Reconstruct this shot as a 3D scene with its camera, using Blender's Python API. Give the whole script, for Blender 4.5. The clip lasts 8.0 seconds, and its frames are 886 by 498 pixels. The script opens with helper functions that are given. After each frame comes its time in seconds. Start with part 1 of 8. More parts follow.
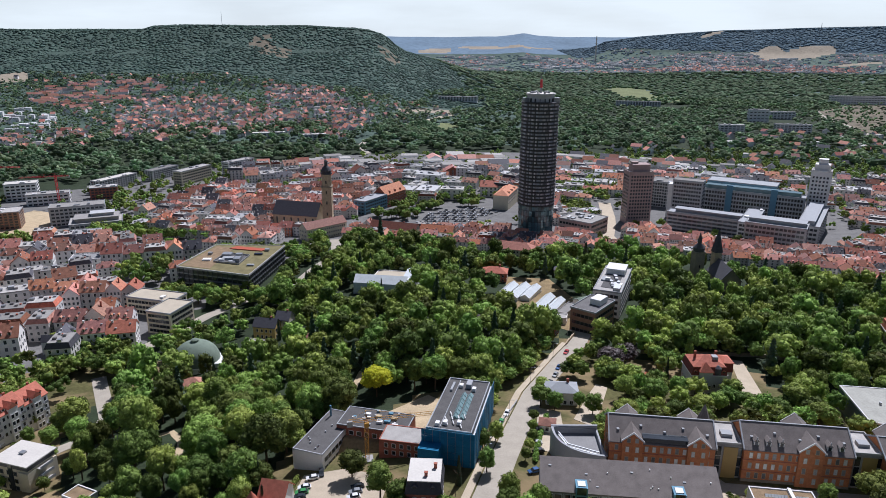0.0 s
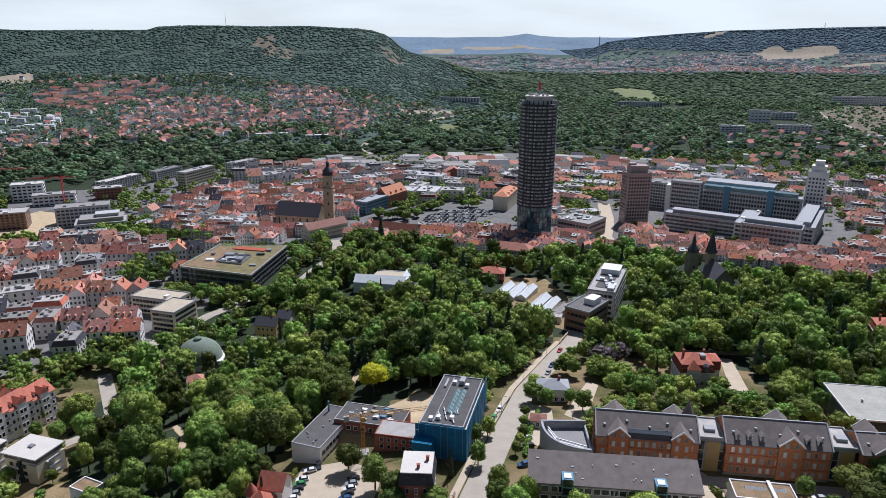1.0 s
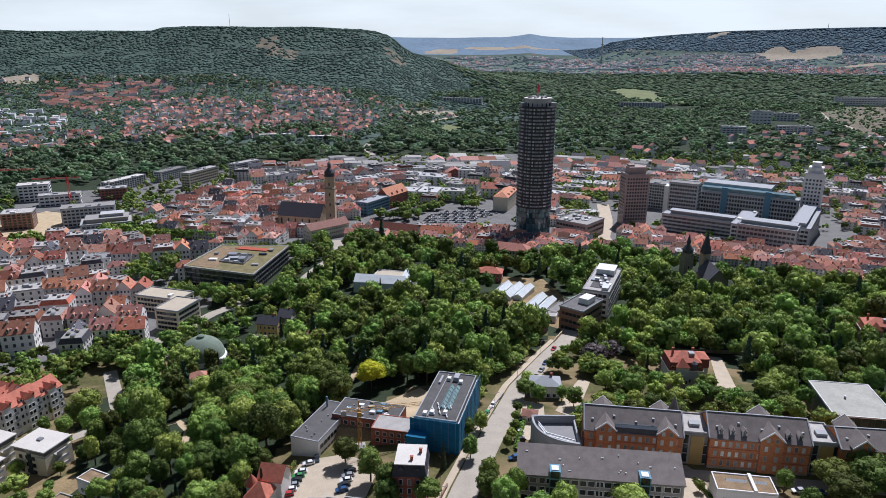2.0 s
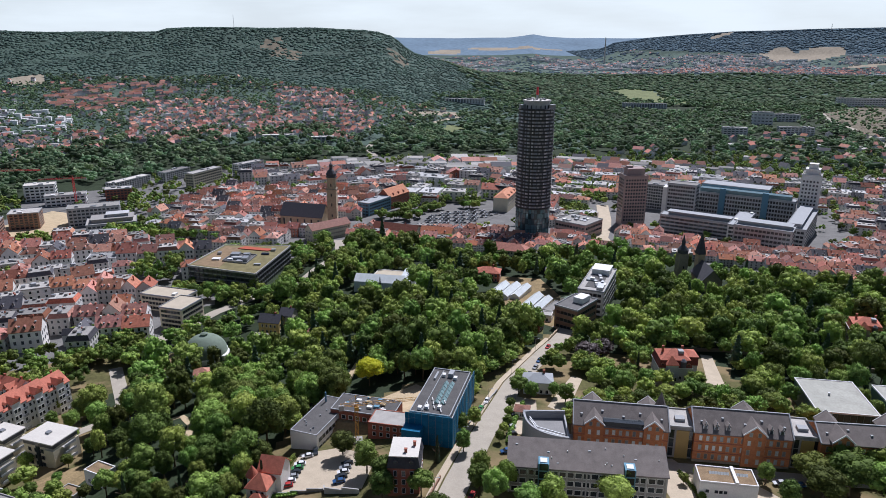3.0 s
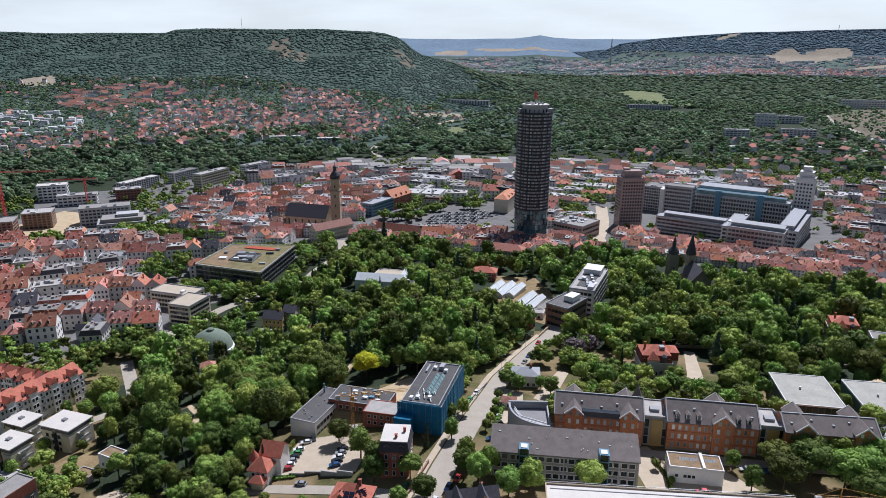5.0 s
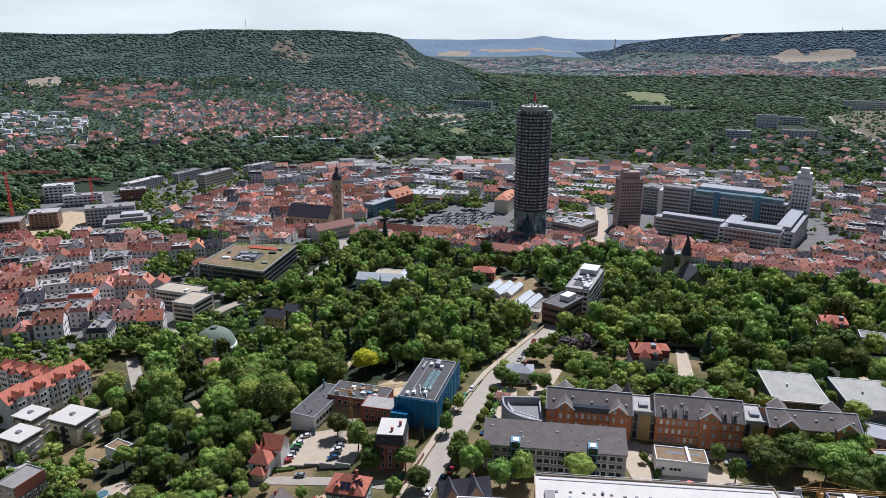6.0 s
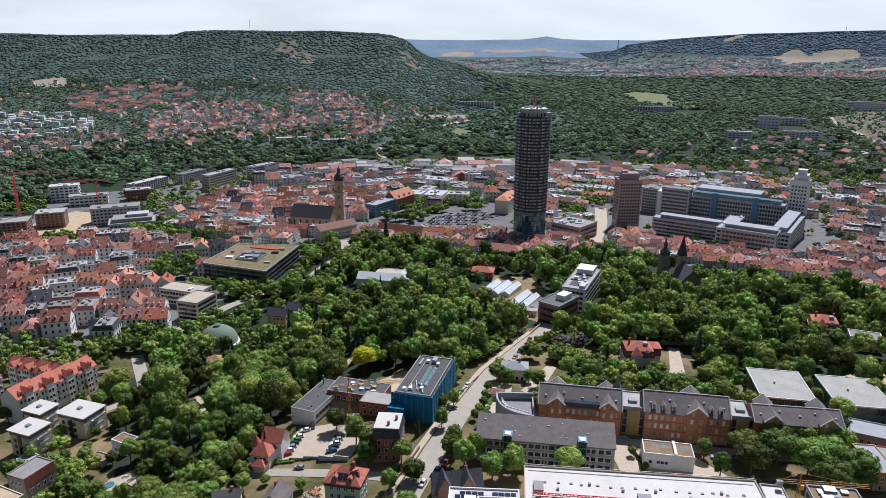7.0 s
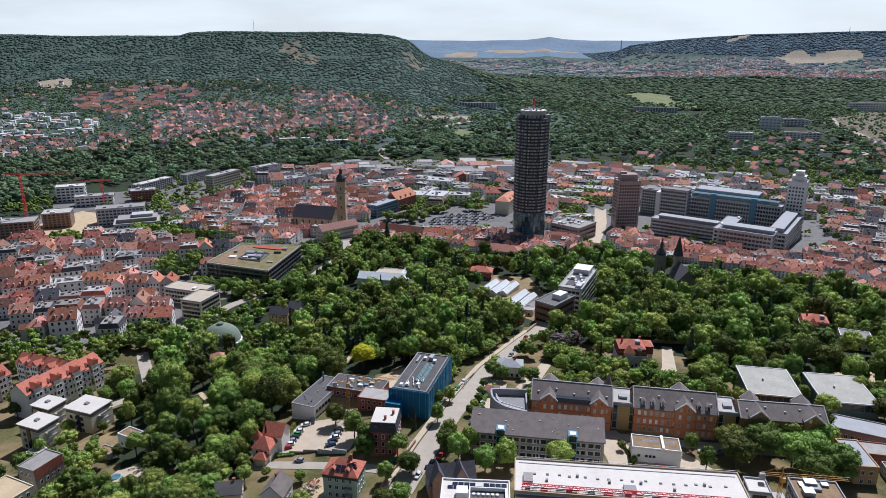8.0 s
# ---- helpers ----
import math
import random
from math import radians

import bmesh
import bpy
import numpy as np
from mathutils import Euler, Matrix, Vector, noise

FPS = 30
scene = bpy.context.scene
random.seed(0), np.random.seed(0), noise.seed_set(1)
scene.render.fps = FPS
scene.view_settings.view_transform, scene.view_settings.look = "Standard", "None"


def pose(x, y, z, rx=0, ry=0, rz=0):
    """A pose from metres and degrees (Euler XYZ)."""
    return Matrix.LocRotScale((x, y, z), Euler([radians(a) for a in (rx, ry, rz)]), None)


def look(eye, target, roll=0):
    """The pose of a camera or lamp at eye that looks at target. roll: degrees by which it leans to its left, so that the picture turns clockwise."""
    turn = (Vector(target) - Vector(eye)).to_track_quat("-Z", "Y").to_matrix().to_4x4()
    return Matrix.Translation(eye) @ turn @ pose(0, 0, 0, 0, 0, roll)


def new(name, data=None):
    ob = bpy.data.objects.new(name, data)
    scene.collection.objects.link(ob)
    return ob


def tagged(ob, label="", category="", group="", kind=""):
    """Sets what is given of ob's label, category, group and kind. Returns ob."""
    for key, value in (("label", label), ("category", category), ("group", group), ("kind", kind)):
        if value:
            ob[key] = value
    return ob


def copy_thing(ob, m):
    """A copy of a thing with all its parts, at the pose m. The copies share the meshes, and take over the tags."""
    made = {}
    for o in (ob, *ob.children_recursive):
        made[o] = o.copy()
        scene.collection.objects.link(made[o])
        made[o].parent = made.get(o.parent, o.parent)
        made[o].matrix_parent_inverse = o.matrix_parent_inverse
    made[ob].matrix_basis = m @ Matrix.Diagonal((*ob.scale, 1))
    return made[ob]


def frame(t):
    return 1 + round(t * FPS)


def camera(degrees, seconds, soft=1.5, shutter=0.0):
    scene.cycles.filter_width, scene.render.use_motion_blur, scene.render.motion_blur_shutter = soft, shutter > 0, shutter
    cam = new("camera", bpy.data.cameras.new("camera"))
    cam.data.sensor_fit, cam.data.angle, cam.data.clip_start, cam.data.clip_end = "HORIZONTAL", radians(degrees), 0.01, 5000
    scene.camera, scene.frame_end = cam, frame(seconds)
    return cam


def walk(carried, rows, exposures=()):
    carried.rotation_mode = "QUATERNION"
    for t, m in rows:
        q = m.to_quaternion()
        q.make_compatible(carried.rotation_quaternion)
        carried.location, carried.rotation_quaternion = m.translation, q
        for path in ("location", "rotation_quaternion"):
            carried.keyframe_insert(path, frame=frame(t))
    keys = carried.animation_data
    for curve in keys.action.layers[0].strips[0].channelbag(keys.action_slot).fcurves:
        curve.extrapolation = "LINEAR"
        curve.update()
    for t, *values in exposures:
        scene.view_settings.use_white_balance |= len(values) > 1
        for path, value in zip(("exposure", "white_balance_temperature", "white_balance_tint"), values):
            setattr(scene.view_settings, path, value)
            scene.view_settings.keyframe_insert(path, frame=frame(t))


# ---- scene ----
cam = camera(66.3, 8.0, soft=0.8)
walk(cam, [
    (0.0, look((0.00, 0.00, 185.00), (-0.00, 573.52, 8.70), 0.21)),
    (1.0, look((3.52, -7.77, 187.79), (0.40, 565.72, 11.43), 0.17)),
    (2.0, look((6.98, -15.62, 190.45), (0.76, 557.83, 14.06), 0.16)),
    (3.0, look((10.40, -23.54, 193.01), (1.08, 549.87, 16.62), 0.16)),
    (4.0, look((13.80, -31.51, 195.50), (1.38, 541.85, 19.15), 0.17)),
    (5.0, look((17.21, -39.51, 197.94), (1.68, 533.80, 21.66), 0.18)),
    (6.0, look((20.65, -47.53, 200.38), (1.99, 525.72, 24.19), 0.19)),
    (7.0, look((24.15, -55.54, 202.83), (2.32, 517.63, 26.76), 0.19)),
    (8.0, look((27.73, -63.52, 205.33), (2.69, 509.55, 29.39), 0.16)),
], [(0.0, 0.15, 5620, 17), (8.0, 0.15, 5620, 17)])

# ---- sky, sun ----
SUN_AZ, SUN_EL = radians(24), radians(52)
world = bpy.data.worlds.new("world")
scene.world = world
world.use_nodes = True
wn, wl = world.node_tree.nodes, world.node_tree.links
wn.clear()
sky = wn.new("ShaderNodeTexSky")
sky.sky_type, sky.sun_disc = "NISHITA", False
sky.sun_elevation, sky.sun_rotation = SUN_EL, SUN_AZ
sky.altitude, sky.air_density, sky.dust_density = 200, 1.0, 1.5
coords, spread = wn.new("ShaderNodeTexCoord"), wn.new("ShaderNodeMapping")
spread.inputs["Scale"].default_value = (2.0, 2.0, 11.0)
cloud = wn.new("ShaderNodeTexNoise")
cloud.inputs["Scale"].default_value, cloud.inputs["Detail"].default_value = 2.2, 6.0
ramp = wn.new("ShaderNodeMapRange")
ramp.inputs["From Min"].default_value, ramp.inputs["From Max"].default_value = 0.36, 0.62
ramp.inputs["To Min"].default_value, ramp.inputs["To Max"].default_value = 0.78, 0.97
veil = wn.new("ShaderNodeMix")
veil.data_type = "RGBA"
veil.inputs["B"].default_value = (19.6, 20.7, 19.0, 1)
back, sky_out = wn.new("ShaderNodeBackground"), wn.new("ShaderNodeOutputWorld")
back.inputs["Strength"].default_value = 0.041
wl.new(coords.outputs["Generated"], spread.inputs["Vector"])
wl.new(spread.outputs["Vector"], cloud.inputs["Vector"])
wl.new(cloud.outputs["Fac"], ramp.inputs["Value"])
parts, lower, both = wn.new("ShaderNodeSeparateXYZ"), wn.new("ShaderNodeMapRange"), wn.new("ShaderNodeMath")
lower.inputs["From Min"].default_value, lower.inputs["From Max"].default_value = 0.07, 0.19
lower.inputs["To Min"].default_value, lower.inputs["To Max"].default_value = 1.0, 0.04
both.operation = "MULTIPLY"
wl.new(coords.outputs["Generated"], parts.inputs["Vector"])
wl.new(parts.outputs["Z"], lower.inputs["Value"])
wl.new(ramp.outputs["Result"], both.inputs[0])
wl.new(lower.outputs["Result"], both.inputs[1])
sunward, thin_out = wn.new("ShaderNodeMapRange"), wn.new("ShaderNodeMath")
sunward.inputs["From Min"].default_value, sunward.inputs["From Max"].default_value = -0.4, 0.5
sunward.inputs["To Min"].default_value, sunward.inputs["To Max"].default_value = 0.32, 1.0
thin_out.operation = "MULTIPLY"
wl.new(parts.outputs["Y"], sunward.inputs["Value"])
wl.new(both.outputs[0], thin_out.inputs[0])
wl.new(sunward.outputs["Result"], thin_out.inputs[1])
wl.new(thin_out.outputs[0], veil.inputs["Factor"])
wl.new(sky.outputs["Color"], veil.inputs["A"])
wl.new(veil.outputs["Result"], back.inputs["Color"])
wl.new(back.outputs["Background"], sky_out.inputs["Surface"])

lamp = bpy.data.lights.new("sun", "SUN")
lamp.energy, lamp.angle, lamp.color = 4.9, radians(0.55), (1.0, 0.955, 0.90)
sun = new("sun", lamp)
sun.matrix_world = look((math.sin(SUN_AZ) * math.cos(SUN_EL) * 900, math.cos(SUN_AZ) * math.cos(SUN_EL) * 900, math.sin(SUN_EL) * 900), (0, 0, 0))


# ---- materials ----
def material(name, colour, rough=0.8, metal=0.0, vary=0.25, size=3.0, bump=0.15, each=0.0, hue=0.0, island=0.0, tint=0.0, through_light=0.0, dull=0.0):
    """Colour with blotches of about `size` metres and a fine grain; each/hue/dull vary it from object to object, island from piece to piece."""
    m = bpy.data.materials.new(name)
    m.use_nodes = True
    n, l = m.node_tree.nodes, m.node_tree.links
    p = n["Principled BSDF"]
    p.inputs["Roughness"].default_value, p.inputs["Metallic"].default_value = rough, metal
    p.inputs["Specular IOR Level"].default_value = 0.15 if rough > 0.7 else 0.5
    geo = n.new("ShaderNodeNewGeometry")
    big, fine = n.new("ShaderNodeTexNoise"), n.new("ShaderNodeTexNoise")
    big.inputs["Scale"].default_value, big.inputs["Detail"].default_value = 1.0 / size, 4.0
    fine.inputs["Scale"].default_value, fine.inputs["Detail"].default_value = 9.0 / size, 5.0
    l.new(geo.outputs["Position"], big.inputs["Vector"])
    l.new(geo.outputs["Position"], fine.inputs["Vector"])
    add = n.new("ShaderNodeMath")
    add.operation = "ADD"
    l.new(big.outputs["Fac"], add.inputs[0])
    l.new(fine.outputs["Fac"], add.inputs[1])
    span = n.new("ShaderNodeMapRange")
    span.inputs["From Min"].default_value, span.inputs["From Max"].default_value = 0.6, 1.4
    span.inputs["To Min"].default_value, span.inputs["To Max"].default_value = 1 - vary, 1 + vary
    l.new(add.outputs[0], span.inputs["Value"])
    value = span.outputs["Result"]
    hsv = n.new("ShaderNodeHueSaturation")
    hsv.inputs["Color"].default_value = (*colour, 1)

    def times(a, source, low, high):
        r = n.new("ShaderNodeMapRange")
        r.inputs["To Min"].default_value, r.inputs["To Max"].default_value = low, high
        l.new(source, r.inputs["Value"])
        k = n.new("ShaderNodeMath")
        k.operation = "MULTIPLY"
        l.new(a, k.inputs[0])
        l.new(r.outputs["Result"], k.inputs[1])
        return k.outputs[0]

    source = None
    if each or hue:
        info = n.new("ShaderNodeObjectInfo")
        source = info.outputs["Random"]
    if tint:
        attr = n.new("ShaderNodeAttribute")
        attr.attribute_name = "tint"
        if source:
            both, frac = n.new("ShaderNodeMath"), n.new("ShaderNodeMath")
            both.operation, frac.operation = "ADD", "FRACT"
            l.new(source, both.inputs[0])
            l.new(attr.outputs["Fac"], both.inputs[1])
            l.new(both.outputs[0], frac.inputs[0])
            source = frac.outputs[0]
        else:
            source = attr.outputs["Fac"]
    if each:
        value = times(value, source, 1 - each, 1 + each)
    if island:
        value = times(value, geo.outputs["Random Per Island"], 1 - island, 1 + island)
    if hue and source:
        turn, frac = n.new("ShaderNodeMath"), n.new("ShaderNodeMath")
        turn.operation, turn.inputs[1].default_value, frac.operation = "MULTIPLY", 7.31, "FRACT"
        l.new(source, turn.inputs[0])
        l.new(turn.outputs[0], frac.inputs[0])
        r = n.new("ShaderNodeMapRange")
        r.inputs["To Min"].default_value, r.inputs["To Max"].default_value = 0.5 - hue, 0.5 + hue
        l.new(frac.outputs[0], r.inputs["Value"])
        l.new(r.outputs["Result"], hsv.inputs["Hue"])
    if dull and source:
        turn, frac, r = n.new("ShaderNodeMath"), n.new("ShaderNodeMath"), n.new("ShaderNodeMapRange")
        turn.operation, turn.inputs[1].default_value, frac.operation = "MULTIPLY", 17.77, "FRACT"
        r.inputs["To Min"].default_value, r.inputs["To Max"].default_value = 1 - dull, 1.05
        l.new(source, turn.inputs[0])
        l.new(turn.outputs[0], frac.inputs[0])
        l.new(frac.outputs[0], r.inputs["Value"])
        l.new(r.outputs["Result"], hsv.inputs["Saturation"])
    l.new(value, hsv.inputs["Value"])
    l.new(hsv.outputs["Color"], p.inputs["Base Color"])
    if through_light:
        thin, mix, out = n.new("ShaderNodeBsdfTranslucent"), n.new("ShaderNodeMixShader"), n["Material Output"]
        mix.inputs["Fac"].default_value = through_light
        l.new(hsv.outputs["Color"], thin.inputs["Color"])
        l.new(p.outputs["BSDF"], mix.inputs[1])
        l.new(thin.outputs["BSDF"], mix.inputs[2])
        l.new(mix.outputs["Shader"], out.inputs["Surface"])
    if bump:
        b = n.new("ShaderNodeBump")
        b.inputs["Strength"].default_value, b.inputs["Distance"].default_value = bump, 0.1 * size
        l.new(fine.outputs["Fac"], b.inputs["Height"])
        l.new(b.outputs["Normal"], p.inputs["Normal"])
    return m


TILE = material("roof_tile", (0.37, 0.145, 0.088), 0.75, each=0.55, hue=0.012, tint=1, size=1.5, vary=0.4, dull=0.25)
# Far roof tile, paled and brightened to carry the haze of distance.
TILE_FAR_HAZED = material("roof_tile_far_hazed", (0.44, 0.19, 0.130), 0.8, each=0.5, hue=0.012, tint=1, size=3, bump=0, dull=0.25)
SLATE = material("slate", (0.085, 0.083, 0.092), 0.72, each=0.35, tint=1, size=1.2, vary=0.3)
SLATE_BROWN = material("slate_brown", (0.175, 0.152, 0.137), 0.75, size=2.5, vary=0.3)
BITUMEN = material("bitumen", (0.12, 0.115, 0.11), 0.85, each=0.25, size=4, vary=0.3)
GRAVEL = material("roof_gravel", (0.31, 0.295, 0.27), 0.9, each=0.45, tint=1, size=3, vary=0.25)
PALE_ROOF = material("pale_roof", (0.36, 0.355, 0.345), 0.8, each=0.45, tint=1, size=5, vary=0.15)
WHITE_ROOF = material("white_membrane", (0.56, 0.525, 0.46), 0.7, size=6, vary=0.12, bump=0.05)
SEDUM = material("sedum", (0.19, 0.165, 0.08), 0.95, size=5, vary=0.4)
DRY_ROOF = material("dry_roof_planting", (0.24, 0.17, 0.10), 0.95, size=3, vary=0.4)
ZINC = material("zinc", (0.34, 0.35, 0.355), 0.75, 0.0, size=4, vary=0.12)
COPPER = material("green_copper", (0.175, 0.215, 0.165), 0.85, 0.0, size=3, vary=0.25)
RENDER_WALL = material("render_wall", (0.64, 0.61, 0.56), 0.9, each=0.3, hue=0.03, tint=1, size=4, vary=0.15, dull=0.5)
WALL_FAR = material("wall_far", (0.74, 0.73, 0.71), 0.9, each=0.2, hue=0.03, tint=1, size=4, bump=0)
ESTATE_ROOF = material("estate_roof", (0.52, 0.52, 0.51), 0.9, each=0.3, tint=1, size=4, bump=0)
WHITE_WALL = material("white_wall", (0.72, 0.71, 0.68), 0.85, size=5, vary=0.1)
CREAM_WALL = material("cream_wall", (0.62, 0.56, 0.42), 0.85, size=5, vary=0.12)
TAN_ROOF = material("tan_roof", (0.46, 0.40, 0.30), 0.9, size=5, vary=0.15)
LIGHT_WALL = material("light_stone_wall", (0.46, 0.46, 0.455), 0.8, size=5, vary=0.15)
TILE_NEW = material("new_roof_tile", (0.45, 0.155, 0.10), 0.75, size=1.5, vary=0.3, each=0.1)
GREY_WALL = material("grey_wall", (0.30, 0.285, 0.265), 0.85, size=4, vary=0.15)
BRICK_ORANGE = material("orange_brick", (0.50, 0.195, 0.085), 0.85, size=1.2, vary=0.3)
BRICK_RED = material("red_brick", (0.33, 0.12, 0.08), 0.85, size=1.2, vary=0.28)
BRICK_BROWN = material("brown_brick", (0.30, 0.185, 0.13), 0.85, size=1.2, vary=0.25)
SANDSTONE = material("sandstone", (0.44, 0.35, 0.24), 0.9, size=2, vary=0.25)
DARK_STONE = material("dark_stone", (0.25, 0.215, 0.165), 0.9, size=2, vary=0.3)
PINK_STONE = material("pink_concrete", (0.38, 0.29, 0.265), 0.85, size=4, vary=0.15)
OCHRE = material("ochre_panel", (0.36, 0.24, 0.08), 0.6, size=4, vary=0.1)
CONCRETE = material("concrete", (0.40, 0.39, 0.37), 0.85, each=0.1, size=3, vary=0.18)
STEEL = material("steel", (0.3, 0.31, 0.32), 0.45, 0.6, size=2, vary=0.1)
LEDGE = material("tower_ledge", (0.032, 0.034, 0.040), 0.5, 0.2, size=3, vary=0.2)
FRAME_W = material("white_frame", (0.7, 0.69, 0.66), 0.6, size=1, vary=0.08, bump=0)
FRAME_D = material("dark_frame", (0.09, 0.09, 0.095), 0.5, size=1, vary=0.1, bump=0)
GLASS = material("window_glass", (0.030, 0.036, 0.042), 0.08, size=4, vary=0.4, bump=0, each=0.6)
GLASS_TOWER = material("tower_glass", (0.18, 0.20, 0.24), 0.3, 0.0, size=4, vary=0.4, bump=0, island=0.9)
# Pale panes: bright reflections on the tower windows, put in as colour.
TOWER_GLINT = material("glint_pane", (0.44, 0.43, 0.46), 0.5, size=4, vary=0.2, bump=0, island=0.5)
GLASS_TEAL = material("teal_glass", (0.10, 0.17, 0.18), 0.10, 0.2, size=4, vary=0.4, bump=0, island=0.6)
GLASS_PALE = material("curtained_window", (0.42, 0.42, 0.40), 0.3, size=4, vary=0.3, bump=0, each=0.75)
GREENHOUSE = material("greenhouse_glass", (0.62, 0.65, 0.64), 0.25, 0.0, size=3, vary=0.12, bump=0, island=0.12)
BLUE_NET = material("blue_scaffold_net", (0.020, 0.165, 0.30), 0.75, size=3, vary=0.3)
BLUE_WALL = material("blue_wall", (0.14, 0.27, 0.35), 0.8, size=4, vary=0.1)
GREEN_WALL = material("pale_green_wall", (0.36, 0.47, 0.38), 0.85, size=4, vary=0.1)
ROOF_GLAZING = material("teal_roof_glazing", (0.19, 0.28, 0.28), 0.25, 0.0, size=2, vary=0.25, bump=0, island=0.3)
SOLAR = material("solar_panel", (0.025, 0.035, 0.07), 0.15, 0.3, size=2, vary=0.2, bump=0)
RED_PAINT = material("red_paint", (0.60, 0.05, 0.06), 0.5, size=2, vary=0.15)
YELLOW_PAINT = material("yellow_paint", (0.50, 0.25, 0.03), 0.5, size=2, vary=0.15)
RUBBER = material("rubber", (0.02, 0.02, 0.02), 0.9, size=1, bump=0)
BARK = material("bark", (0.10, 0.075, 0.05), 0.95, size=1)
LEAF = material("leaf", (0.198, 0.268, 0.058), 0.75, each=0.64, hue=0.028, tint=1, island=0.28, size=2.4, vary=0.35, bump=0.7, through_light=0.22)
LEAF_DARK = material("conifer_needle", (0.034, 0.064, 0.028), 0.7, each=0.3, tint=1, island=0.3, size=2, vary=0.25, bump=0)
LEAF_YELLOW = material("yellow_leaf", (0.56, 0.56, 0.035), 0.75, island=0.25, size=2, vary=0.2, bump=0, through_light=0.4)
LEAF_PURPLE = material("copper_leaf", (0.05, 0.030, 0.026), 0.65, island=0.3, size=2, vary=0.2, bump=0)
# Valley leaves: haze brought into the green as a paler, bluer tint.
LEAF_FAR_HAZED = material("far_leaf_hazed", (0.215, 0.290, 0.165), 0.85, each=0.45, hue=0.03, tint=1, size=60, vary=0.4, bump=0, through_light=0.6)
# Table hill crowns: pale blue-green stands in for the haze before them.
LEAF_HILL_HAZED = material("hill_leaf_hazed", (0.200, 0.285, 0.232), 0.9, each=0.25, hue=0.02, tint=1, size=90, vary=0.45, bump=0, through_light=0.6)
# Crowns on the far slopes: haze laid into the leaf colour as blue.
LEAF_HAZED = material("hazed_leaf", (0.190, 0.275, 0.330), 0.9, each=0.2, tint=1, size=90, vary=0.3, bump=0, through_light=0.6)
GRASS = material("grass", (0.10, 0.095, 0.036), 0.95, size=14, vary=0.45)
gn, gl = GRASS.node_tree.nodes, GRASS.node_tree.links
patchy, step, blend = gn.new("ShaderNodeTexNoise"), gn.new("ShaderNodeMapRange"), gn.new("ShaderNodeMix")
patchy.inputs["Scale"].default_value, patchy.inputs["Detail"].default_value = 0.045, 5.0
step.inputs["From Min"].default_value, step.inputs["From Max"].default_value = 0.44, 0.58
blend.data_type = "RGBA"
blend.inputs["B"].default_value = (0.22, 0.165, 0.085, 1)
gl.new(gn["Geometry"].outputs["Position"], patchy.inputs["Vector"])
gl.new(patchy.outputs["Fac"], step.inputs["Value"])
gl.new(step.outputs["Result"], blend.inputs["Factor"])
gl.new(gn["Hue/Saturation/Value"].outputs["Color"], blend.inputs["A"])
gl.new(blend.outputs["Result"], gn["Principled BSDF"].inputs["Base Color"])
DRY_GRASS = material("dry_grass", (0.25, 0.185, 0.095), 0.95, size=9, vary=0.4)
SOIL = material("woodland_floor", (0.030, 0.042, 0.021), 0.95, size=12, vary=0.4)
TOWN = material("town_paving", (0.16, 0.155, 0.145), 0.9, size=9, vary=0.3)
FIELD = material("stubble_field", (0.33, 0.28, 0.205), 0.95, size=90, vary=0.25)
MEADOW = material("meadow", (0.17, 0.19, 0.085), 0.95, size=40, vary=0.3)
ROCK = material("bare_rock", (0.165, 0.140, 0.098), 0.95, size=25, vary=0.45)
# Undergrowth shares the haze tint of the hill crowns.
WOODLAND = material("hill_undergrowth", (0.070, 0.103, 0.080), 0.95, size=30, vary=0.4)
# Slope ground under those crowns carries the same blue haze tint.
HAZED_SLOPE = material("hazed_slope", (0.076, 0.114, 0.130), 0.95, size=60, vary=0.35, bump=0)
# Far plain and hills: haze painted in as blue tint, strongest on hills.
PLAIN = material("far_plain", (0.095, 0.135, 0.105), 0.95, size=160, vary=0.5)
FAR_LAND_HAZED = material("far_hills_hazed", (0.15, 0.215, 0.275), 0.95, size=220, vary=0.25, bump=0)
ASPHALT = material("asphalt", (0.37, 0.33, 0.265), 0.9, size=5, vary=0.15)
PAVING = material("pale_paving", (0.46, 0.385, 0.28), 0.9, size=4, vary=0.15)
SAND = material("bare_sand", (0.47, 0.37, 0.23), 0.95, size=6, vary=0.25)
COURT = material("red_court", (0.40, 0.10, 0.06), 0.9, size=4, vary=0.12)


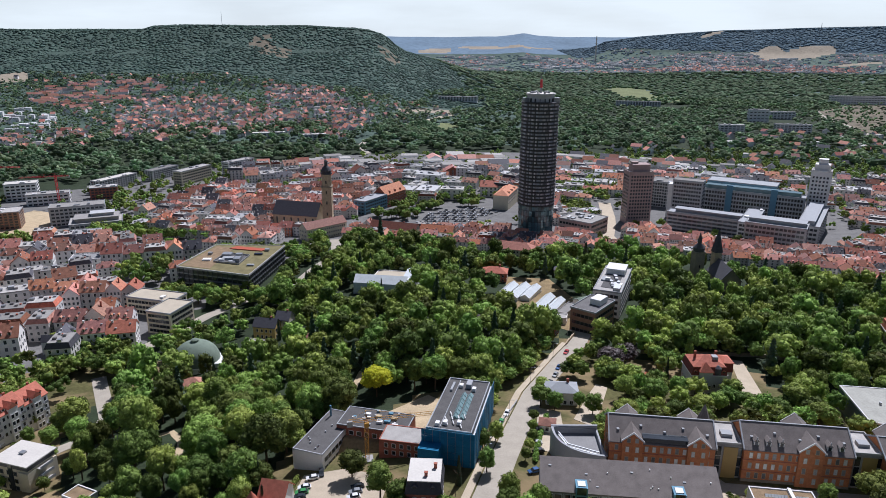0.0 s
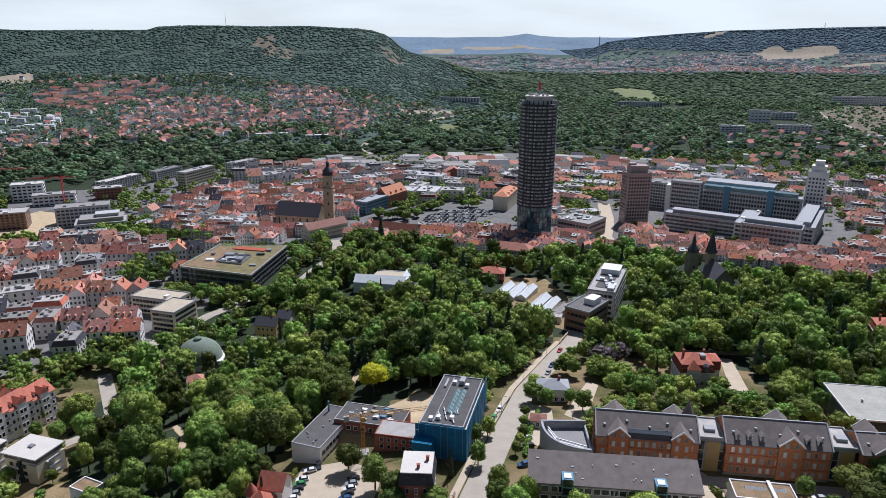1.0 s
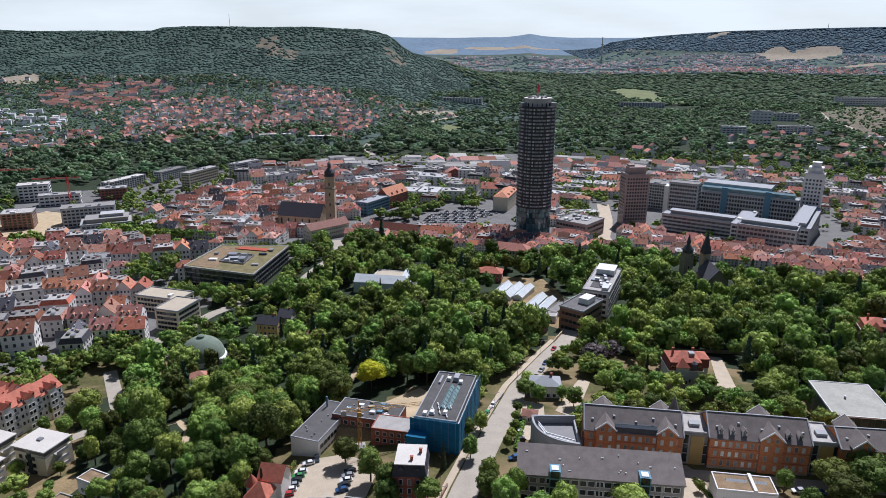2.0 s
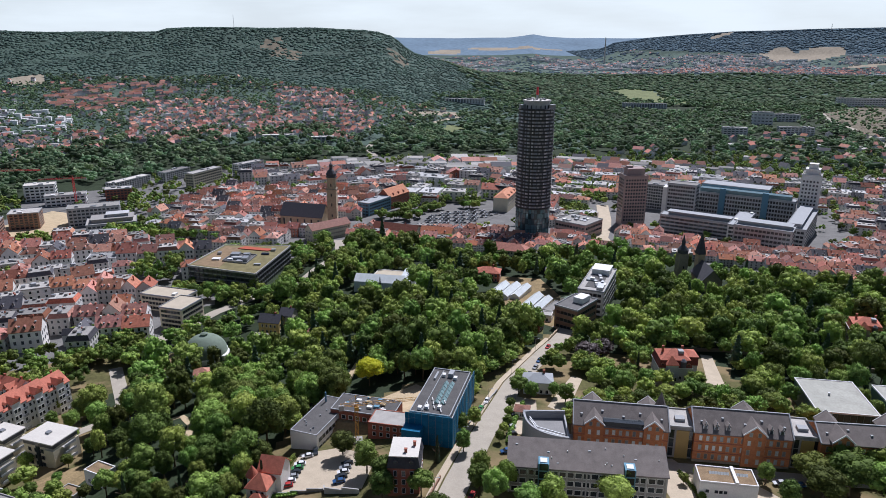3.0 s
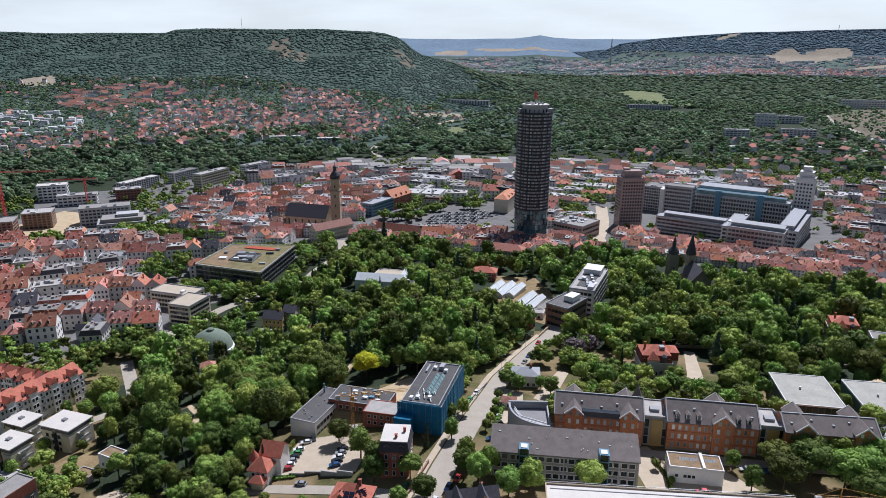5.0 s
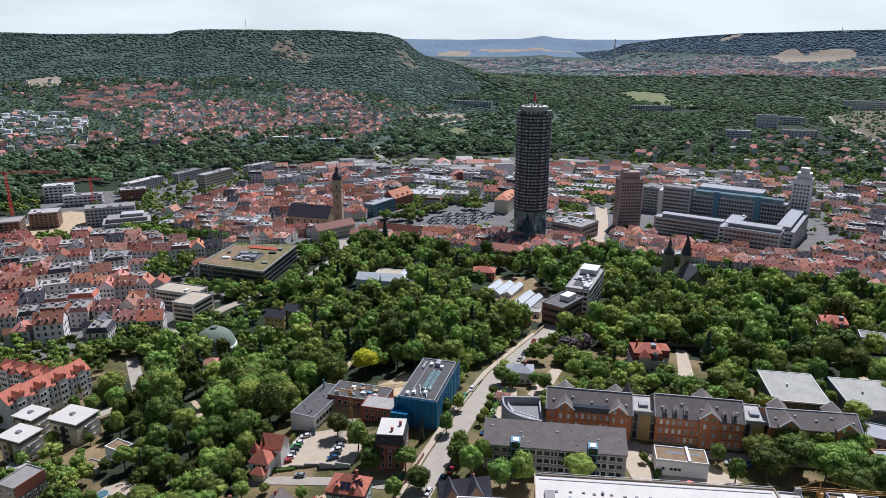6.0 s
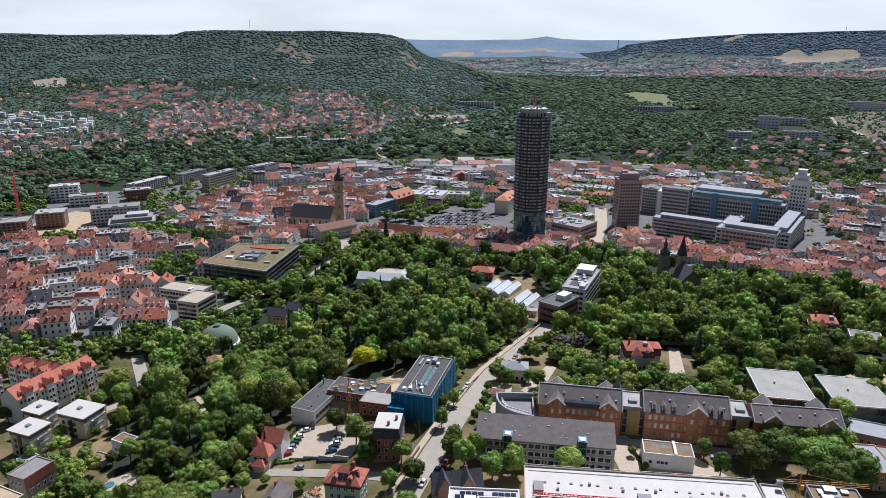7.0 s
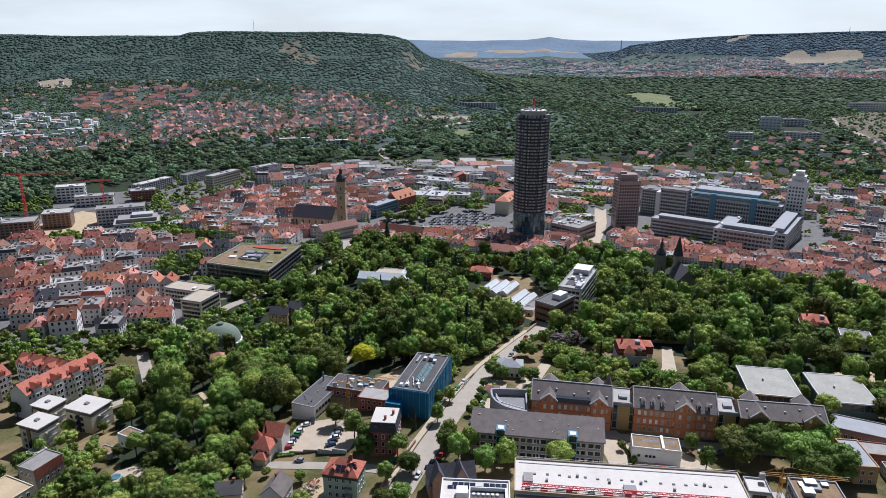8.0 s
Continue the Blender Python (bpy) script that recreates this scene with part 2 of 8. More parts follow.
# ---- building blocks ----
class Shape:
    """Collects solids for one mesh."""

    def __init__(self):
        self.v, self.f, self.m = [], [], []

    def solid(self, verts, faces, m=0):
        k = len(self.v)
        self.v += [tuple(p) for p in verts]
        self.f += [tuple(k + i for i in f) for f in faces]
        self.m += [m] * len(faces)
        return self

    def box(self, x0, y0, z0, x1, y1, z1, m=0):
        return self.solid([(x0, y0, z0), (x1, y0, z0), (x1, y1, z0), (x0, y1, z0), (x0, y0, z1), (x1, y0, z1), (x1, y1, z1), (x0, y1, z1)],
                          [(3, 2, 1, 0), (4, 5, 6, 7), (0, 1, 5, 4), (1, 2, 6, 5), (2, 3, 7, 6), (3, 0, 4, 7)], m)

    def prism(self, profile, x0, x1, m=0, axis="x"):
        """A closed (y, z) outline, counter-clockwise seen from +x, drawn from x0 to x1."""
        n = len(profile)
        put = (lambda s, a, b: (s, a, b)) if axis == "x" else (lambda s, a, b: (-a, s, b))
        v = [put(x0, a, b) for a, b in profile] + [put(x1, a, b) for a, b in profile]
        f = [tuple(range(n - 1, -1, -1)), tuple(range(n, 2 * n))]
        f += [(i, (i + 1) % n, n + (i + 1) % n, n + i) for i in range(n)]
        return self.solid(v, f, m)

    def upright(self, outline, z0, z1, m=0, top=1.0):
        """A closed outline in plan, drawn upwards; top shrinks it about its centre."""
        n = len(outline)
        cx, cy = sum(p[0] for p in outline) / n, sum(p[1] for p in outline) / n
        v = [(x, y, z0) for x, y in outline] + [(cx + (x - cx) * top, cy + (y - cy) * top, z1) for x, y in outline]
        f = [tuple(range(n - 1, -1, -1)), tuple(range(n, 2 * n))]
        f += [(i, (i + 1) % n, n + (i + 1) % n, n + i) for i in range(n)]
        return self.solid(v, f, m)

    def drum(self, cx, cy, z0, z1, r0, r1=None, n=16, m=0):
        ring = [(cx + r0 * math.cos(2 * math.pi * i / n), cy + r0 * math.sin(2 * math.pi * i / n)) for i in range(n)]
        return self.upright(ring, z0, z1, m, (r1 if r1 is not None else r0) / r0 if r0 else 1)

    def beam(self, a, b, w, m=0):
        a, b = Vector(a), Vector(b)
        d = (b - a).normalized()
        u = d.cross(Vector((0, 0, 1)) if abs(d.z) < 0.9 else Vector((1, 0, 0))).normalized() * w / 2
        t = d.cross(u).normalized() * w / 2
        v = [a - u - t, a + u - t, a + u + t, a - u + t, b - u - t, b + u - t, b + u + t, b - u + t]
        return self.solid(v, [(3, 2, 1, 0), (4, 5, 6, 7), (0, 1, 5, 4), (1, 2, 6, 5), (2, 3, 7, 6), (3, 0, 4, 7)], m)

    def mesh(self, name, *mats):
        me = bpy.data.meshes.new(name)
        me.from_pydata(self.v, [], self.f)
        for x in mats:
            me.materials.append(x)
        me.polygons.foreach_set("material_index", self.m)
        me.update()
        return me


def part(name, shape, mats, parent, label="", at=None):
    """One mesh under a thing or a part."""
    mats = mats if isinstance(mats, (tuple, list)) else (mats,)
    ob = new(name, shape if isinstance(shape, bpy.types.Mesh) else shape.mesh(name, *mats))
    ob.parent = parent
    if at is not None:
        ob.matrix_basis = at
    return tagged(ob, label) if label else ob


def thing(name, label, category, m, group=""):
    ob = new(name)
    ob.empty_display_size = 0.1
    ob.matrix_basis = m
    return tagged(ob, label, category, group)


WINDOWS = {}


def window_shape(s, w, h, cross, m=None):
    """A window into the shape s: a proud casing with one or two panes set back in it, all of one piece."""
    b = min(0.14, w * 0.1)
    if cross is None:
        o = [(-w / 2 - b, -b), (w / 2 + b, -b), (w / 2 + b, h + b), (-w / 2 - b, h + b)]
        q = [(-w / 2, 0), (w / 2, 0), (w / 2, h), (-w / 2, h)]
        k = len(s.v)
        s.v += [tuple(m @ Vector(p)) for p in [(x, 0.03, z) for x, z in o] + [(x, -0.1, z) for x, z in o] + [(x, -0.04, z) for x, z in q]]
        f = [(i, (i + 1) % 4, 4 + (i + 1) % 4, 4 + i) for i in range(4)] + [(4 + i, 4 + (i + 1) % 4, 8 + (i + 1) % 4, 8 + i) for i in range(4)] + [(8, 9, 10, 11)]
        s.f += [tuple(k + e for e in g) for g in f]
        s.m += [0] * 8 + [1]
        return
    xs = [-w / 2 - b, -w / 2, -b * 0.4, b * 0.4, w / 2, w / 2 + b] if cross else [-w / 2 - b, -w / 2, w / 2, w / 2 + b]
    zs, n, k = [-b, 0, h, h + b], len(xs), len(s.v)
    panes = {i for i in range(n - 1) if i % 2}
    move = m or Matrix.Identity(4)
    pts = [(x, -0.12, z) for z in zs for x in xs] + [(x, 0.03, z) for z in zs for x in xs]
    for i in panes:
        pts += [(xs[i], -0.03, 0), (xs[i + 1], -0.03, 0), (xs[i + 1], -0.03, h), (xs[i], -0.03, h)]
    s.v += [tuple(move @ Vector(p)) for p in pts]
    f = []
    for r in range(3):
        for i in range(n - 1):
            if r == 1 and i in panes:
                continue
            f.append(((r * n + i, r * n + i + 1, r * n + n + i + 1, r * n + n + i), 0))
    d = 4 * n
    ring = [(0, n - 1), (n - 1, 4 * n - 1), (4 * n - 1, 3 * n), (3 * n, 0)]
    f += [((p, d + p, d + q, q), 0) for p, q in ring]
    for c, i in enumerate(sorted(panes)):
        a = [n + i, n + i + 1, 2 * n + i + 1, 2 * n + i]
        g = [8 * n + 4 * c + e for e in range(4)]
        f += [((a[e], a[(e + 1) % 4], g[(e + 1) % 4], g[e]), 0) for e in range(4)] + [(tuple(g), 1)]
    s.f += [tuple(k + e for e in q) for q, _ in f]
    s.m += [e for _, e in f]


def window_mesh(w, h, casing=None, glass=None, arched=False, cross=False):
    key = (round(w, 2), round(h, 2), casing, glass, cross)
    if key not in WINDOWS:
        s = Shape()
        window_shape(s, w, h, cross)
        WINDOWS[key] = s.mesh("window", casing or FRAME_W, glass or GLASS)
    return WINDOWS[key]


SIDES = {"f": 0, "r": 90, "k": 180, "l": 270}


def windows(root, L, D, sides, rows, step=2.6, w=1.2, h=1.6, casing=None, glass=None, arched=False, margin=1.2, cross=False, far=None):
    """Windows on the faces of a block L by D: rows are heights of the sills. Far off they are one part."""
    far = root.matrix_basis.translation.y > 320 if far is None else far
    me, joined = None if far else window_mesh(w, h, casing, glass, arched, cross), Shape()
    for side in sides:
        run, out = (L, D / 2) if side in "fk" else (D, L / 2)
        n = max(1, int((run - 2 * margin) / step + 0.5))
        for z in rows:
            for i in range(n):
                m = pose(0, 0, 0, 0, 0, SIDES[side]) @ pose((i - (n - 1) / 2) * (run - 2 * margin) / n, -out, z)
                if far:
                    window_shape(joined, w, h, None, m)
                else:
                    part("window", me, (), root, at=m)
    if far:
        tagged(part("facade_glazing", joined, (casing or FRAME_W, glass or GLASS), root), kind="stuff")


def gable_roof(L, D, z, rise, over=0.5, thick=0.3):
    k = rise / (D / 2)
    y = D / 2 + over
    return Shape().prism([(-y, z - over * k), (0, z + rise), (y, z - over * k), (y, z - over * k + thick), (0, z + rise + thick * 1.2), (-y, z - over * k + thick)][::-1], -L / 2 - over, L / 2 + over)


def hip_roof(L, D, z, rise, over=0.5, inset=None):
    a, b = L / 2 + over, D / 2 + over
    i = b if inset is None else inset
    i = min(i, a - 0.3)
    v = [(-a, -b, z), (a, -b, z), (a, b, z), (-a, b, z), (-a, -b, z + 0.25), (a, -b, z + 0.25), (a, b, z + 0.25), (-a, b, z + 0.25), (-a + i, 0, z + rise), (a - i, 0, z + rise)]
    return Shape().solid(v, [(3, 2, 1, 0), (0, 1, 5, 4), (1, 2, 6, 5), (2, 3, 7, 6), (3, 0, 4, 7), (4, 5, 9, 8), (5, 6, 9), (6, 7, 8, 9), (7, 4, 8)])


def gable_wall(L, D, h, rise, foot=-3.0):
    return Shape().prism([(-D / 2, foot), (D / 2, foot), (D / 2, h), (0, h + rise), (-D / 2, h)], -L / 2, L / 2)


def flat_roof(root, L, D, h, roof, edge, label="", rim=0.5, over=0.0):
    a, b, t = L / 2 + over, D / 2 + over, 0.35
    part("roof", Shape().box(-a + t, -b + t, h - 0.1, a - t, b - t, h + 0.12), roof, root, label)
    s = Shape()
    s.box(-a, -b, h - 0.3, a, -b + t, h + rim).box(-a, b - t, h - 0.3, a, b, h + rim)
    s.box(-a, -b + t, h - 0.3, -a + t, b - t, h + rim).box(a - t, -b + t, h - 0.3, a, b - t, h + rim)
    part("parapet", s, edge, root)


def chimney(root, x, y, z0, z1, mat=None):
    part("chimney", Shape().box(x - 0.45, y - 0.35, z0, x + 0.45, y + 0.35, z1).box(x - 0.55, y - 0.45, z1, x + 0.55, y + 0.45, z1 + 0.2), mat or BRICK_RED, root)


def dormer(root, x, y, z, w=1.6, h=1.5, roof=None, wall=None, turn=0):
    """A small gabled dormer that looks to -y."""
    s = Shape().box(-w / 2, -0.2, -0.6, w / 2, 2.4, h, 0)
    s.prism([(-w / 2 - 0.2, h - 0.1), (w / 2 + 0.2, h - 0.1), (0, h + w * 0.5)], -0.5, 2.8, 1, "y")
    s.box(-w * 0.3, -0.28, 0.1, w * 0.3, -0.18, h - 0.15, 2)
    return part("dormer", s, (wall or WHITE_WALL, roof or TILE, GLASS), root, at=pose(0, 0, 0, 0, 0, turn) @ pose(x, y, z))


TAKEN = []


def site(x, y, L, D, ang, grow=2.0):
    TAKEN.append((x, y, L / 2 + grow, D / 2 + grow, math.cos(radians(ang)), math.sin(radians(ang))))
    return pose(x, y, ground(x, y), 0, 0, ang)


def is_free(x, y, r=0.0):
    for cx, cy, a, b, c, s in TAKEN:
        dx, dy = x - cx, y - cy
        if abs(dx * c + dy * s) < a + r and abs(dy * c - dx * s) < b + r:
            return False
    return True


def inside(x, y, poly):
    hit = False
    for (x0, y0), (x1, y1) in zip(poly, poly[1:] + poly[:1]):
        if (y0 > y) != (y1 > y) and x < x0 + (x1 - x0) * (y - y0) / (y1 - y0):
            hit = not hit
    return hit


def uneven(x, y):
    return noise.noise(Vector((x * 0.004, y * 0.004, 3)))


def lerp(v, knots):
    """Smooth steps between (place, value) pairs."""
    if v <= knots[0][0]:
        return knots[0][1]
    for (a, p), (b, q) in zip(knots, knots[1:]):
        if v <= b:
            s = (v - a) / (b - a)
            return p + (q - p) * s
    return knots[-1][1]


SLOPE = ((150, 52), (200, 50), (300, 40), (380, 31), (490, 23), (560, 15), (640, 8), (760, 3), (950, 0))
RIDGE = ((-3000, 213), (-1586, 223), (-1355, 219), (-1238, 218), (-1058, 220), (-1015, 232), (-905, 238), (-759, 238), (-455, 234), (-314, 230), (-262, 223), (-218, 209), (-193, 193), (-169, 169), (-135, 147), (-68, 125), (12, 98), (90, 71), (220, 40), (420, 12), (620, 0))
HILL = ((1150, 0.0), (1500, 0.07), (1800, 0.19), (2100, 0.40), (2350, 0.68), (2520, 0.97), (2700, 1.0), (2950, 0.9), (3300, 0.55), (3700, 0.2), (4100, 0.0))
EAST = ((560, 0), (700, 70), (788, 130), (886, 180), (1051, 209), (1250, 227), (1452, 245), (1621, 250), (1820, 258), (2106, 266), (3000, 275))
EAST_RISE = ((2900, 0), (3350, 0.08), (3800, 0.28), (4050, 0.5), (4300, 0.97), (4450, 1), (4900, 1))
FAR = ((-600, 214), (0, 208), (300, 213), (390, 224), (445, 234), (520, 219), (700, 210), (1600, 214), (2400, 205))
FAR_RISE = ((2600, 0), (3400, 0.10), (3800, 0.25), (4200, 0.45), (4600, 0.78), (4860, 1.0))


def ground(x, y):
    """Height of the land: a slope down to the old town, the valley floor, hills beyond."""
    z = lerp(y, SLOPE)
    z -= 22 * lerp(-x, ((0, 0), (90, 0.6), (170, 1), (400, 1.1))) * lerp(y, ((300, 1), (500, 0.3), (700, 0)))
    if y > 900:
        k, d = 2500 / max(y, 1600), max(math.hypot(x, y), 2500)
        z += lerp(x * k, RIDGE) * lerp(y, HILL)
        z = max(z, lerp(4000 * x / d, EAST) * lerp(d, EAST_RISE), lerp(4000 * x / d, FAR) * lerp(d, FAR_RISE))
    if 1950 < y < 2520:
        z += 11 * noise.noise(Vector((x * 0.011, y * 0.004, 14))) * lerp(y, ((1950, 0), (2150, 1), (2380, 1), (2510, 0))) * lerp(x, ((-200, 1), (100, 0.3), (400, 0)))
    if y > 1150:
        z += uneven(x, y) * min(20, (y - 1150) * 0.02) * lerp(y, ((2250, 1), (2500, 0.3), (3600, 0.2), (4900, 0.15))) * (0.3 if z < 40 else 1)
    return z


# ---- the land ----
PARK_LEFT = [(-128, 178), (-62, 158), (-58, 212), (-48, 236), (-10, 250), (20, 258), (40, 285), (58, 318), (40, 372), (32, 400), (36, 480), (-20, 545), (-80, 592), (-112, 565), (-92, 470), (-118, 440), (-98, 380), (-112, 352), (-150, 305), (-166, 262), (-142, 232)]
PARK_RIGHT = [(72, 322), (92, 326), (104, 372), (124, 382), (132, 440), (168, 500), (196, 452), (262, 425), (335, 368), (340, 285), (262, 250), (232, 236), (150, 246), (136, 290), (84, 290)]
NURSERY = [(32, 340), (72, 322), (130, 385), (135, 450), (165, 505), (60, 500), (30, 480)]
TOWN_AREA = [(-520, 330), (-230, 312), (-178, 348), (-110, 590), (40, 500), (165, 540), (330, 385), (520, 420), (700, 980), (260, 1140), (93, 1170), (-60, 1140), (-124, 1160), (-308, 1040), (-440, 935), (-480, 830), (-520, 790), (-480, 700), (-500, 560)]
SUBURB = [(-1700, 1150), (-800, 1060), (-690, 1170), (-600, 1310), (-350, 1390), (-185, 1290), (-110, 1450), (60, 1700), (-270, 1900), (-700, 2030), (-1200, 2080), (-1600, 1850)]
VALLEY_WOOD = [(-150, 1340), (95, 1180), (270, 1170), (450, 1070), (700, 980), (950, 940), (1700, 1900), (900, 2250), (100, 2200), (-40, 2000)]
RIVER_WOOD = [(-1400, 620), (-620, 640), (-540, 700), (-530, 800), (-590, 905), (-497, 892), (-454, 885), (-440, 945), (-371, 985), (-308, 1050), (-186, 1110), (-124, 1170), (-60, 1145), (21, 1160), (93, 1185), (110, 1260), (-60, 1420), (-150, 1400), (-174, 1301), (-287, 1440), (-358, 1387), (-502, 1378), (-596, 1309), (-671, 1246), (-693, 1162), (-791, 1068), (-1400, 950)]
FAR_TOWN = [(-160, 3760), (-130, 4150), (390, 4200), (1014, 4020), (1540, 3725), (2080, 3440), (2250, 3200), (1895, 3050), (1383, 3300), (880, 3430), (330, 3540), (120, 3620)]
FAR_ROWS = [(900, 3600), (1383, 3500), (1700, 3350), (1960, 3240), (1900, 3060), (1383, 3300), (900, 3440)]
FAR_WOODS = [(120, 2200), (-120, 3000), (-140, 3700), (140, 3560), (880, 3450), (1383, 3330), (1900, 3090), (2300, 3000), (2000, 1900), (1000, 2000)]
FAR_SLOPES = [(780, 4080), (1014, 4050), (1560, 3760), (2110, 3460), (2420, 3150), (2900, 3300), (2500, 3900), (1800, 4300), (1000, 4420), (700, 4350)]
FIELDS = ((-57, 4362, 105, 58, 4), (300, 4455, 205, 52, 4), (560, 4400, 120, 34, 4), (1790, 3590, 185, 78, 4), (1700, 3700, 80, 45, 4), (1530, 4005, 80, 24, 4), (1950, 3310, 90, 30, 4), (700, 2480, 95, 290, 8), (-1245, 2015, 60, 45, 4))
FAR_SITE = [(905, 1500), (1010, 1880), (1150, 2050), (1330, 2180), (1600, 2000), (1250, 1450), (900, 1290)]
CLUSTER_RED = [(-1021, 1687), (-1097, 1864), (-979, 1963), (-794, 1973), (-723, 1830), (-798, 1742), (-821, 1600), (-949, 1652)]
CLUSTER_WHITE = [(-1230, 1590), (-1069, 1606), (-985, 1611), (-841, 1502), (-783, 1369), (-829, 1300), (-1150, 1324)]
DENSE = ([(-743, 1553), (-752, 1743), (-580, 1778), (-401, 1560), (-341, 1322), (-579, 1194)], [(-483, 1885), (-362, 1930), (-200, 1683), (-140, 1475), (-192, 1270), (-349, 1354)], [(-1100, 1324), (-829, 1300), (-710, 1372), (-611, 1192), (-651, 1106), (-791, 1068), (-1000, 1060)])
ROCKS = ((-610, 2390, 46, 60), (-545, 2300, 50, 70), (-196, 2385, 30, 50), (-172, 2360, 18, 46), (30, 2120, 20, 40))


def cover(x, y):
    wx, wy = x + 60 * noise.noise(Vector((x * 0.006, y * 0.006, 21))), y + 50 * noise.noise(Vector((x * 0.004, y * 0.01, 29)))
    for cx, cy, a, b, kind in FIELDS if y > 1900 else ():
        if abs((wx - cx) / a) ** 3 + abs((wy - cy) / b) ** 3 < 1:
            return kind
    for cx, cy, a, b in ROCKS:
        if ((x - cx) / a) ** 2 + ((y - cy) / b) ** 2 + 0.7 * noise.noise(Vector((x * 0.03, y * 0.03, 6))) < 1:
            return 5
    # Site earth takes the darker rock colour in place of cloud shade.
    if inside(x, y, FAR_SITE):
        return 5
    if ((wx + 35) / 60) ** 2 + ((wy - 1700) / 40) ** 2 < 1:
        return 4
    if ((wx - 5) / 24) ** 2 + ((wy - 1480) / 60) ** 2 < 1:
        return 8
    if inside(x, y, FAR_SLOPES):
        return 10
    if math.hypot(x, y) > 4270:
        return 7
    x += 7 * noise.noise(Vector((x * 0.06, y * 0.06, 11)))
    y += 7 * noise.noise(Vector((x * 0.06, y * 0.06, 17)))
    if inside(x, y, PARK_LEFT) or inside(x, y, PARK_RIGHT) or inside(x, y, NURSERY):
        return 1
    if inside(x, y, TOWN_AREA):
        return 2
    if y < 330:
        return 0
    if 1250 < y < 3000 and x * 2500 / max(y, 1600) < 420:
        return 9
    if y > 2300:
        return 6 if inside(x, y, FAR_TOWN) else 9
    return 1


def build_land():
    angles = [radians(-52 + 104 * i / 360) for i in range(361)] + [radians(52 + 256 * i / 44) for i in range(1, 44)]
    radii = [0.0] + [24 * (3400 / 24) ** (i / 235) for i in range(236)] + [3400 + 30 * i for i in range(1, 52)]
    cx, cy, n = 0.0, -60.0, len(angles)
    verts = [(cx, cy, ground(cx, cy))]
    for r in radii[1:]:
        for a in angles:
            x, y = cx + r * math.sin(a), cy + r * math.cos(a)
            verts.append((x, y, ground(x, y)))
    faces = [(0, 1 + (j + 1) % n, 1 + j) for j in range(n)]
    for i in range(len(radii) - 2):
        k = 1 + i * n
        faces += [(k + j, k + (j + 1) % n, k + n + (j + 1) % n, k + n + j) for j in range(n)]
    me = bpy.data.meshes.new("ground")
    me.from_pydata(verts, [], faces)
    for m in (GRASS, SOIL, TOWN, DRY_GRASS, FIELD, ROCK, PLAIN, FAR_LAND_HAZED, MEADOW, WOODLAND, HAZED_SLOPE):
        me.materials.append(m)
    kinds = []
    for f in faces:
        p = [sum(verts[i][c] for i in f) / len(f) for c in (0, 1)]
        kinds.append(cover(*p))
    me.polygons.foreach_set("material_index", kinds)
    me.polygons.foreach_set("use_smooth", [True] * len(faces))
    me.update()
    return tagged(new("ground", me), "sloping town ground with parks, valley floor and wooded hills", "ground", kind="structure")


build_land()


def strip(name, line, width, mat, label, category="road", lift=0.12, kerb=0.0, grow=1.0):
    """A way laid over the ground along a line of (x, y)."""
    pts = []
    for (x0, y0), (x1, y1) in zip(line, line[1:]):
        n = max(1, int(math.hypot(x1 - x0, y1 - y0) / 4))
        pts += [(x0 + (x1 - x0) * i / n, y0 + (y1 - y0) * i / n) for i in range(n)]
        TAKEN.append(((x0 + x1) / 2, (y0 + y1) / 2, math.hypot(x1 - x0, y1 - y0) / 2 + grow, width / 2 + grow, *[c / math.hypot(x1 - x0, y1 - y0) for c in (x1 - x0, y1 - y0)]))
    pts.append(line[-1])
    v, f = [], []
    across = [-width / 2 - 0.02, -width / 2, -width / 4, 0, width / 4, width / 2, width / 2 + 0.02]
    for i, (x, y) in enumerate(pts):
        a, b = pts[max(0, i - 1)], pts[min(len(pts) - 1, i + 1)]
        d = math.hypot(b[0] - a[0], b[1] - a[1]) or 1
        nx, ny = (b[1] - a[1]) / d, -(b[0] - a[0]) / d
        for j, s in enumerate(across):
            px, py = x + nx * s, y + ny * s
            v.append((px, py, ground(px, py) + (lift if 0 < j < 6 else -0.6)))
    w = len(across)
    for i in range(len(pts) - 1):
        f += [(i * w + j, i * w + j + 1, i * w + w + j + 1, i * w + w + j) for j in range(w - 1)]
    me = bpy.data.meshes.new(name)
    me.from_pydata(v, [], f)
    me.materials.append(mat)
    return tagged(new(name, me), label, category, kind="structure")


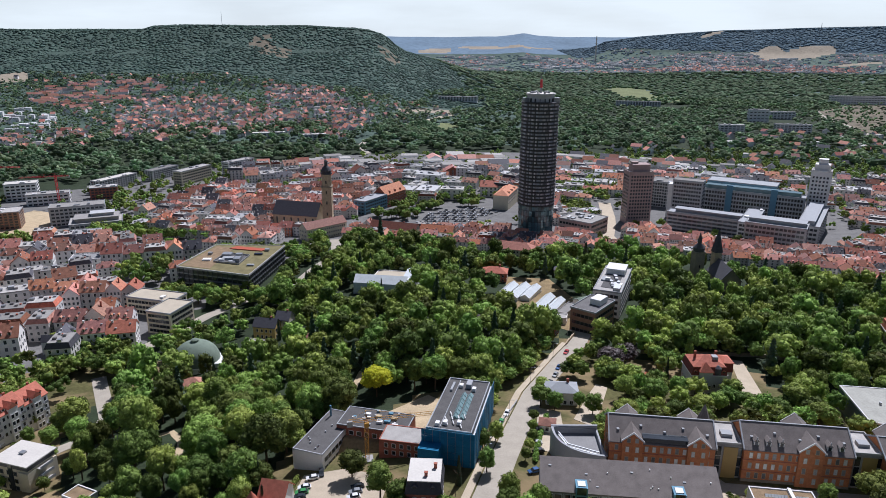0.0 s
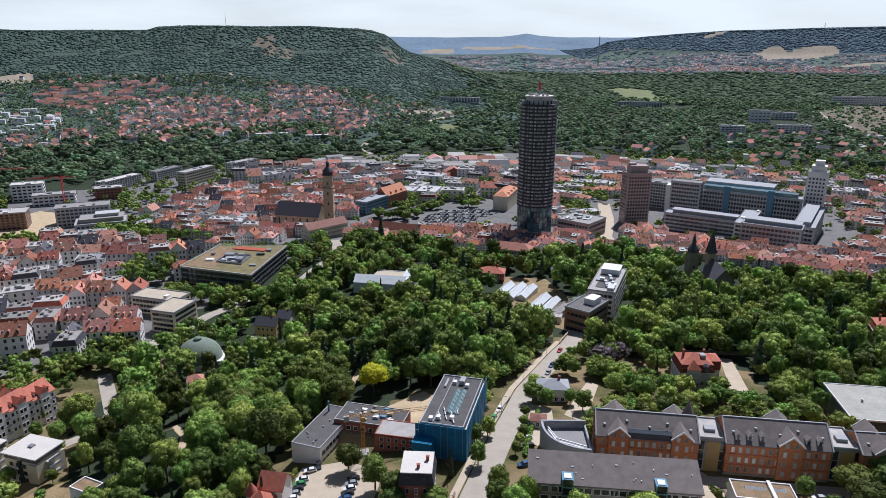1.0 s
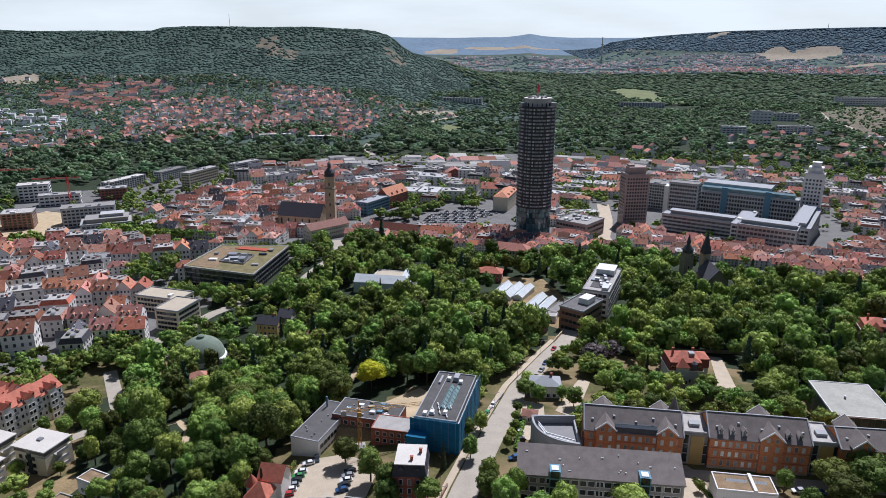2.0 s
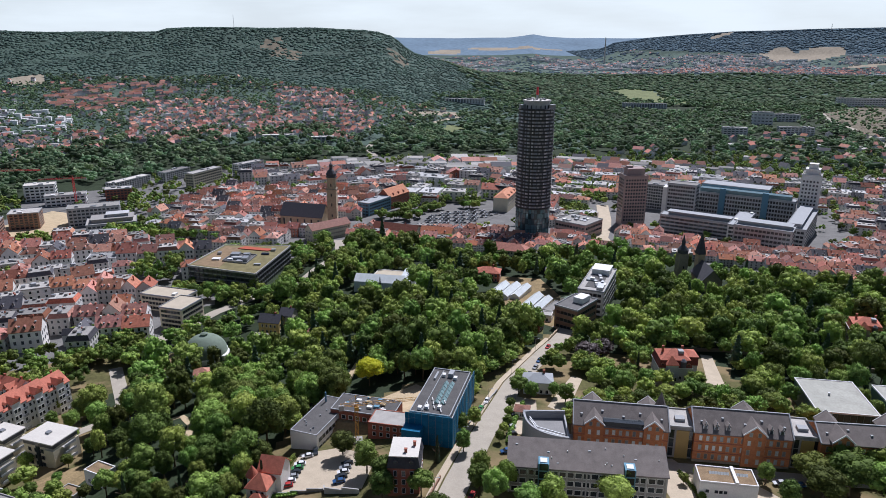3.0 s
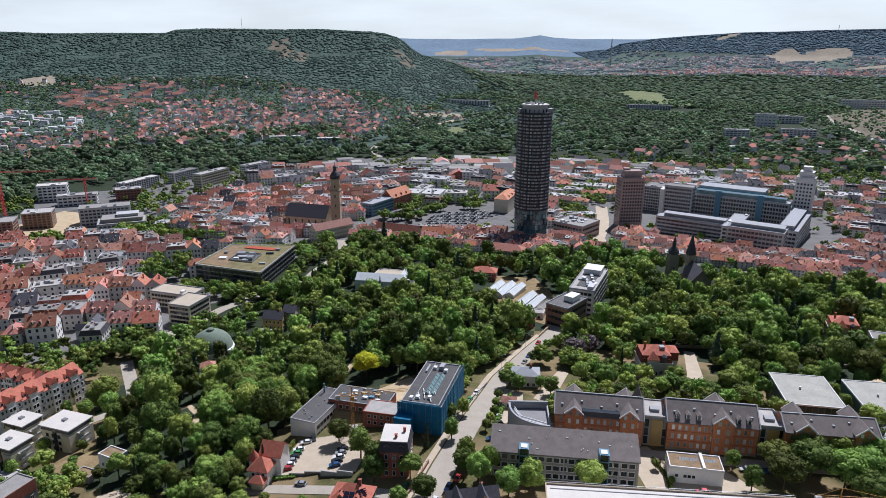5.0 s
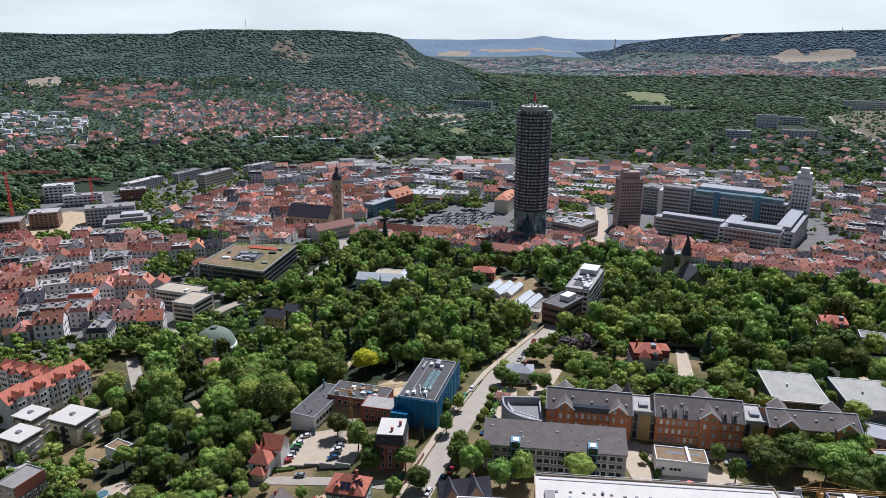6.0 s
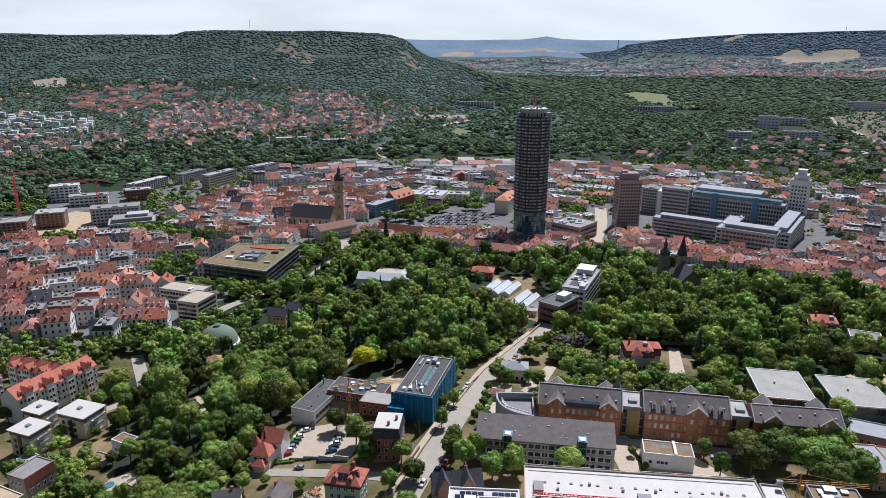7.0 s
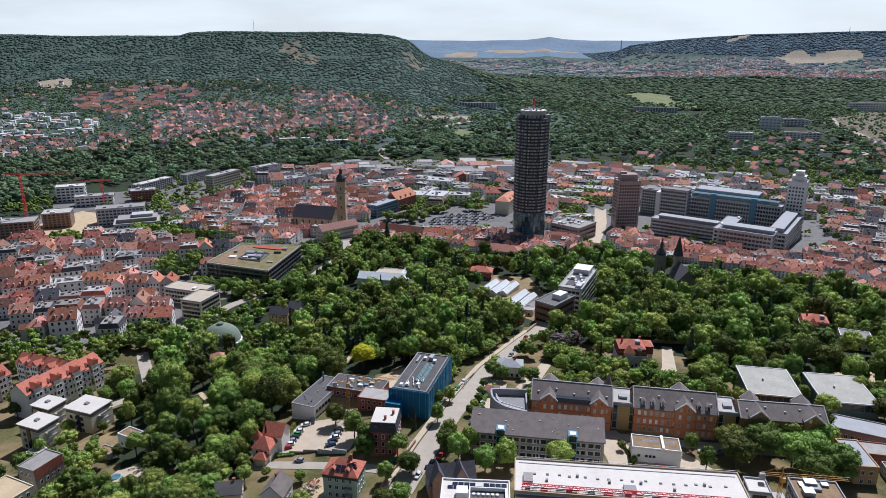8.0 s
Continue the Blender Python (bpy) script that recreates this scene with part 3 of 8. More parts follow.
def patch(name, poly, mat, label, category="pavement", lift=0.10, step=3.0):
    """A flat surface over the ground within an outline."""
    cx, cy = sum(p[0] for p in poly) / len(poly), sum(p[1] for p in poly) / len(poly)
    v, f, n = [(cx, cy, ground(cx, cy) + lift)], [], 0
    edge = []
    for (x0, y0), (x1, y1) in zip(poly, poly[1:] + poly[:1]):
        k = max(1, int(math.hypot(x1 - x0, y1 - y0) / step))
        edge += [(x0 + (x1 - x0) * i / k, y0 + (y1 - y0) * i / k) for i in range(k)]
    n, rings = len(edge), max(2, int(max(math.hypot(x - cx, y - cy) for x, y in edge) / step))
    for r in range(1, rings + 1):
        for x, y in edge:
            px, py = cx + (x - cx) * r / rings, cy + (y - cy) * r / rings
            v.append((px, py, ground(px, py) + lift))
    v += [(x, y, ground(x, y) - 0.6) for x, y in edge]
    f += [(0, 1 + j, 1 + (j + 1) % n) for j in range(n)]
    for r in range(rings):
        k = 1 + r * n
        f += [(k + j, k + n + j, k + n + (j + 1) % n, k + (j + 1) % n) for j in range(n)]
    me = bpy.data.meshes.new(name)
    me.from_pydata(v, [], f)
    me.materials.append(mat)
    TAKEN.append((cx, cy, max(abs(p[0] - cx) for p in poly), max(abs(p[1] - cy) for p in poly), 1.0, 0.0))
    return tagged(new(name, me), label, category, kind="structure")


MAIN_ROAD = [(-10, 95), (3, 138), (12.5, 172), (25, 212), (38, 252), (56, 290), (68, 314), (76, 336)]
strip("road", MAIN_ROAD, 9.0, ASPHALT, "pale grey asphalt street climbing past the building site", lift=0.15)
strip("pavement", [(x - 6.2, y + 1.5) for x, y in MAIN_ROAD[:-1]], 2.6, PAVING, "narrow paved footway beside the street", "pavement", 0.28)
patch("car_park", [(-50, 173), (-47, 198), (-32, 199), (-17, 190), (-20, 171), (-33, 173)], PAVING, "pale paved car park beside the low school building", "car park", 0.2)
patch("yard", [(79, 187), (89, 187), (91, 176), (112, 172), (120, 160), (100, 157), (82, 157)], PAVING, "pale paved yard between the brick clinic and the hall", "yard", 0.14)
patch("yard", [(32, 206), (38, 238), (46, 234), (44, 212), (40, 200)], PAVING, "paved yard beside the curved lecture hall", "yard", 0.14)
patch("driveway", [(50, 228), (60, 250), (66, 262), (70, 258), (62, 236), (56, 222)], PAVING, "pale gravel drive winding between gardens", "driveway", 0.14)
patch("driveway", [(121, 246), (127, 258), (136, 292), (141, 290), (133, 252)], PAVING, "pale drive beside the red-roofed house", "driveway", 0.14)
strip("road", [(84, 182.5), (128, 176), (165, 171.5), (205, 176)], 5.5, ASPHALT, "narrow asphalt lane in front of the brick clinic", lift=0.22)
patch("tennis_court", [(84, 262), (92, 277), (98, 273), (90, 258)], COURT, "red clay sports court among garden trees", "court", 0.14)
patch("building_site", [(-26, 216), (-22, 240), (-6, 252), (6, 236), (-6, 222)], SAND, "bare sandy earth of the building site", "building site", 0.16)
strip("road", [(-60, 166), (-48.9, 165.4), (-25.5, 160.7), (-10.3, 156.6), (0, 153)], 5.0, ASPHALT, "narrow lane between the car park wall and houses", lift=0.2)
patch("rubble_yard", [(-33, 150), (-27, 153), (-23, 143), (-25, 137), (-33, 139)], SAND, "heap of earth and rubble beside the green house", "building site", 0.5)
patch("car_park", [(183, 195), (185, 204), (200, 194), (212, 188), (206, 180), (196, 184)], PAVING, "paved car park between low halls and trees", "car park", 0.16)
patch("sand_yard", [(214, 246), (212, 262), (224, 272), (240, 270), (244, 254), (230, 244)], SAND, "pale sandy yard behind the low halls", "yard", 0.14)
patch("garden_terrace", [(-120, 158), (-117, 172), (-106, 176), (-101, 166), (-110, 156)], PAVING, "paved terrace with sandpit in a garden", "terrace", 0.14)
patch("lawn", [(-150, 196), (-138, 206), (-128, 200), (-132, 182), (-146, 184)], DRY_GRASS, "parched brown lawn between flat-roofed villas", "lawn", 0.14)
patch("square", [(-28, 668), (-30, 765), (58, 765), (64, 720), (30, 664)], TOWN, "paved car park square beside the tower", "square", 0.2)
strip("road", [(150, 560), (153, 611), (168, 665), (176, 700), (190, 780)], 14, PAVING, "wide pale street beside the tall block", lift=0.3)
strip("road", [(-178, 316), (-150, 268), (-146, 250), (-158, 236)], 7, ASPHALT, "side street curving past apartment houses", lift=0.15)
strip("road", [(-175, 345), (-150, 400), (-128, 430), (-105, 450), (-88, 540), (-100, 600)], 9, ASPHALT, "street along the botanical garden", lift=0.15)
strip("path", [(-40, 262), (-38, 290)], 3, SAND, "sandy garden path between old trees", "path", grow=-1.0)
strip("path", [(-128, 236), (-112, 246), (-104, 236), (-98, 214)], 3, SAND, "sandy path across the park slope", "path")
strip("road", [(-128, 1150), (-150, 1220), (-142, 1290), (-100, 1350)], 10, ASPHALT, "far road crossing the river meadows", lift=0.8)
strip("road", [(-140, 1420), (-73, 1504), (-36, 1556), (20, 1660)], 15, PAVING, "pale road with parked cars across the valley", lift=0.8)
strip("road", [(833, 1270), (900, 1480), (985, 1800), (1040, 1930)], 17, ASPHALT, "far new road along the hillside", lift=0.8)


patch("yard", [(40, 392), (44, 452), (74, 446), (84, 392), (72, 330), (52, 356)], DRY_GRASS, "bare dry nursery yard between greenhouses and sheds", "yard", 0.12)
TAKEN.pop()
LIB = (-152, 478)
for clear in ((34, 430, 17, 15), (78, 372, 16, 20), (60, 352, 14, 12), (56, 428, 18, 14), (98, 350, 10, 20), (-99, 342, 15, 14), (-44, 412, 24, 18), (-26, 424, 6, 10), (-100, 330, 12, 6), (50, 388, 24, 18), (64, 362, 24, 14), (76, 326, 12, 9), (92, 375, 16, 12), (88, 338, 14, 8), (30, 430, 10, 8), (176, 425, 12, 10), (-28, 248, 8, 10), (600, 2020, 110, 70), (750, 1580, 50, 60), (850, 1670, 60, 60), (606, 1390, 50, 50), (745, 1400, 70, 55), (40, 1830, 70, 90), (-35, 1650, 50, 70), (5, 1440, 18, 70), (56, 400, 17, 22), (66, 354, 10, 22), (184, 413, 15, 15), (-80, 732, 20, 24), (-62, 768, 18, 20), (-338, 905, 18, 32), (-424, 862, 18, 34), (-392, 935, 16, 28), (-338, 640, 28, 22), (-372, 672, 30, 20), (-300, 615, 26, 20), (-222, 478, 16, 20), (-375, 570, 16, 18), (-42, 708, 22, 32), (-8, 750, 20, 16), (30, 758, 14, 8)):
    TAKEN.append((*clear, 1.0, 0.0))


# ---- the tower and the tall blocks ----
def round_tower():
    x, y, r = 87, 620, 16.4
    t = thing("office_tower", "tall dark round glass tower with ringed storeys and white crown", "tower", site(x, y, 34, 34, 0))
    part("core", Shape().drum(0, 0, -4, 122, r - 0.9, n=64), LEDGE, t)
    n, first, storey = 72, 30.0, 3.18
    band, ledge, base = Shape(), Shape(), Shape()
    for i in range(n):
        a, b = 2 * math.pi * (i + 0.03) / n, 2 * math.pi * (i + 0.97) / n
        q = [(rr * math.cos(c), rr * math.sin(c)) for rr, c in ((r, a), (r, b), (r - 0.5, b), (r - 0.5, a))]
        band.upright(q, 0, 1.6)
        if i % 2 == 0:
            q = [(rr * math.cos(c), rr * math.sin(c)) for rr, c in ((r, a), (r, a + 0.16), (r - 0.5, a + 0.16), (r - 0.5, a))]
            for z in range(6):
                base.upright(q, 5.2 * z, 5.2 * z + 4.8)
    ledge.drum(0, 0, -0.15, 0.3, r + 0.75, n=64).drum(0, 0, 0.3, 1.35, r + 0.15, n=64)
    bands, lm, rnd = [], ledge.mesh("ledge", LEDGE), random.Random(12)
    for _ in range(5):
        band.m = [1 if rnd.random() < 0.34 else 0 for _ in range(n) for _ in range(6)]
        for i in range(n):
            band.m[6 * i:6 * i + 6] = [band.m[6 * i]] * 6
        bands.append(band.mesh("window_band", GLASS_TOWER, TOWER_GLINT))
    for k in range(29):
        part("window_band", bands[k % 5], (), t, at=pose(0, 0, first + k * storey + 1.35))
        part("ledge", lm, (), t, at=pose(0, 0, first + k * storey))
    part("ledge", lm, (), t, at=pose(0, 0, first + 29 * storey))
    part("glass_base", base, GLASS_TEAL, t, "teal glass panes of the lobby storeys")
    part("roof_rim", Shape().drum(0, 0, 122, 123.0, r + 0.7, n=64), LEDGE, t)
    part("crown", Shape().drum(0, 0, 123.0, 129.6, 12.0, n=48).drum(0, 0, 129.6, 130.6, 13.0, n=48), LIGHT_WALL, t, "pale round penthouse crown")
    part("crown_deck", Shape().drum(0, 0, 130.6, 130.9, 12.4, n=48), WHITE_ROOF, t)
    for k in range(18):
        a = k * 2 * math.pi / 18
        part("crown_fin", Shape().box(11.9, -0.25, 123.0, 13.4, 0.25, 126.6), LEDGE, t, at=pose(0, 0, 0, 0, 0, k * 20))
    for k in range(16):
        a, q = k * 0.7, 5 + 5.5 * (k * 7 % 10) / 10
        part("rooftop_unit", Shape().box(-0.9, -0.7, 0, 0.9, 0.7, 0.8 + 0.12 * (k * 5 % 9)), STEEL if k % 3 else WHITE_WALL, t, at=pose(q * math.cos(a), q * math.sin(a), 130.9, 0, 0, k * 40))
    part("mast", Shape().drum(0, 0, 130.9, 136, 1.0, n=8), STEEL, t)
    part("antenna", Shape().drum(0, 0, 142, 147, 0.4, 0.12, n=8), STEEL, t)
    part("mast_cage", Shape().drum(0, 0, 135.5, 142.5, 1.25, 1.0, n=10), RED_PAINT, t, "red and white antenna cage")
    for s in (-1, 1):
        part("stair_block", Shape().box(-3.2, -2, 122, 3.2, 2, 127), STEEL, t, at=pose(s * 13, -4, 0, 0, 0, 20))
    return t


round_tower()


def slab_tower(x, y, L, D, ang, h, wall, step, storey, w, hh, label, top, sides="flr"):
    t = thing("high_rise", label, "high-rise", site(x, y, L, D, ang))
    part("wall", Shape().box(-L / 2, -D / 2, -4, L / 2, D / 2, h), wall, t)
    flat_roof(t, L, D, h, GRAVEL, wall, rim=1.0)
    for (cx, cy, a, b, z) in top:
        part("roof_storey", Shape().box(cx - a, cy - b, h, cx + a, cy + b, h + z).box(cx - a - 0.3, cy - b - 0.3, h + z, cx + a + 0.3, cy + b + 0.3, h + z + 0.4), wall, t)
    windows(t, L, D, sides, [6 + storey * k for k in range(int((h - 7) / storey))], step, w, hh, FRAME_D if wall is PINK_STONE else None)
    return t


slab_tower(198, 679, 25, 17, 6, 53, PINK_STONE, 2.9, 3.5, 1.5, 1.7, "pinkish concrete high-rise with rows of square windows", ((1, 2, 9, 6, 7), (-4, 4, 3, 3, 9)))
slab_tower(377, 668, 18, 17, -32, 56, WHITE_WALL, 3.4, 3.9, 1.7, 2.0, "pale stone-clad high-rise with a stepped top", ((0, 1, 6.5, 6, 6), (0, 1, 4, 4, 11)))


# ---- the factory quarter ----
def works_wing(x, y, L, D, ang, h, wall, roof, label, storeys, step=3.3, w=2.4, hh=1.9, sides="flr", name="works_building"):
    t = thing(name, label, "office building", site(x, y, L, D, ang))
    part("wall", Shape().box(-L / 2, -D / 2, -5, L / 2, D / 2, h), wall, t)
    flat_roof(t, L, D, h, roof, ZINC, rim=0.7, over=0.25)
    st = (h - 1.0) / storeys
    windows(t, L, D, sides, [1.1 + st * k for k in range(storeys)], step, w, min(hh, st * 0.6), FRAME_D)
    return t


def rooftop(t, L, D, h, n, seed):
    rnd = random.Random(seed)
    for _ in range(n):
        a, b = rnd.uniform(1, 3), rnd.uniform(0.8, 2)
        x, y = rnd.uniform(-L / 2 + 3, L / 2 - 3), rnd.uniform(-D / 2 + 2, D / 2 - 2)
        part("rooftop_unit", Shape().box(x - a, y - b, h + 0.12, x + a, y + b, h + rnd.uniform(0.8, 2.2)), rnd.choice((ZINC, WHITE_WALL, STEEL)), t)


w = works_wing(249, 622, 70, 15, -32, 19, PINK_STONE, ZINC, "long pink office wing with ribbon windows and a set-back top", 5, 4.4, 3.9, 1.6)
for k in range(5):
    part("wall_band", Shape().box(-35.1, -7.62, 2.95 + 3.6 * k, 35.1, 7.62, 4.5 + 3.6 * k), LIGHT_WALL, w, "pale band between window rows")
part("set_back_storey", Shape().box(-28, -4, 19, 30, 5, 22.5).box(-29, -5, 22.5, 31, 6, 22.9), ZINC, w)
w = works_wing(288, 566, 48, 22, -32, 21, LIGHT_WALL, ZINC, "pale stone works wing with metal roof bands", 5)
part("set_back_storey", Shape().box(-22, -4, 21, 22, 8, 24).box(-23, -5, 24, 23, 9, 24.4), ZINC, w)
w = works_wing(342, 608, 92, 18, 57, 21, LIGHT_WALL, ZINC, "long pale works wing with stepped metal roofs", 5, sides="kflr")
part("set_back_storey", Shape().box(-40, -4, 21, 40, 6, 24.5).box(-41, -5, 24.5, 41, 7, 24.9), ZINC, w)
w = works_wing(286, 610, 60, 14, 58, 20, WHITE_WALL, ZINC, "flat-roofed connecting wing in a courtyard", 5)
rooftop(w, 60, 14, 20, 5, 4)
w = works_wing(258, 700, 30, 16, -30, 41, LIGHT_WALL, GRAVEL, "tall pale works building with a stair tower", 10, 2.6, 1.7, 2.0)
part("stair_tower", Shape().box(-20, -6, -4, -15, 6, 36), WHITE_WALL, w)
w = works_wing(318, 686, 100, 15, -32, 31, LIGHT_WALL, ZINC, "tall pale works building with a glass attic", 7, 2.8, 1.8, 2.4)
part("glass_attic", Shape().box(-45, -4, 31, 46, 6, 35), GLASS_TEAL, w, "blue-green glazed attic storey")
for k in (-20, 22):
    part("stair_tower", Shape().box(k - 3, -9, -3, k + 3, -7.4, 37), BLUE_WALL, w)
w = works_wing(268, 765, 56, 30, -32, 29, LIGHT_WALL, GRAVEL, "grey works block behind the courtyard", 8, 2.8, 1.8, 2.2)
rooftop(w, 56, 30, 29, 8, 5)
works_wing(330, 735, 70, 26, -32, 34, BLUE_WALL, ZINC, "blue-grey arcade building with a curved glass roof", 7, 2.8, 2.0, 2.2)
w = works_wing(134, 628, 34, 34, 50, 15, PINK_STONE, GRAVEL, "low commercial block with skylights on its roof", 3)
rooftop(w, 34, 34, 15, 10, 6)


# ---- churches ----
def town_church():
    t = thing("church", "stone town church with tall square tower and steep slate roof", "church", site(-112, 642, 18, 18, 0))
    part("bell_tower", Shape().box(-4.6, -4.6, -5, 4.6, 4.6, 44).upright([(4.8 * math.cos(k * math.pi / 4 + 0.39), 4.8 * math.sin(k * math.pi / 4 + 0.39)) for k in range(8)], 44, 56), SANDSTONE, t)
    for z in (14, 24, 34):
        part("string_course", Shape().box(-4.8, -4.8, z, 4.8, 4.8, z + 0.5), SANDSTONE, t)
    part("gallery", Shape().box(-5.2, -5.2, 43.6, 5.2, 5.2, 44.6), DARK_STONE, t)
    part("tower_cap", Shape().drum(0, 0, 56, 57, 5.6, n=12).drum(0, 0, 57, 59.5, 4.6, 5.2, n=12).drum(0, 0, 59.5, 62.5, 5.2, 3.2, n=12).drum(0, 0, 62.5, 64, 3.2, 1.7, n=12).drum(0, 0, 64, 67, 1.6, n=8).drum(0, 0, 67, 68.2, 1.6, 2.0, n=8).drum(0, 0, 68.2, 69.6, 2.0, 0.5, n=8).drum(0, 0, 69.6, 73, 0.3, 0.05, n=6), SLATE, t, "dark slate lantern cap")
    part("nave", gable_wall(46, 20, 15, 11), SANDSTONE, t, at=pose(-31, 12, 0, 0, 0, -14))
    part("nave_roof", gable_roof(46, 20, 15, 11, 0.8), SLATE, t, "steep dark slate roof", at=pose(-31, 12, 0, 0, 0, -14))
    me = window_mesh(1.8, 8, SANDSTONE, None, True)
    for k in range(6):
        part("window", me, (), t, at=pose(-31, 12, 0, 0, 0, -14) @ pose(-19 + 7.6 * k, -10, 4))
    for z in (16, 27, 37, 47):
        for a in range(4):
            part("window", window_mesh(1.2, 3, SANDSTONE, None, True), (), t, at=pose(0, 0, 0, 0, 0, 90 * a) @ pose(0, -4.6, z))
    TAKEN.append((-143, 654, 26, 14, 0.97, -0.24))


def park_church():
    t = thing("church", "dark stone church with two unequal towers among park trees", "church", site(178, 440, 30, 40, 8))
    part("square_tower", Shape().box(-9.5, -6, -4, -3, 0.5, 23).upright([(-9.5, -6), (-3, -6), (-3, 0.5), (-9.5, 0.5)], 23, 23.5, 0, 1.1), DARK_STONE, t)
    part("onion_cap", Shape().drum(-6.2, -2.8, 23.5, 26, 3.6, 3.9, n=10).drum(-6.2, -2.8, 26, 29, 3.9, 1.6, n=10).drum(-6.2, -2.8, 29, 31, 1.3, n=8).drum(-6.2, -2.8, 31, 37, 1.5, 0.05, n=8), SLATE, t)
    part("stair_turret", Shape().box(7, -1, -4, 12, 4, 21), SANDSTONE, t)
    part("spire", Shape().upright([(6.6, -1.4), (12.4, -1.4), (12.4, 4.4), (6.6, 4.4)], 21, 37, 0, 0.03), SLATE, t)
    part("nave", gable_wall(24, 14, 9, 8), DARK_STONE, t, at=pose(8, -13, 0, 0, 0, 80))
    part("nave_roof", gable_roof(24, 14, 9, 8, 0.6), SLATE, t, at=pose(8, -13, 0, 0, 0, 80))
    for z in (6, 12):
        part("window", window_mesh(1.1, 2.6, SANDSTONE, None, True), (), t, at=pose(-6.2, -6, z))


town_church()
park_church()


# ---- near buildings ----
def clinic_wing(x, y, L, D, ang, label, gables, dormers, ridge_h=5.2):
    """Three storeys of orange brick under slate, with gabled bays towards the street and the garden."""
    h = 12.0
    t = thing("brick_clinic", label, "building", site(x, y, L, D, ang), "wings of the brick clinic")
    part("wall", gable_wall(L, D, h, ridge_h), BRICK_ORANGE, t)
    part("roof", gable_roof(L, D, h, ridge_h, 0.45), SLATE_BROWN, t)
    part("ridge_cap", Shape().box(-L / 2 - 0.5, -0.22, h + ridge_h + 0.3, L / 2 + 0.5, 0.22, h + ridge_h + 0.5), ZINC, t)
    for s in (-1, 1):
        part("gable_coping", Shape().prism([(-D / 2 - 0.5, h - 0.2), (0, h + ridge_h + 0.1), (D / 2 + 0.5, h - 0.2), (D / 2 + 0.5, h + 0.35), (0, h + ridge_h + 0.62), (-D / 2 - 0.5, h + 0.35)][::-1], s * (L / 2 + 0.32) - 0.2, s * (L / 2 + 0.32) + 0.2), ZINC, t)
    for k in range(5):
        rx, ry = -L * 0.42 + L * 0.21 * k + (k * 7 % 3) * 0.5, -D / 2 + 3.4 + (k % 2) * 1.4
        rz = h + ridge_h * (ry + D / 2) / (D / 2) + 0.28
        part("roof_window", Shape().box(rx - 0.4, ry - 0.5, rz - 0.3, rx + 0.4, ry + 0.5, rz + 0.22), ZINC, t)
    part("plinth", Shape().box(-L / 2 - 0.12, -D / 2 - 0.12, -3, L / 2 + 0.12, D / 2 + 0.12, 1.2), DARK_STONE, t)
    for z in (4.2, 8.1, 11.4):
        part("brick_band", Shape().box(-L / 2 - 0.1, -D / 2 - 0.1, z, L / 2 + 0.1, D / 2 + 0.1, z + 0.3), BRICK_RED, t)
    windows(t, L, D, "f", (1.7, 5.2, 8.9), 2.35, 1.0, 1.9, SANDSTONE, GLASS_PALE, True, 1.0)
    windows(t, L, D, "lr", (1.7, 5.2, 8.9), 3.0, 1.0, 1.9, SANDSTONE, GLASS_PALE, True, 2.0)
    for gx, gw in gables:
        for s in (-1, 1):
            b = part("gabled_bay", Shape().prism([(-gw / 2, -2), (gw / 2, -2), (gw / 2, h + 1.2), (0, h + 1.2 + gw * 0.42), (-gw / 2, h + 1.2)], -0.9, 5.0, 0, "y"), BRICK_ORANGE, t, at=pose(0, 0, 0, 0, 0, 0 if s < 0 else 180) @ pose(gx * -s, -D / 2, 0))
            e = gw / 2 + 0.5
            k = 0.84
            top = h + 1.2 + gw * 0.42
            part("bay_roof", Shape().prism([(-e, top - e * k), (-e, top - e * k + 0.3), (0, top + 0.36), (e, top - e * k + 0.3), (e, top - e * k), (0, top)][::-1], -1.3, D / 2 - 0.2, 0, "y"), SLATE_BROWN, b)
            part("verge", Shape().prism([(-e, top - e * k - 0.1), (-e, top - e * k + 0.45), (0, top + 0.55), (e, top - e * k + 0.45), (e, top - e * k - 0.1), (0, top - 0.1)][::-1], -1.45, -1.2, 0, "y"), WHITE_WALL, b)
            if s < 0:
                for z in (1.7, 5.2, 8.9, 12.4):
                    for dx in ((-gw * 0.24, gw * 0.24) if z < 12 else (-gw * 0.2, gw * 0.2)):
                        part("window", window_mesh(1.0, 1.9 if z < 12 else 1.5, SANDSTONE, GLASS_PALE, True), (), b, at=pose(dx, -0.9, z))
    for dx in dormers:
        dormer(t, dx, -D / 2 + 1.2, h + 0.8, 1.5, 1.7, SLATE_BROWN, WHITE_WALL)
        part("dormer_finial", Shape().box(dx - 0.12, -D / 2 + 0.6, h + 2.4, dx + 0.12, -D / 2 + 0.9, h + 4.0), ZINC, t)
    return t


a = clinic_wing(71.2, 196.0, 32.6, 15.5, -8.0, "orange brick clinic wing with slate roof and two gables", ((-9.3, 6.4), (11.0, 6.4)), ())
part("attic_glazing", Shape().box(-6, -7.9, 12.4, 7.6, -6.4, 13.8).box(-6.2, -8.1, 13.8, 7.8, -4, 14.1), (GLASS,), a, "long dark glazed attic strip")
part("corner_turret", Shape().drum(15.2, 6, -2, 14.5, 1.8, n=8).drum(15.2, 6, 14.5, 20, 2.1, 0.05, n=8), SLATE_BROWN, a)
clinic_wing(112.4, 191.4, 32.2, 15.5, -8.0, "orange brick clinic wing with a central gable and slate dormers", ((3.6, 7.2),), (-12.5, -8.8, -4.9, 9.2, 12.8))
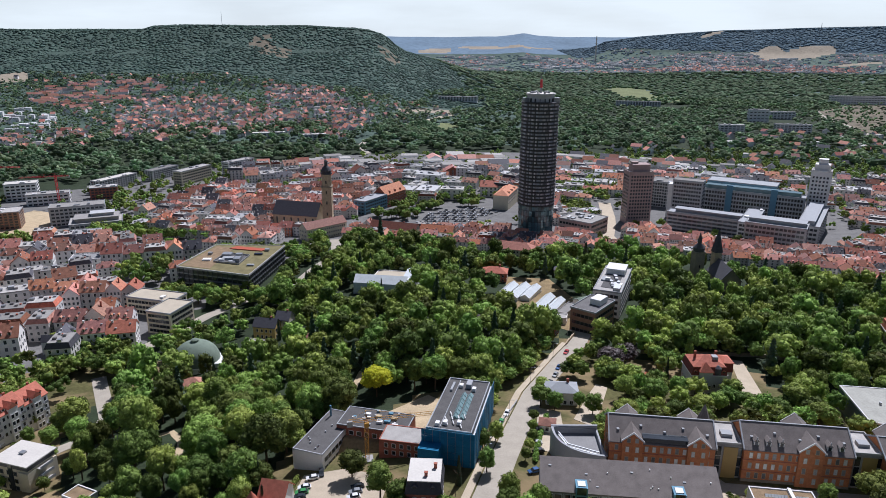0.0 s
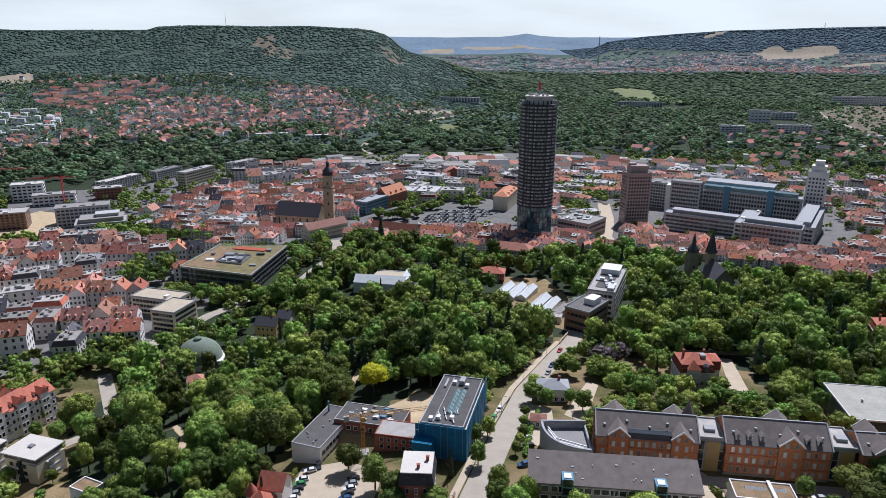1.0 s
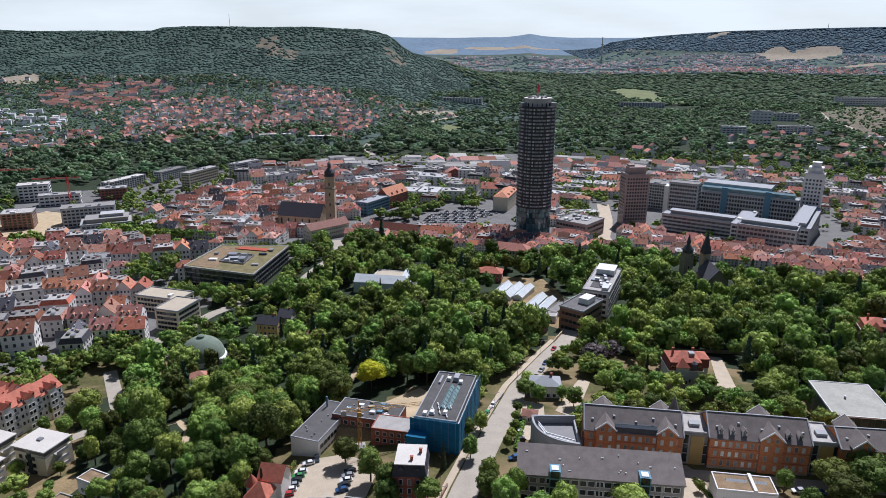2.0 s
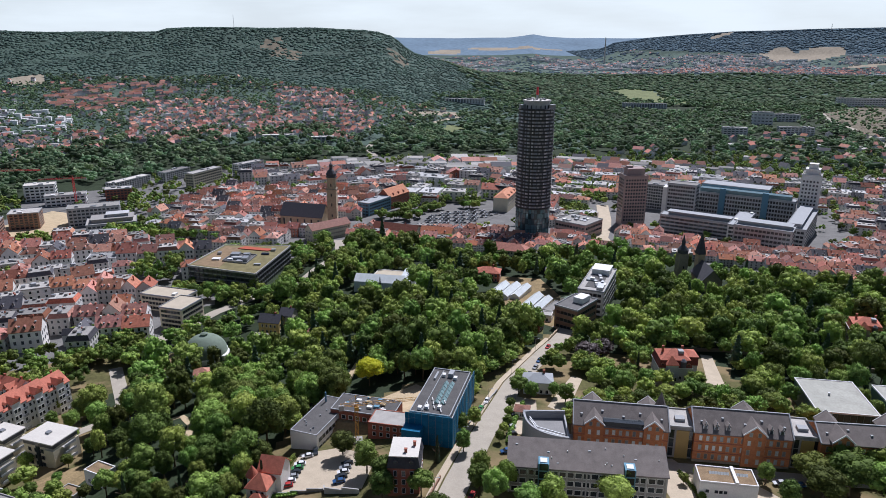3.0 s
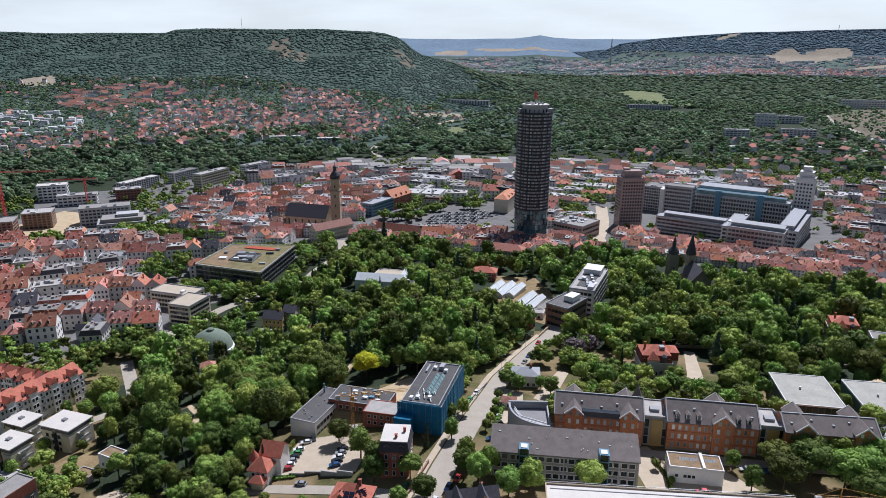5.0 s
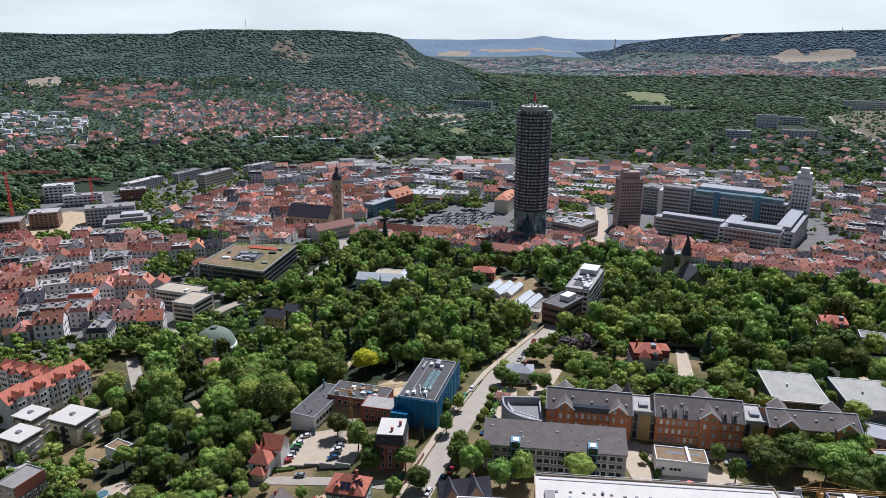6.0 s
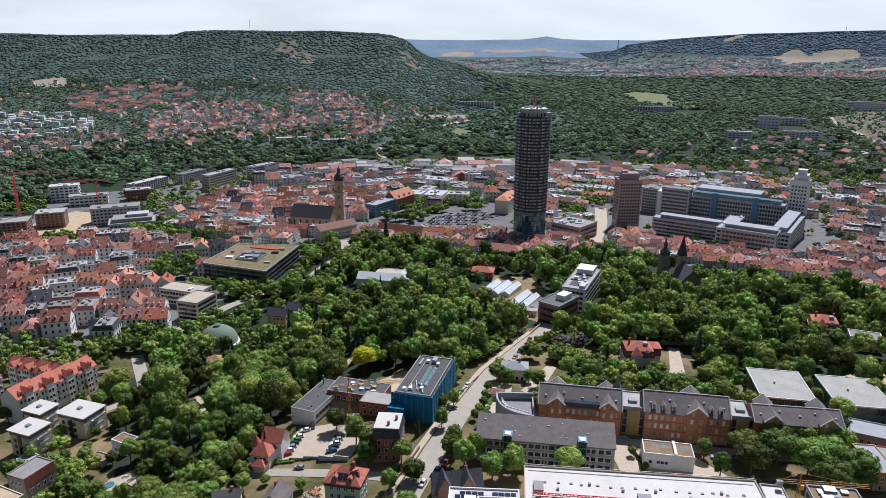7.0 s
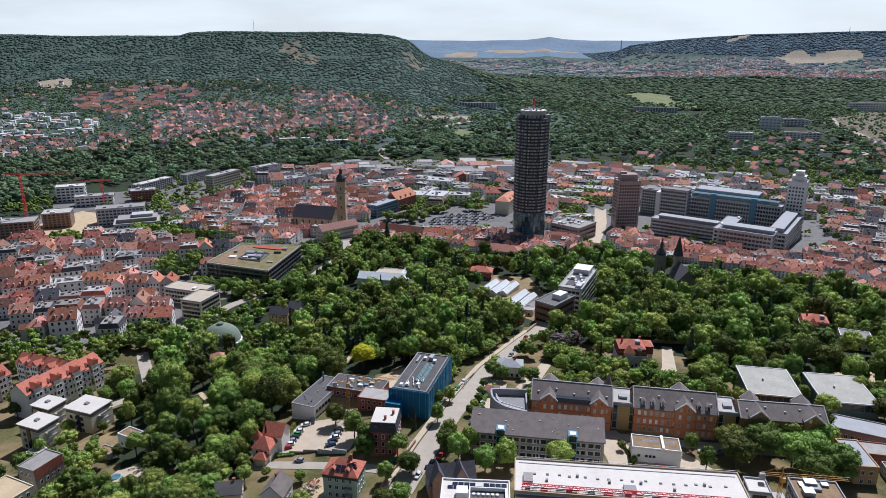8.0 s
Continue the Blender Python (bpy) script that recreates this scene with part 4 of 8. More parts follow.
clinic_wing(152.6, 184.6, 32.0, 14.0, -6.0, "orange brick clinic wing with two gables behind tall trees", ((-9.5, 6.6), (10.6, 6.6)), (), 3.8)


def link_block(x, y, L, D, ang, h, label, tall):
    t = thing("link_building", label, "building", site(x, y, L, D, ang, 0.2))
    part("wall", Shape().box(-L / 2, -D / 2, -3, L / 2, D / 2, h), GREY_WALL, t)
    flat_roof(t, L, D, h, GRAVEL, CONCRETE, rim=0.6)
    part("ochre_panel", Shape().box(-L * 0.18, -D / 2 - 0.25, -1, L * 0.34, -D / 2 + 0.1, h - 1.0), OCHRE, t, "tall ochre facade panel")
    for s in (-L * 0.34, L * 0.42):
        for k in range(tall):
            part("glazing", Shape().box(s - L * 0.12, -D / 2 - 0.08, 1 + 3.6 * k, s + L * 0.07, -D / 2 + 0.05, 4.2 + 3.6 * k), GLASS, t)
    part("rooftop_unit", Shape().box(-1.6, -2.6, h + 0.12, 1.8, 0.2, h + 1.2), ZINC, t)
    return t


link_block(92.2, 194.4, 8.3, 13.0, -8, 12.4, "flat-roofed modern link with an ochre panel between brick wings", 3)
link_block(133.0, 188.4, 8.0, 13.0, -8, 12.4, "flat-roofed modern link between brick clinic wings", 3)


def grey_institute():
    L, D, h = 50.5, 14.6, 10.0
    t = thing("institute_building", "long grey three-storey building with brown slate roof and stair bays", "building", site(54.5, 171.2, L, D, -6.2))
    part("wall", Shape().prism([(-D / 2, -3), (D / 2, -3), (D / 2, h), (3.0, h + 4.1), (-D / 2, h)], -L / 2, L / 2), GREY_WALL, t)
    y = D / 2
    part("roof", Shape().prism([(-y - 0.5, h - 0.2), (3.0, h + 4.2), (y + 0.5, h - 0.3), (y + 0.5, h + 0.1), (3.0, h + 4.65), (-y - 0.5, h + 0.15)][::-1], -L / 2 - 0.4, L / 2 + 0.4), SLATE_BROWN, t)
    windows(t, L, D, "f", (0.8, 4.0, 7.2), 2.6, 2.0, 1.8, WHITE_WALL, None, False, 1.0)
    windows(t, L, D, "lr", (0.8, 4.0, 7.2), 3.4, 1.8, 1.8, WHITE_WALL, None, False, 1.0)
    for k in range(9):
        part("pier", Shape().box(-L / 2 + 0.2 + k * 6.2, -D / 2 - 0.25, -2, -L / 2 + 0.7 + k * 6.2, -D / 2 + 0.05, h - 0.3), CONCRETE, t)
    for s in (-13.8, 13.5):
        b = part("stair_bay", Shape().box(s - 1.7, -D / 2 - 0.6, -2, s + 1.7, -D / 2 + 3.6, h + 1.9), BLUE_WALL, t, "pale blue glazed stair bay")
        for k in range(4):
            part("glazing", Shape().box(s - 1.35, -D / 2 - 0.7, 0.6 + 3.0 * k, s + 1.35, -D / 2 - 0.5, 3.0 + 3.0 * k), GLASS, b)
        part("skylight", Shape().box(s - 1.1, -D / 2 + 0.2, h + 1.9, s + 1.1, -D / 2 + 2.6, h + 2.15), WHITE_WALL, b)
    rnd = random.Random(3)
    for k in range(13):
        s = rnd.uniform(-L / 2 + 2, L / 2 - 2)
        v = rnd.uniform(-5.5, 1.5)
        z = h + 4.6 * (v + 7.3) / 10.3 * 0.96
        if k % 3:
            part("roof_vent", Shape().drum(s, v, z - 0.6, z + 0.6, 0.18, n=8), WHITE_WALL, t)
        else:
            part("roof_window", Shape().box(s - 0.4, v - 0.5, z - 0.35, s + 0.4, v + 0.5, z + 0.3), ZINC, t)


grey_institute()


def lecture_hall():
    t = thing("lecture_hall", "curved wedge-shaped hall with pale grey walls and sunken roof", "building", site(45, 196, 16, 16, 0, 0.5))
    front = [((1 - s) ** 2 * -7.9 + 2 * s * (1 - s) * -9.0 + s * s * 7.4, (1 - s) ** 2 * 8 + 2 * s * (1 - s) * -7.5 + s * s * -8.5) for s in [k / 14 for k in range(15)]]
    pts = front + [(7.6, 0), (7.9, 8), (0, 8.2)]
    inner = [(x * 0.91 + 0.1, y * 0.90 + 0.1) for x, y in pts]
    n = len(pts)
    tops = [9.2 - 0.07 * (x + 8) for x, y in pts]
    v = [(x, y, -3) for x, y in pts] + [(x, y, z) for (x, y), z in zip(pts, tops)] + [(x, y, z) for (x, y), z in zip(inner, tops)] + [(x, y, 6.4) for x, y in inner]
    f = []
    for k in range(3):
        f += [(k * n + i, k * n + (i + 1) % n, k * n + n + (i + 1) % n, k * n + n + i) for i in range(n)]
    part("wall", Shape().solid(v, f), ZINC, t)
    part("roof", Shape().upright(inner, 6.1, 6.5), PALE_ROOF, t)
    part("inner_screen", Shape().beam((-5.6, 5.6, 7.2), (-3.6, -1.5, 7.2), 0.35).beam((-3.6, -1.5, 7.2), (5.6, -6.4, 7.2), 0.35).beam((-5.6, 5.6, 8.2), (-3.6, -1.5, 8.2), 0.3).beam((-3.6, -1.5, 8.2), (5.6, -6.4, 8.2), 0.3), STEEL, t, "low grey screen across the roof")
    part("rear_parapet", Shape().box(-7.8, 7.6, 8.0, 7.9, 8.3, 9.4), ZINC, t)
    part("stair_flight", Shape().box(8.2, -4, 5.0, 10.2, -2.6, 5.4).box(8.2, -2.4, 4.2, 10.2, -1.0, 4.6).box(8.2, -0.8, 3.4, 10.2, 0.6, 3.8).box(8.2, 0.8, 2.6, 10.2, 2.2, 3.0), CONCRETE, t, "pale stepped terraces")
    for k, s in enumerate((-4.6, -4.2, -3.6)):
        part("roof_vent", Shape().drum(s, 3.4 - k * 1.5, 6.5, 7.4, 0.45, n=10), WHITE_WALL, t)


lecture_hall()


def sports_hall(x, y, L, D, ang, label):
    t = thing("sports_hall", label, "hall", site(x, y, L, D, ang, 0.5), "flat-roofed halls")
    h = 8.0
    part("wall", Shape().box(-L / 2, -D / 2, -3, L / 2, D / 2, h), material_teal, t)
    flat_roof(t, L, D, h, WHITE_GREY, WHITE_WALL, rim=0.35, over=0.2)
    for k in range(int(L / 2.4)):
        part("facade_panel", Shape().box(-L / 2 + 0.3 + k * 2.4, -D / 2 - 0.12, 4.6, -L / 2 + 2.4 + k * 2.4, -D / 2 + 0.05, h - 0.5), GLASS, t)
    part("roof_vent", Shape().drum(-L * 0.1, 0.5, h, h + 1.2, 0.45, n=10), STEEL, t)


material_teal = material("teal_cladding", (0.075, 0.13, 0.125), 0.6, size=3, vary=0.15)
WHITE_GREY = material("pale_grey_membrane", (0.37, 0.365, 0.315), 0.9, size=7, vary=0.2)
sports_hall(165.5, 224.2, 22.6, 27.5, -8.5, "low hall with pale flat roof and dark teal cladding")
sports_hall(194.4, 217.5, 23.0, 27.0, -7.5, "low hall with pale flat roof beside its twin")


def pavilion():
    L, D, h = 18, 9, 6.2
    t = thing("pavilion", "low white flat-roofed pavilion with dry planted roof and skylights", "building", site(99.8, 167.6, L, D, -8.4))
    part("wall", Shape().box(-L / 2, -D / 2, -3, L / 2, D / 2, h), WHITE_WALL, t)
    flat_roof(t, L, D, h, DRY_ROOF, WHITE_WALL, rim=0.45)
    part("roof_divider", Shape().box(1.9, -D / 2 - 0.1, h, 2.9, D / 2, h + 1.0), WHITE_WALL, t)
    for a, b in ((-5.2, 1.2), (3.4, 7.2)):
        for k in range(int((b - a) / 0.9)):
            part("skylight", Shape().prism([(-0.7, h + 0.12), (0.7, h + 0.12), (0, h + 0.75)], a + k * 0.9, a + k * 0.9 + 0.8), GREENHOUSE, t, at=pose(0, 1.0, 0))
    for s in (-6.4, -3.6, -2.2, -0.8):
        part("window", window_mesh(0.9, 0.9, FRAME_D), (), t, at=pose(s, -D / 2, 2.6))


pavilion()


def scaffolded_building():
    L, D, h = 35.5, 15.4, 13.6
    t = thing("scaffolded_building", "four-storey building wrapped in blue scaffold netting with grey flat roof", "building", site(6.2, 212.8, L, D, 76.5, 0.5))
    part("wall", Shape().box(-L / 2, -D / 2, -3, L / 2, D / 2, h), GREY_WALL, t)
    flat_roof(t, L, D, h, BITUMEN, ZINC, rim=0.5)
    e = 1.3
    for side, run, out in ((0, L, D / 2), (270, D, L / 2)):
        m = pose(0, 0, 0, 0, 0, side)
        n = round(run / 2.57)
        bay = run / n
        for k in range(n):
            for z in range(1, 6):
                sag = 0.12 * ((k * 7 + z * 3) % 3)
                c = part("scaffold_net", Shape().box(-run / 2 + k * bay + 0.03 - (e if k == 0 else 0), -out - e - sag * 0.4, -1.4 + 2.6 * z, -run / 2 + k * bay + bay - 0.05 + (e if k == n - 1 else 0), -out - e + 0.04 + sag * 0.2, 1.15 + 2.6 * z), BLUE_NET, t, at=m)
        for k in range(n + 1):
            part("scaffold_pole", Shape().drum(-run / 2 + k * bay, -out - e - 0.12, -1.6, 15.2, 0.06, n=6), STEEL, t, at=m)
        for z in (6, 9, 12):
            part("scaffold_deck", Shape().box(-run / 2, -out - e, z + 0.2, run / 2, -out - 0.2, z + 0.3), STEEL, t, at=m)
        part("scaffold_rail", Shape().box(-run / 2, -out - e - 0.1, 14.6, run / 2, -out - e, 14.75).box(-run / 2, -out - e - 0.1, 14.0, run / 2, -out - e, 14.12), BLUE_WALL, t, at=m)
    for k in range(7):
        for j in range(2):
            part("roof_light", Shape().prism([(-1.0, h + 0.15), (1.0, h + 0.15), (0, h + 1.2)], -10 + k * 2.5, -8.0 + k * 2.5), ROOF_GLAZING, t, "teal glazed saw-tooth roof light", at=pose(0, -2.6 + j * 2.3, 0))
    part("roof_rail", Shape().box(-L / 2 + 1, 3.0, h + 0.15, L / 2 - 2, 3.25, h + 0.8), ZINC, t)
    part("air_handler", Shape().box(11.2, -1.8, h + 0.15, 15.2, 0.2, h + 1.9), ZINC, t)
    for k in range(9):
        part("roof_pipe", Shape().beam((-16 + 0.9 * k, -4 + k * 5 % 7, h + 0.6), (-14.4 + 0.9 * k, -3.2 + k * 5 % 7, h + 0.9), 0.3), WHITE_WALL, t)
    for k in range(7):
        part("stored_pallet", Shape().box(-15 + 4.2 * k, -D / 2 - 4.6 - (k % 3) * 0.5, -1.5, -13.2 + 4.2 * k, -D / 2 - 3.0, 0.2 + 0.3 * (k % 2)), (SAND, CONCRETE, YELLOW_PAINT)[k % 3], t)
    for k, (sx, sy) in enumerate(((-14, 2), (-13, -2.6), (12, 2), (10.5, -3), (-15.2, 4.4))):
        part("rooftop_unit", Shape().box(sx - 0.9, sy - 0.7, h + 0.12, sx + 0.9, sy + 0.7, h + 1.3), WHITE_WALL, t)
    part("stair_house", Shape().box(-L / 2 - 6, 2, -3, -L / 2, 9, 9.5), BLUE_NET, t, "blue netted stair tower")
    part("light_shaft", Shape().box(8, 4.6, h, 14, 5.4, h + 0.9), ZINC, t)


scaffolded_building()


def school():
    t = thing("school_building", "low angular building with dark bitumen roof and white end wall", "building", site(-41.6, 214.6, 28, 12, 70.7, 0.5))
    h = 7.8
    part("wall", Shape().box(-14, -5.8, -5, 14, 5.8, h), WHITE_WALL, t)
    flat_roof(t, 28, 11.6, h, BITUMEN, ZINC, rim=0.3)
    windows(t, 28, 11.6, "f", (0.8, 4.2), 2.6, 1.8, 1.5, FRAME_D)
    rnd = random.Random(8)
    for k in range(9):
        s, v = rnd.uniform(-12, 12), rnd.uniform(-4, 4)
        part("roof_vent", Shape().drum(s, v, h, h + 0.7, 0.28, n=8), ZINC, t)
    part("exhaust_pipe", Shape().drum(9.5, 3.5, h, h + 4.5, 0.35, n=10), BLUE_WALL, t)
    t = thing("school_wing", "flat-roofed brick wing under renovation with stored material on its roof", "building", site(-24.2, 219.5, 26, 13, -14, 0.5))
    part("wall", Shape().box(-13, -6.5, -5, 13, 6.5, 7.4), BRICK_RED, t)
    flat_roof(t, 26, 13, 7.4, BITUMEN, ZINC, rim=0.3)
    windows(t, 26, 13, "f", (0.6, 4.0), 3.0, 1.6, 1.6)
    for sx, sy, c in ((2, -2, WHITE_WALL), (4.6, -1, BLUE_WALL), (6.5, 1.4, SAND), (-4, 2, WHITE_WALL), (0.5, 1.5, SAND), (8, -3, WHITE_WALL)):
        part("stored_pack", Shape().box(sx - 1.1, sy - 0.7, 7.5, sx + 1.1, sy + 0.7, 8.4), c, t)
    rnd = random.Random(19)
    for k in range(22):
        sx, sy, e = rnd.uniform(-11, 12), rnd.uniform(-5.4, 5.4), rnd.uniform(0.25, 0.9)
        part("roof_debris", Shape().box(sx - e, sy - e * 0.6, 7.5, sx + e, sy + e * 0.6, 7.6 + rnd.uniform(0.1, 0.7)), rnd.choice((WHITE_WALL, SAND, CONCRETE, ZINC, BLUE_WALL)), t)
    t = thing("brick_annex", "low red brick annex with flat gravel roof", "building", site(-13.0, 207.0, 16, 10, -12, 0.2))
    part("wall", Shape().box(-8, -5, -4, 8, 5, 6.2), BRICK_RED, t)
    flat_roof(t, 16, 10, 6.2, GRAVEL, BRICK_RED, rim=0.3)
    windows(t, 16, 10, "f", (1.0, 3.8), 2.6, 1.2, 1.5)


school()


def mansard_villa():
    L, D, h = 10.4, 12.2, 10.4
    t = thing("mansard_villa", "red brick villa with dark mansard and white flat roof top", "house", site(-5.0, 171.0, L, D, -2.7))
    part("wall", Shape().box(-L / 2, -D / 2, -3, L / 2, D / 2, h), BRICK_RED, t)
    part("mansard", Shape().upright([(-L / 2 - 0.3, -D / 2 - 0.3), (L / 2 + 0.3, -D / 2 - 0.3), (L / 2 + 0.3, D / 2 + 0.3), (-L / 2 - 0.3, D / 2 + 0.3)], h, h + 3.7, 0, 0.86), SLATE, t)
    part("roof", Shape().box(-L * 0.46, -D * 0.46, h + 3.7, L * 0.46, D * 0.46, h + 4.0), WHITE_ROOF, t, "white flat roof")
    windows(t, L, D, "flr", (1.0, 4.2, 7.4), 2.4, 1.0, 1.9, WHITE_WALL, None, True)
    for s in (-2.6, 2.6):
        dormer(t, s, -D / 2 + 0.4, h + 0.6, 1.6, 1.8, SLATE, WHITE_WALL)
        dormer(t, s, -L / 2 + 0.4, h + 0.6, 1.6, 1.8, SLATE, WHITE_WALL, 90)
    chimney(t, 3.0, 1.0, h + 3.8, h + 5.4)
    chimney(t, 0.5, -3.0, h + 3.8, h + 5.2)


mansard_villa()


def earth_bank():
    t = thing("earth_bank", "bank of dry earth against the brick wing", "earth bank", site(-24.2, 219.5, 26, 13, -14, 0.0))
    part("bank", Shape().prism([(-13.5, -4), (-6.6, -4), (-6.6, 3.6), (-8.0, 3.4), (-10.5, 1.6), (-13.0, -0.6)], -12.5, 4.5), DRY_GRASS, t)
    TAKEN.pop()


def rubble_heap():
    rnd = random.Random(44)
    t = thing("rubble_heap", "heap of broken slabs, earth and roof tiles", "rubble", pose(-29, 146.5, ground(-29, 146.5)))
    s = Shape()
    for _ in range(46):
        a, r = rnd.uniform(0, 6.28), rnd.uniform(0, 4.2)
        x, y, z, e = r * math.cos(a), 1.3 * r * math.sin(a), max(0.2, 2.4 - 0.55 * r), rnd.uniform(0.4, 1.3)
        m = pose(x, y, z, rnd.uniform(-50, 50), rnd.uniform(-50, 50), rnd.uniform(0, 360))
        k = rnd.choice((0, 0, 0, 1, 0, 2))
        v = [m @ Vector(p) for p in ((-e, -e * 0.6, -0.2), (e, -e * 0.7, -0.2), (e * 0.8, e * 0.6, -0.2), (-e, e * 0.5, -0.2), (-e * 0.9, -e * 0.6, 0.2), (e, -e * 0.5, 0.2), (e * 0.7, e * 0.6, 0.2), (-e, e * 0.4, 0.2))]
        s.solid(v, [(3, 2, 1, 0), (4, 5, 6, 7), (0, 1, 5, 4), (1, 2, 6, 5), (2, 3, 7, 6), (3, 0, 4, 7)], k)
    tagged(part("slab_pile", s, (SAND, CONCRETE, TILE_NEW), t), kind="stuff")
    part("earth", Shape().drum(0, 0, -0.5, 1.6, 4.4, 1.2, n=14), SAND, t)


earth_bank()
rubble_heap()


def white_block(x, y, L, D, ang, h, label):
    t = thing("apartment_villa", label, "apartment house", site(x, y, L, D, ang), "flat-roofed villas")
    part("wall", Shape().box(-L / 2 + 0.8, -D / 2 + 0.8, -4, L / 2 - 0.8, D / 2 - 0.8, h), CREAM_WALL, t)
    part("side_wing", Shape().box(L / 2 - 4.6, -D / 2 + 0.2, -4, L / 2 - 0.2, D / 2 - 0.6, h - 2.6), CREAM_WALL, t)
    part("roof", Shape().box(-L / 2, -D / 2, h, L / 2, D / 2, h + 0.45), WHITE_ROOF, t, "white overhanging flat roof")
    part("attic_glazing", Shape().box(-L / 2 + 0.7, -D / 2 + 0.7, h - 1.9, L / 2 - 0.7, D / 2 - 0.7, h - 0.2), FRAME_D, t)
    part("stair_glazing", Shape().box(-1.4, -D / 2 + 0.55, 0, 0.6, -D / 2 + 0.9, h - 0.3), GLASS, t)
    part("roof_hatch", Shape().box(-1.4, -0.9, h + 0.45, 0.6, 0.9, h + 1.1), STEEL, t)
    windows(t, L - 1.6, D - 1.6, "flr", (0.8, 3.8, 6.8), 3.3, 1.3, 1.5, FRAME_D)
    for z in (2.7, 5.7, 8.7):
        b = part("balcony", Shape().box(L / 2 - 0.3, -2.5, z, L / 2 + 1.5, 3.0, z + 0.2), CONCRETE, t)
        part("railing", Shape().box(L / 2 + 1.4, -2.5, z + 0.2, L / 2 + 1.5, 3.0, z + 1.1), ZINC, b)


white_block(-152.7, 214.5, 16.6, 13.4, -17, 11.6, "cream flat-roofed apartment villa with white overhanging roof")
white_block(-166.9, 198.6, 13.4, 11.6, -18, 12.0, "cream flat-roofed apartment villa beside a parched lawn")
white_block(-174.4, 218.2, 12.2, 10.8, -18, 12.2, "cream flat-roofed apartment villa set behind its neighbours")


def simple_house(x, y, L, D, ang, h, rise, wall, roof, label, kind="gable", sides="flr", step=2.5, w=1.1, hh=1.6, storeys=None, name="house", dormers=0, cap=True, group="", arched=False):
    t = thing(name, label, "house", site(x, y, L, D, ang), group)
    if kind == "gable":
        part("wall", gable_wall(L, D, h, rise), wall, t)
        part("roof", gable_roof(L, D, h, rise), roof, t)
    elif kind == "hip":
        part("wall", Shape().box(-L / 2, -D / 2, -4, L / 2, D / 2, h), wall, t)
        part("roof", hip_roof(L, D, h, rise), roof, t)
    else:
        part("wall", Shape().box(-L / 2, -D / 2, -4, L / 2, D / 2, h), wall, t)
        flat_roof(t, L, D, h, roof, wall)
    n = storeys or max(1, int(h / 3.1))
    windows(t, L, D, sides, [0.9 + (h - 0.4) / n * k for k in range(n)], step, w, hh, None, None, arched, cross=True)
    for k in range(dormers):
        s = (k - (dormers - 1) / 2) * L / dormers * 0.85
        dormer(t, s, -D / 2 + 0.9, h + 0.9 * rise / D * 2, 1.5, 1.4, roof, wall)
    if cap and kind != "flat":
        chimney(t, L * 0.2, D * 0.08, h + rise * 0.6, h + rise + 1.0)
    return t


